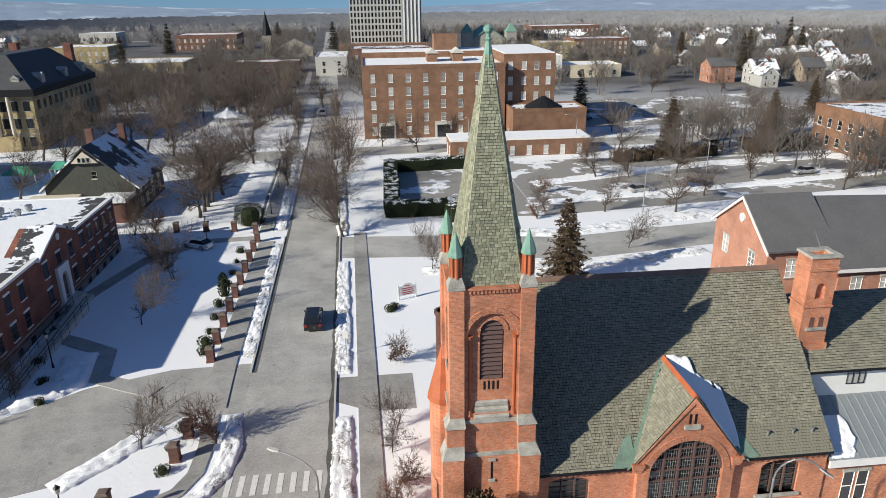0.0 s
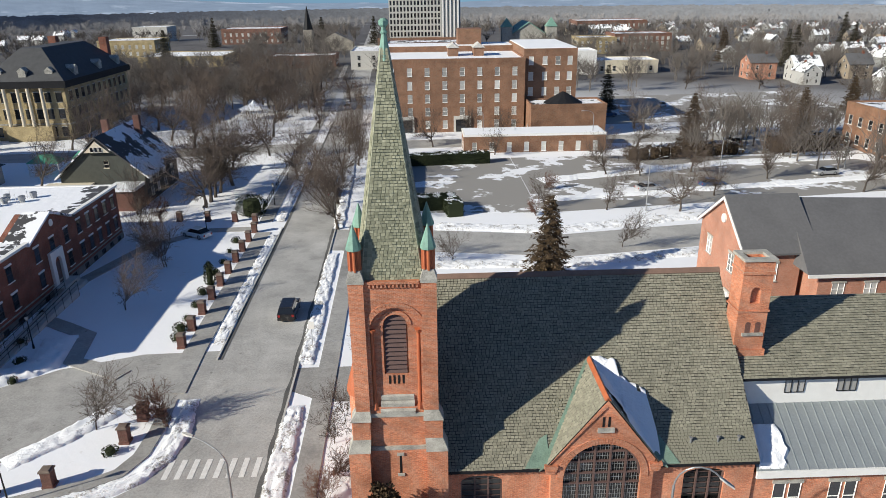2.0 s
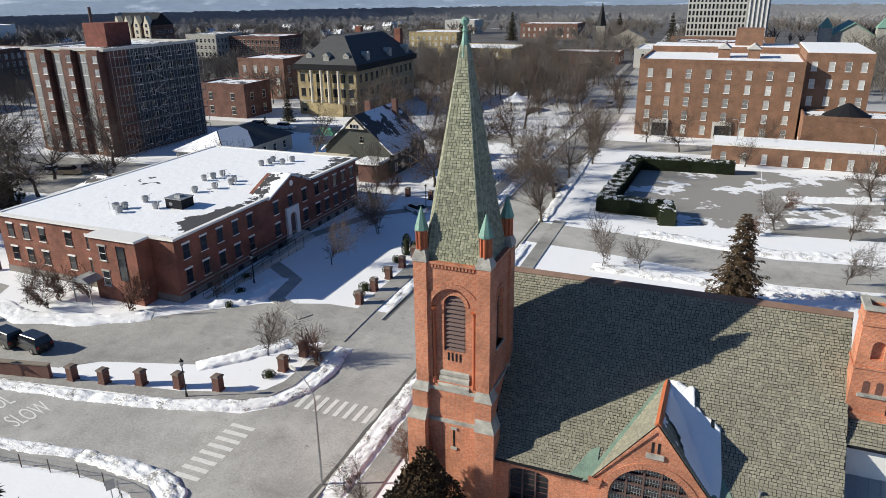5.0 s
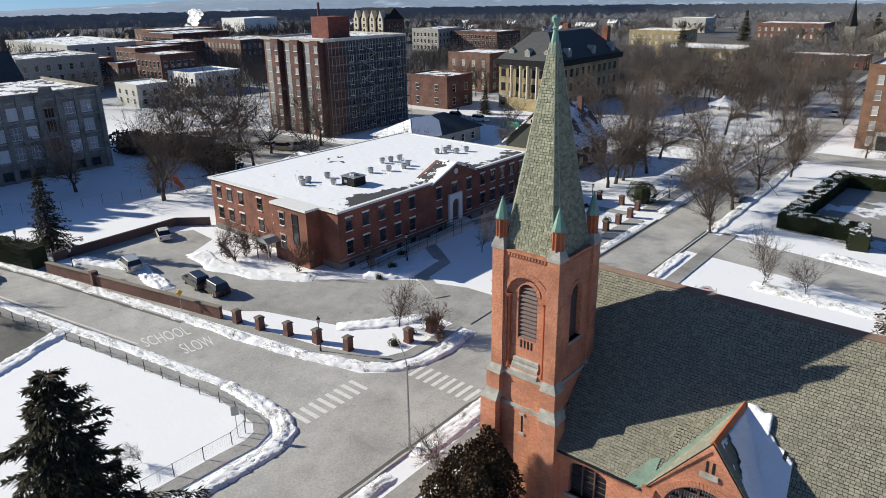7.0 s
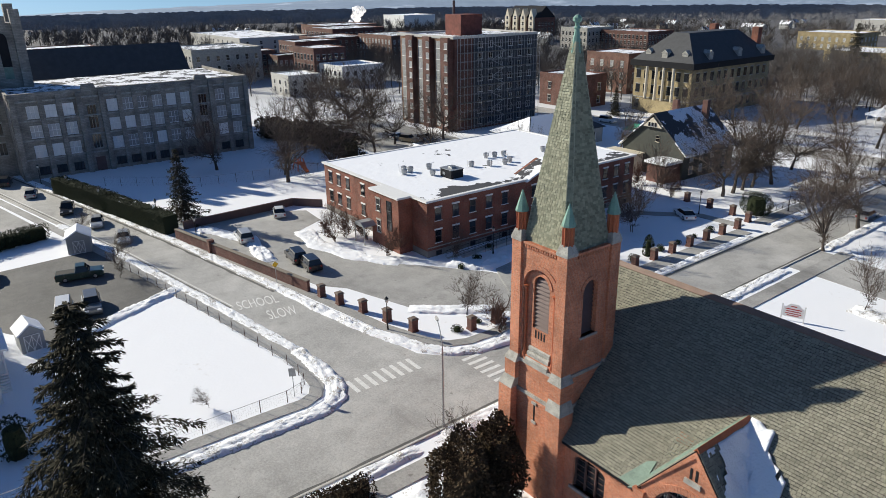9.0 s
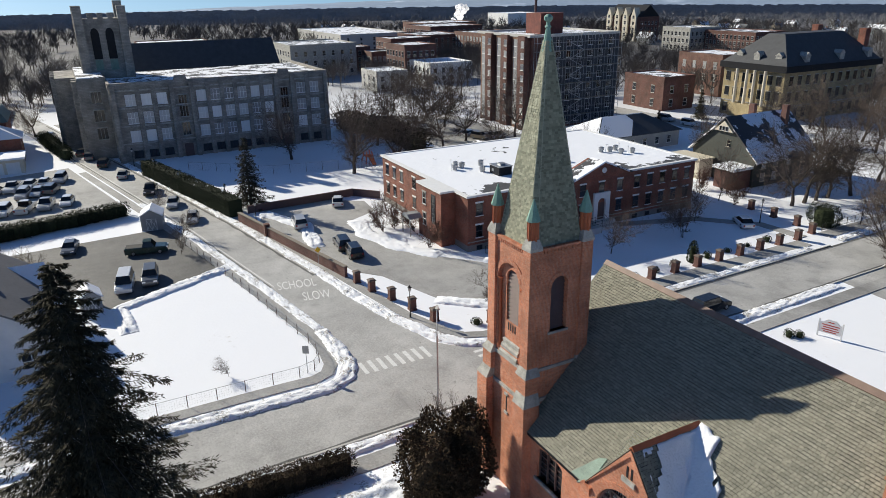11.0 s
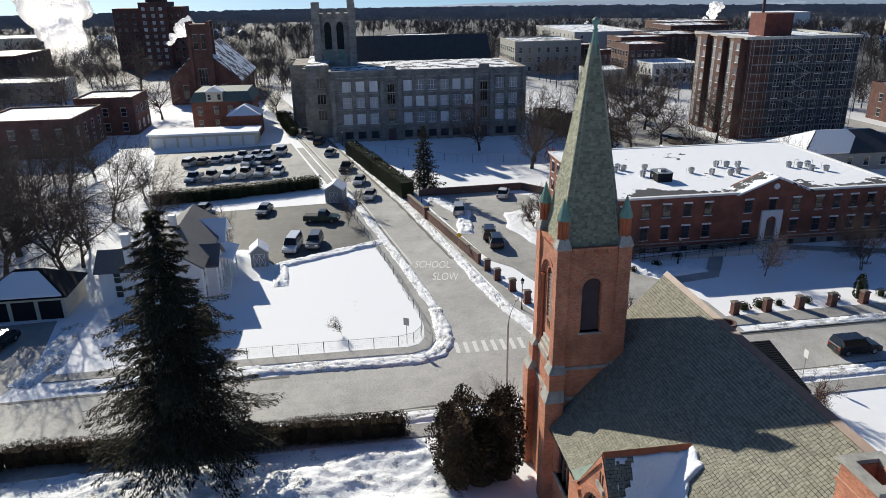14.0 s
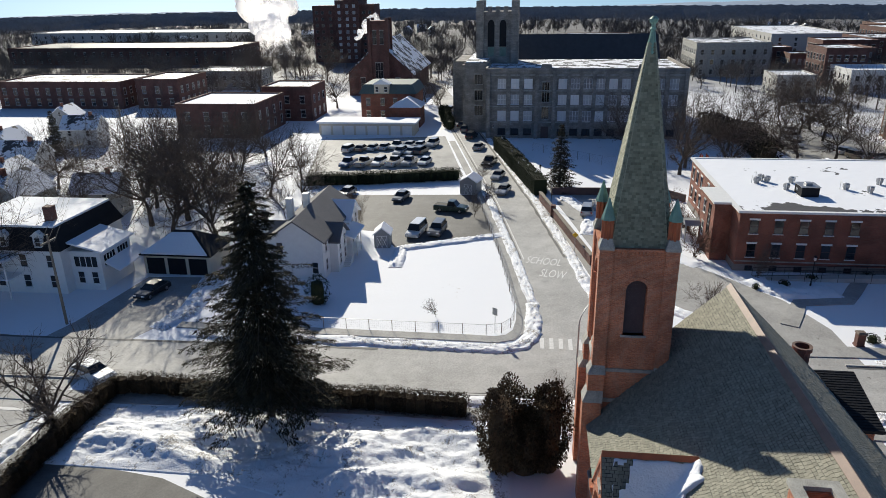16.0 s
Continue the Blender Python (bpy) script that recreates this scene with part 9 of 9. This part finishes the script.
# utility poles and wires near the mansard house
for x, y in ((-13.4, -20.6), (-60, -48), (-96, -62)):
    t = thing("utility_pole", "grey wooden utility pole with crossarm and wires", "utility pole", pose(x, y, 0), "utility poles")
    bm = bmesh.new()
    rod(bm, (0, 0, -0.2), (0, 0, 10.5), 0.16, 8, 0.11)
    part("pole", bm, WOOD, t)
    bm = bmesh.new()
    box(bm, -1.2, 1.2, -0.07, 0.07, 9.6, 9.78)
    part("crossarm", bm, WOOD, t)
t = thing("power_line", "thin black overhead wires between poles", "wires")
bm = bmesh.new()
for k in (-1.0, 0.0, 1.0):
    for (xa, ya), (xb, yb) in (((-13.4, -20.6), (-60, -48)), ((-60, -48), (-96, -62)), ((-13.4, -20.6), (10, -60))):
        last = Vector((xa + k * 0.5, ya + k, 9.85))
        for i in range(1, 9):
            f = i / 8
            q = Vector((xa + (xb - xa) * f + k * 0.5, ya + (yb - ya) * f + k, 9.85 - 1.2 * 4 * f * (1 - f) * 0.7))
            rod(bm, last, q, 0.02, 3)
            last = q
part("wire", bm, IRON, t)

# steam over the chimneys of the river mills
def plume(at, r, n, seed, drift, label):
    rnd = random.Random(seed)
    bm = bmesh.new()
    for i in range(n):
        f = i / n
        c = Vector((drift[0] * f + rnd.gauss(0, r * 0.35 * (0.3 + f)), drift[1] * f + rnd.gauss(0, r * 0.35 * (0.3 + f)), drift[2] * f + rnd.gauss(0, r * 0.2)))
        b2 = bmesh.ops.create_icosphere(bm, subdivisions=3, radius=r * (0.35 + 0.8 * f) * rnd.uniform(0.6, 1.1), matrix=Matrix.Translation(c))
        for v in b2["verts"]:
            d = v.co - c
            v.co += d * 0.7 * noise.noise(v.co * (1.6 / r) + Vector((seed, 0, 0)))
    ob = single("steam_plume", bm, STEAM, label, "steam", "stuff", pose(*at))
    ob.visible_shadow = False
    for f in ob.data.polygons:
        f.use_smooth = True


plume((-335, -112, 0), 17, 130, 1, (-70, -40, 90), "thick white steam cloud rising over the mills")
plume((-262, -48, 14), 2.2, 12, 2, (4, 9, 8), "small white steam puff beside the high-rise")
plume((-520, 318, 4), 4.0, 14, 3, (-5, 18, 14), "white steam over the far works")
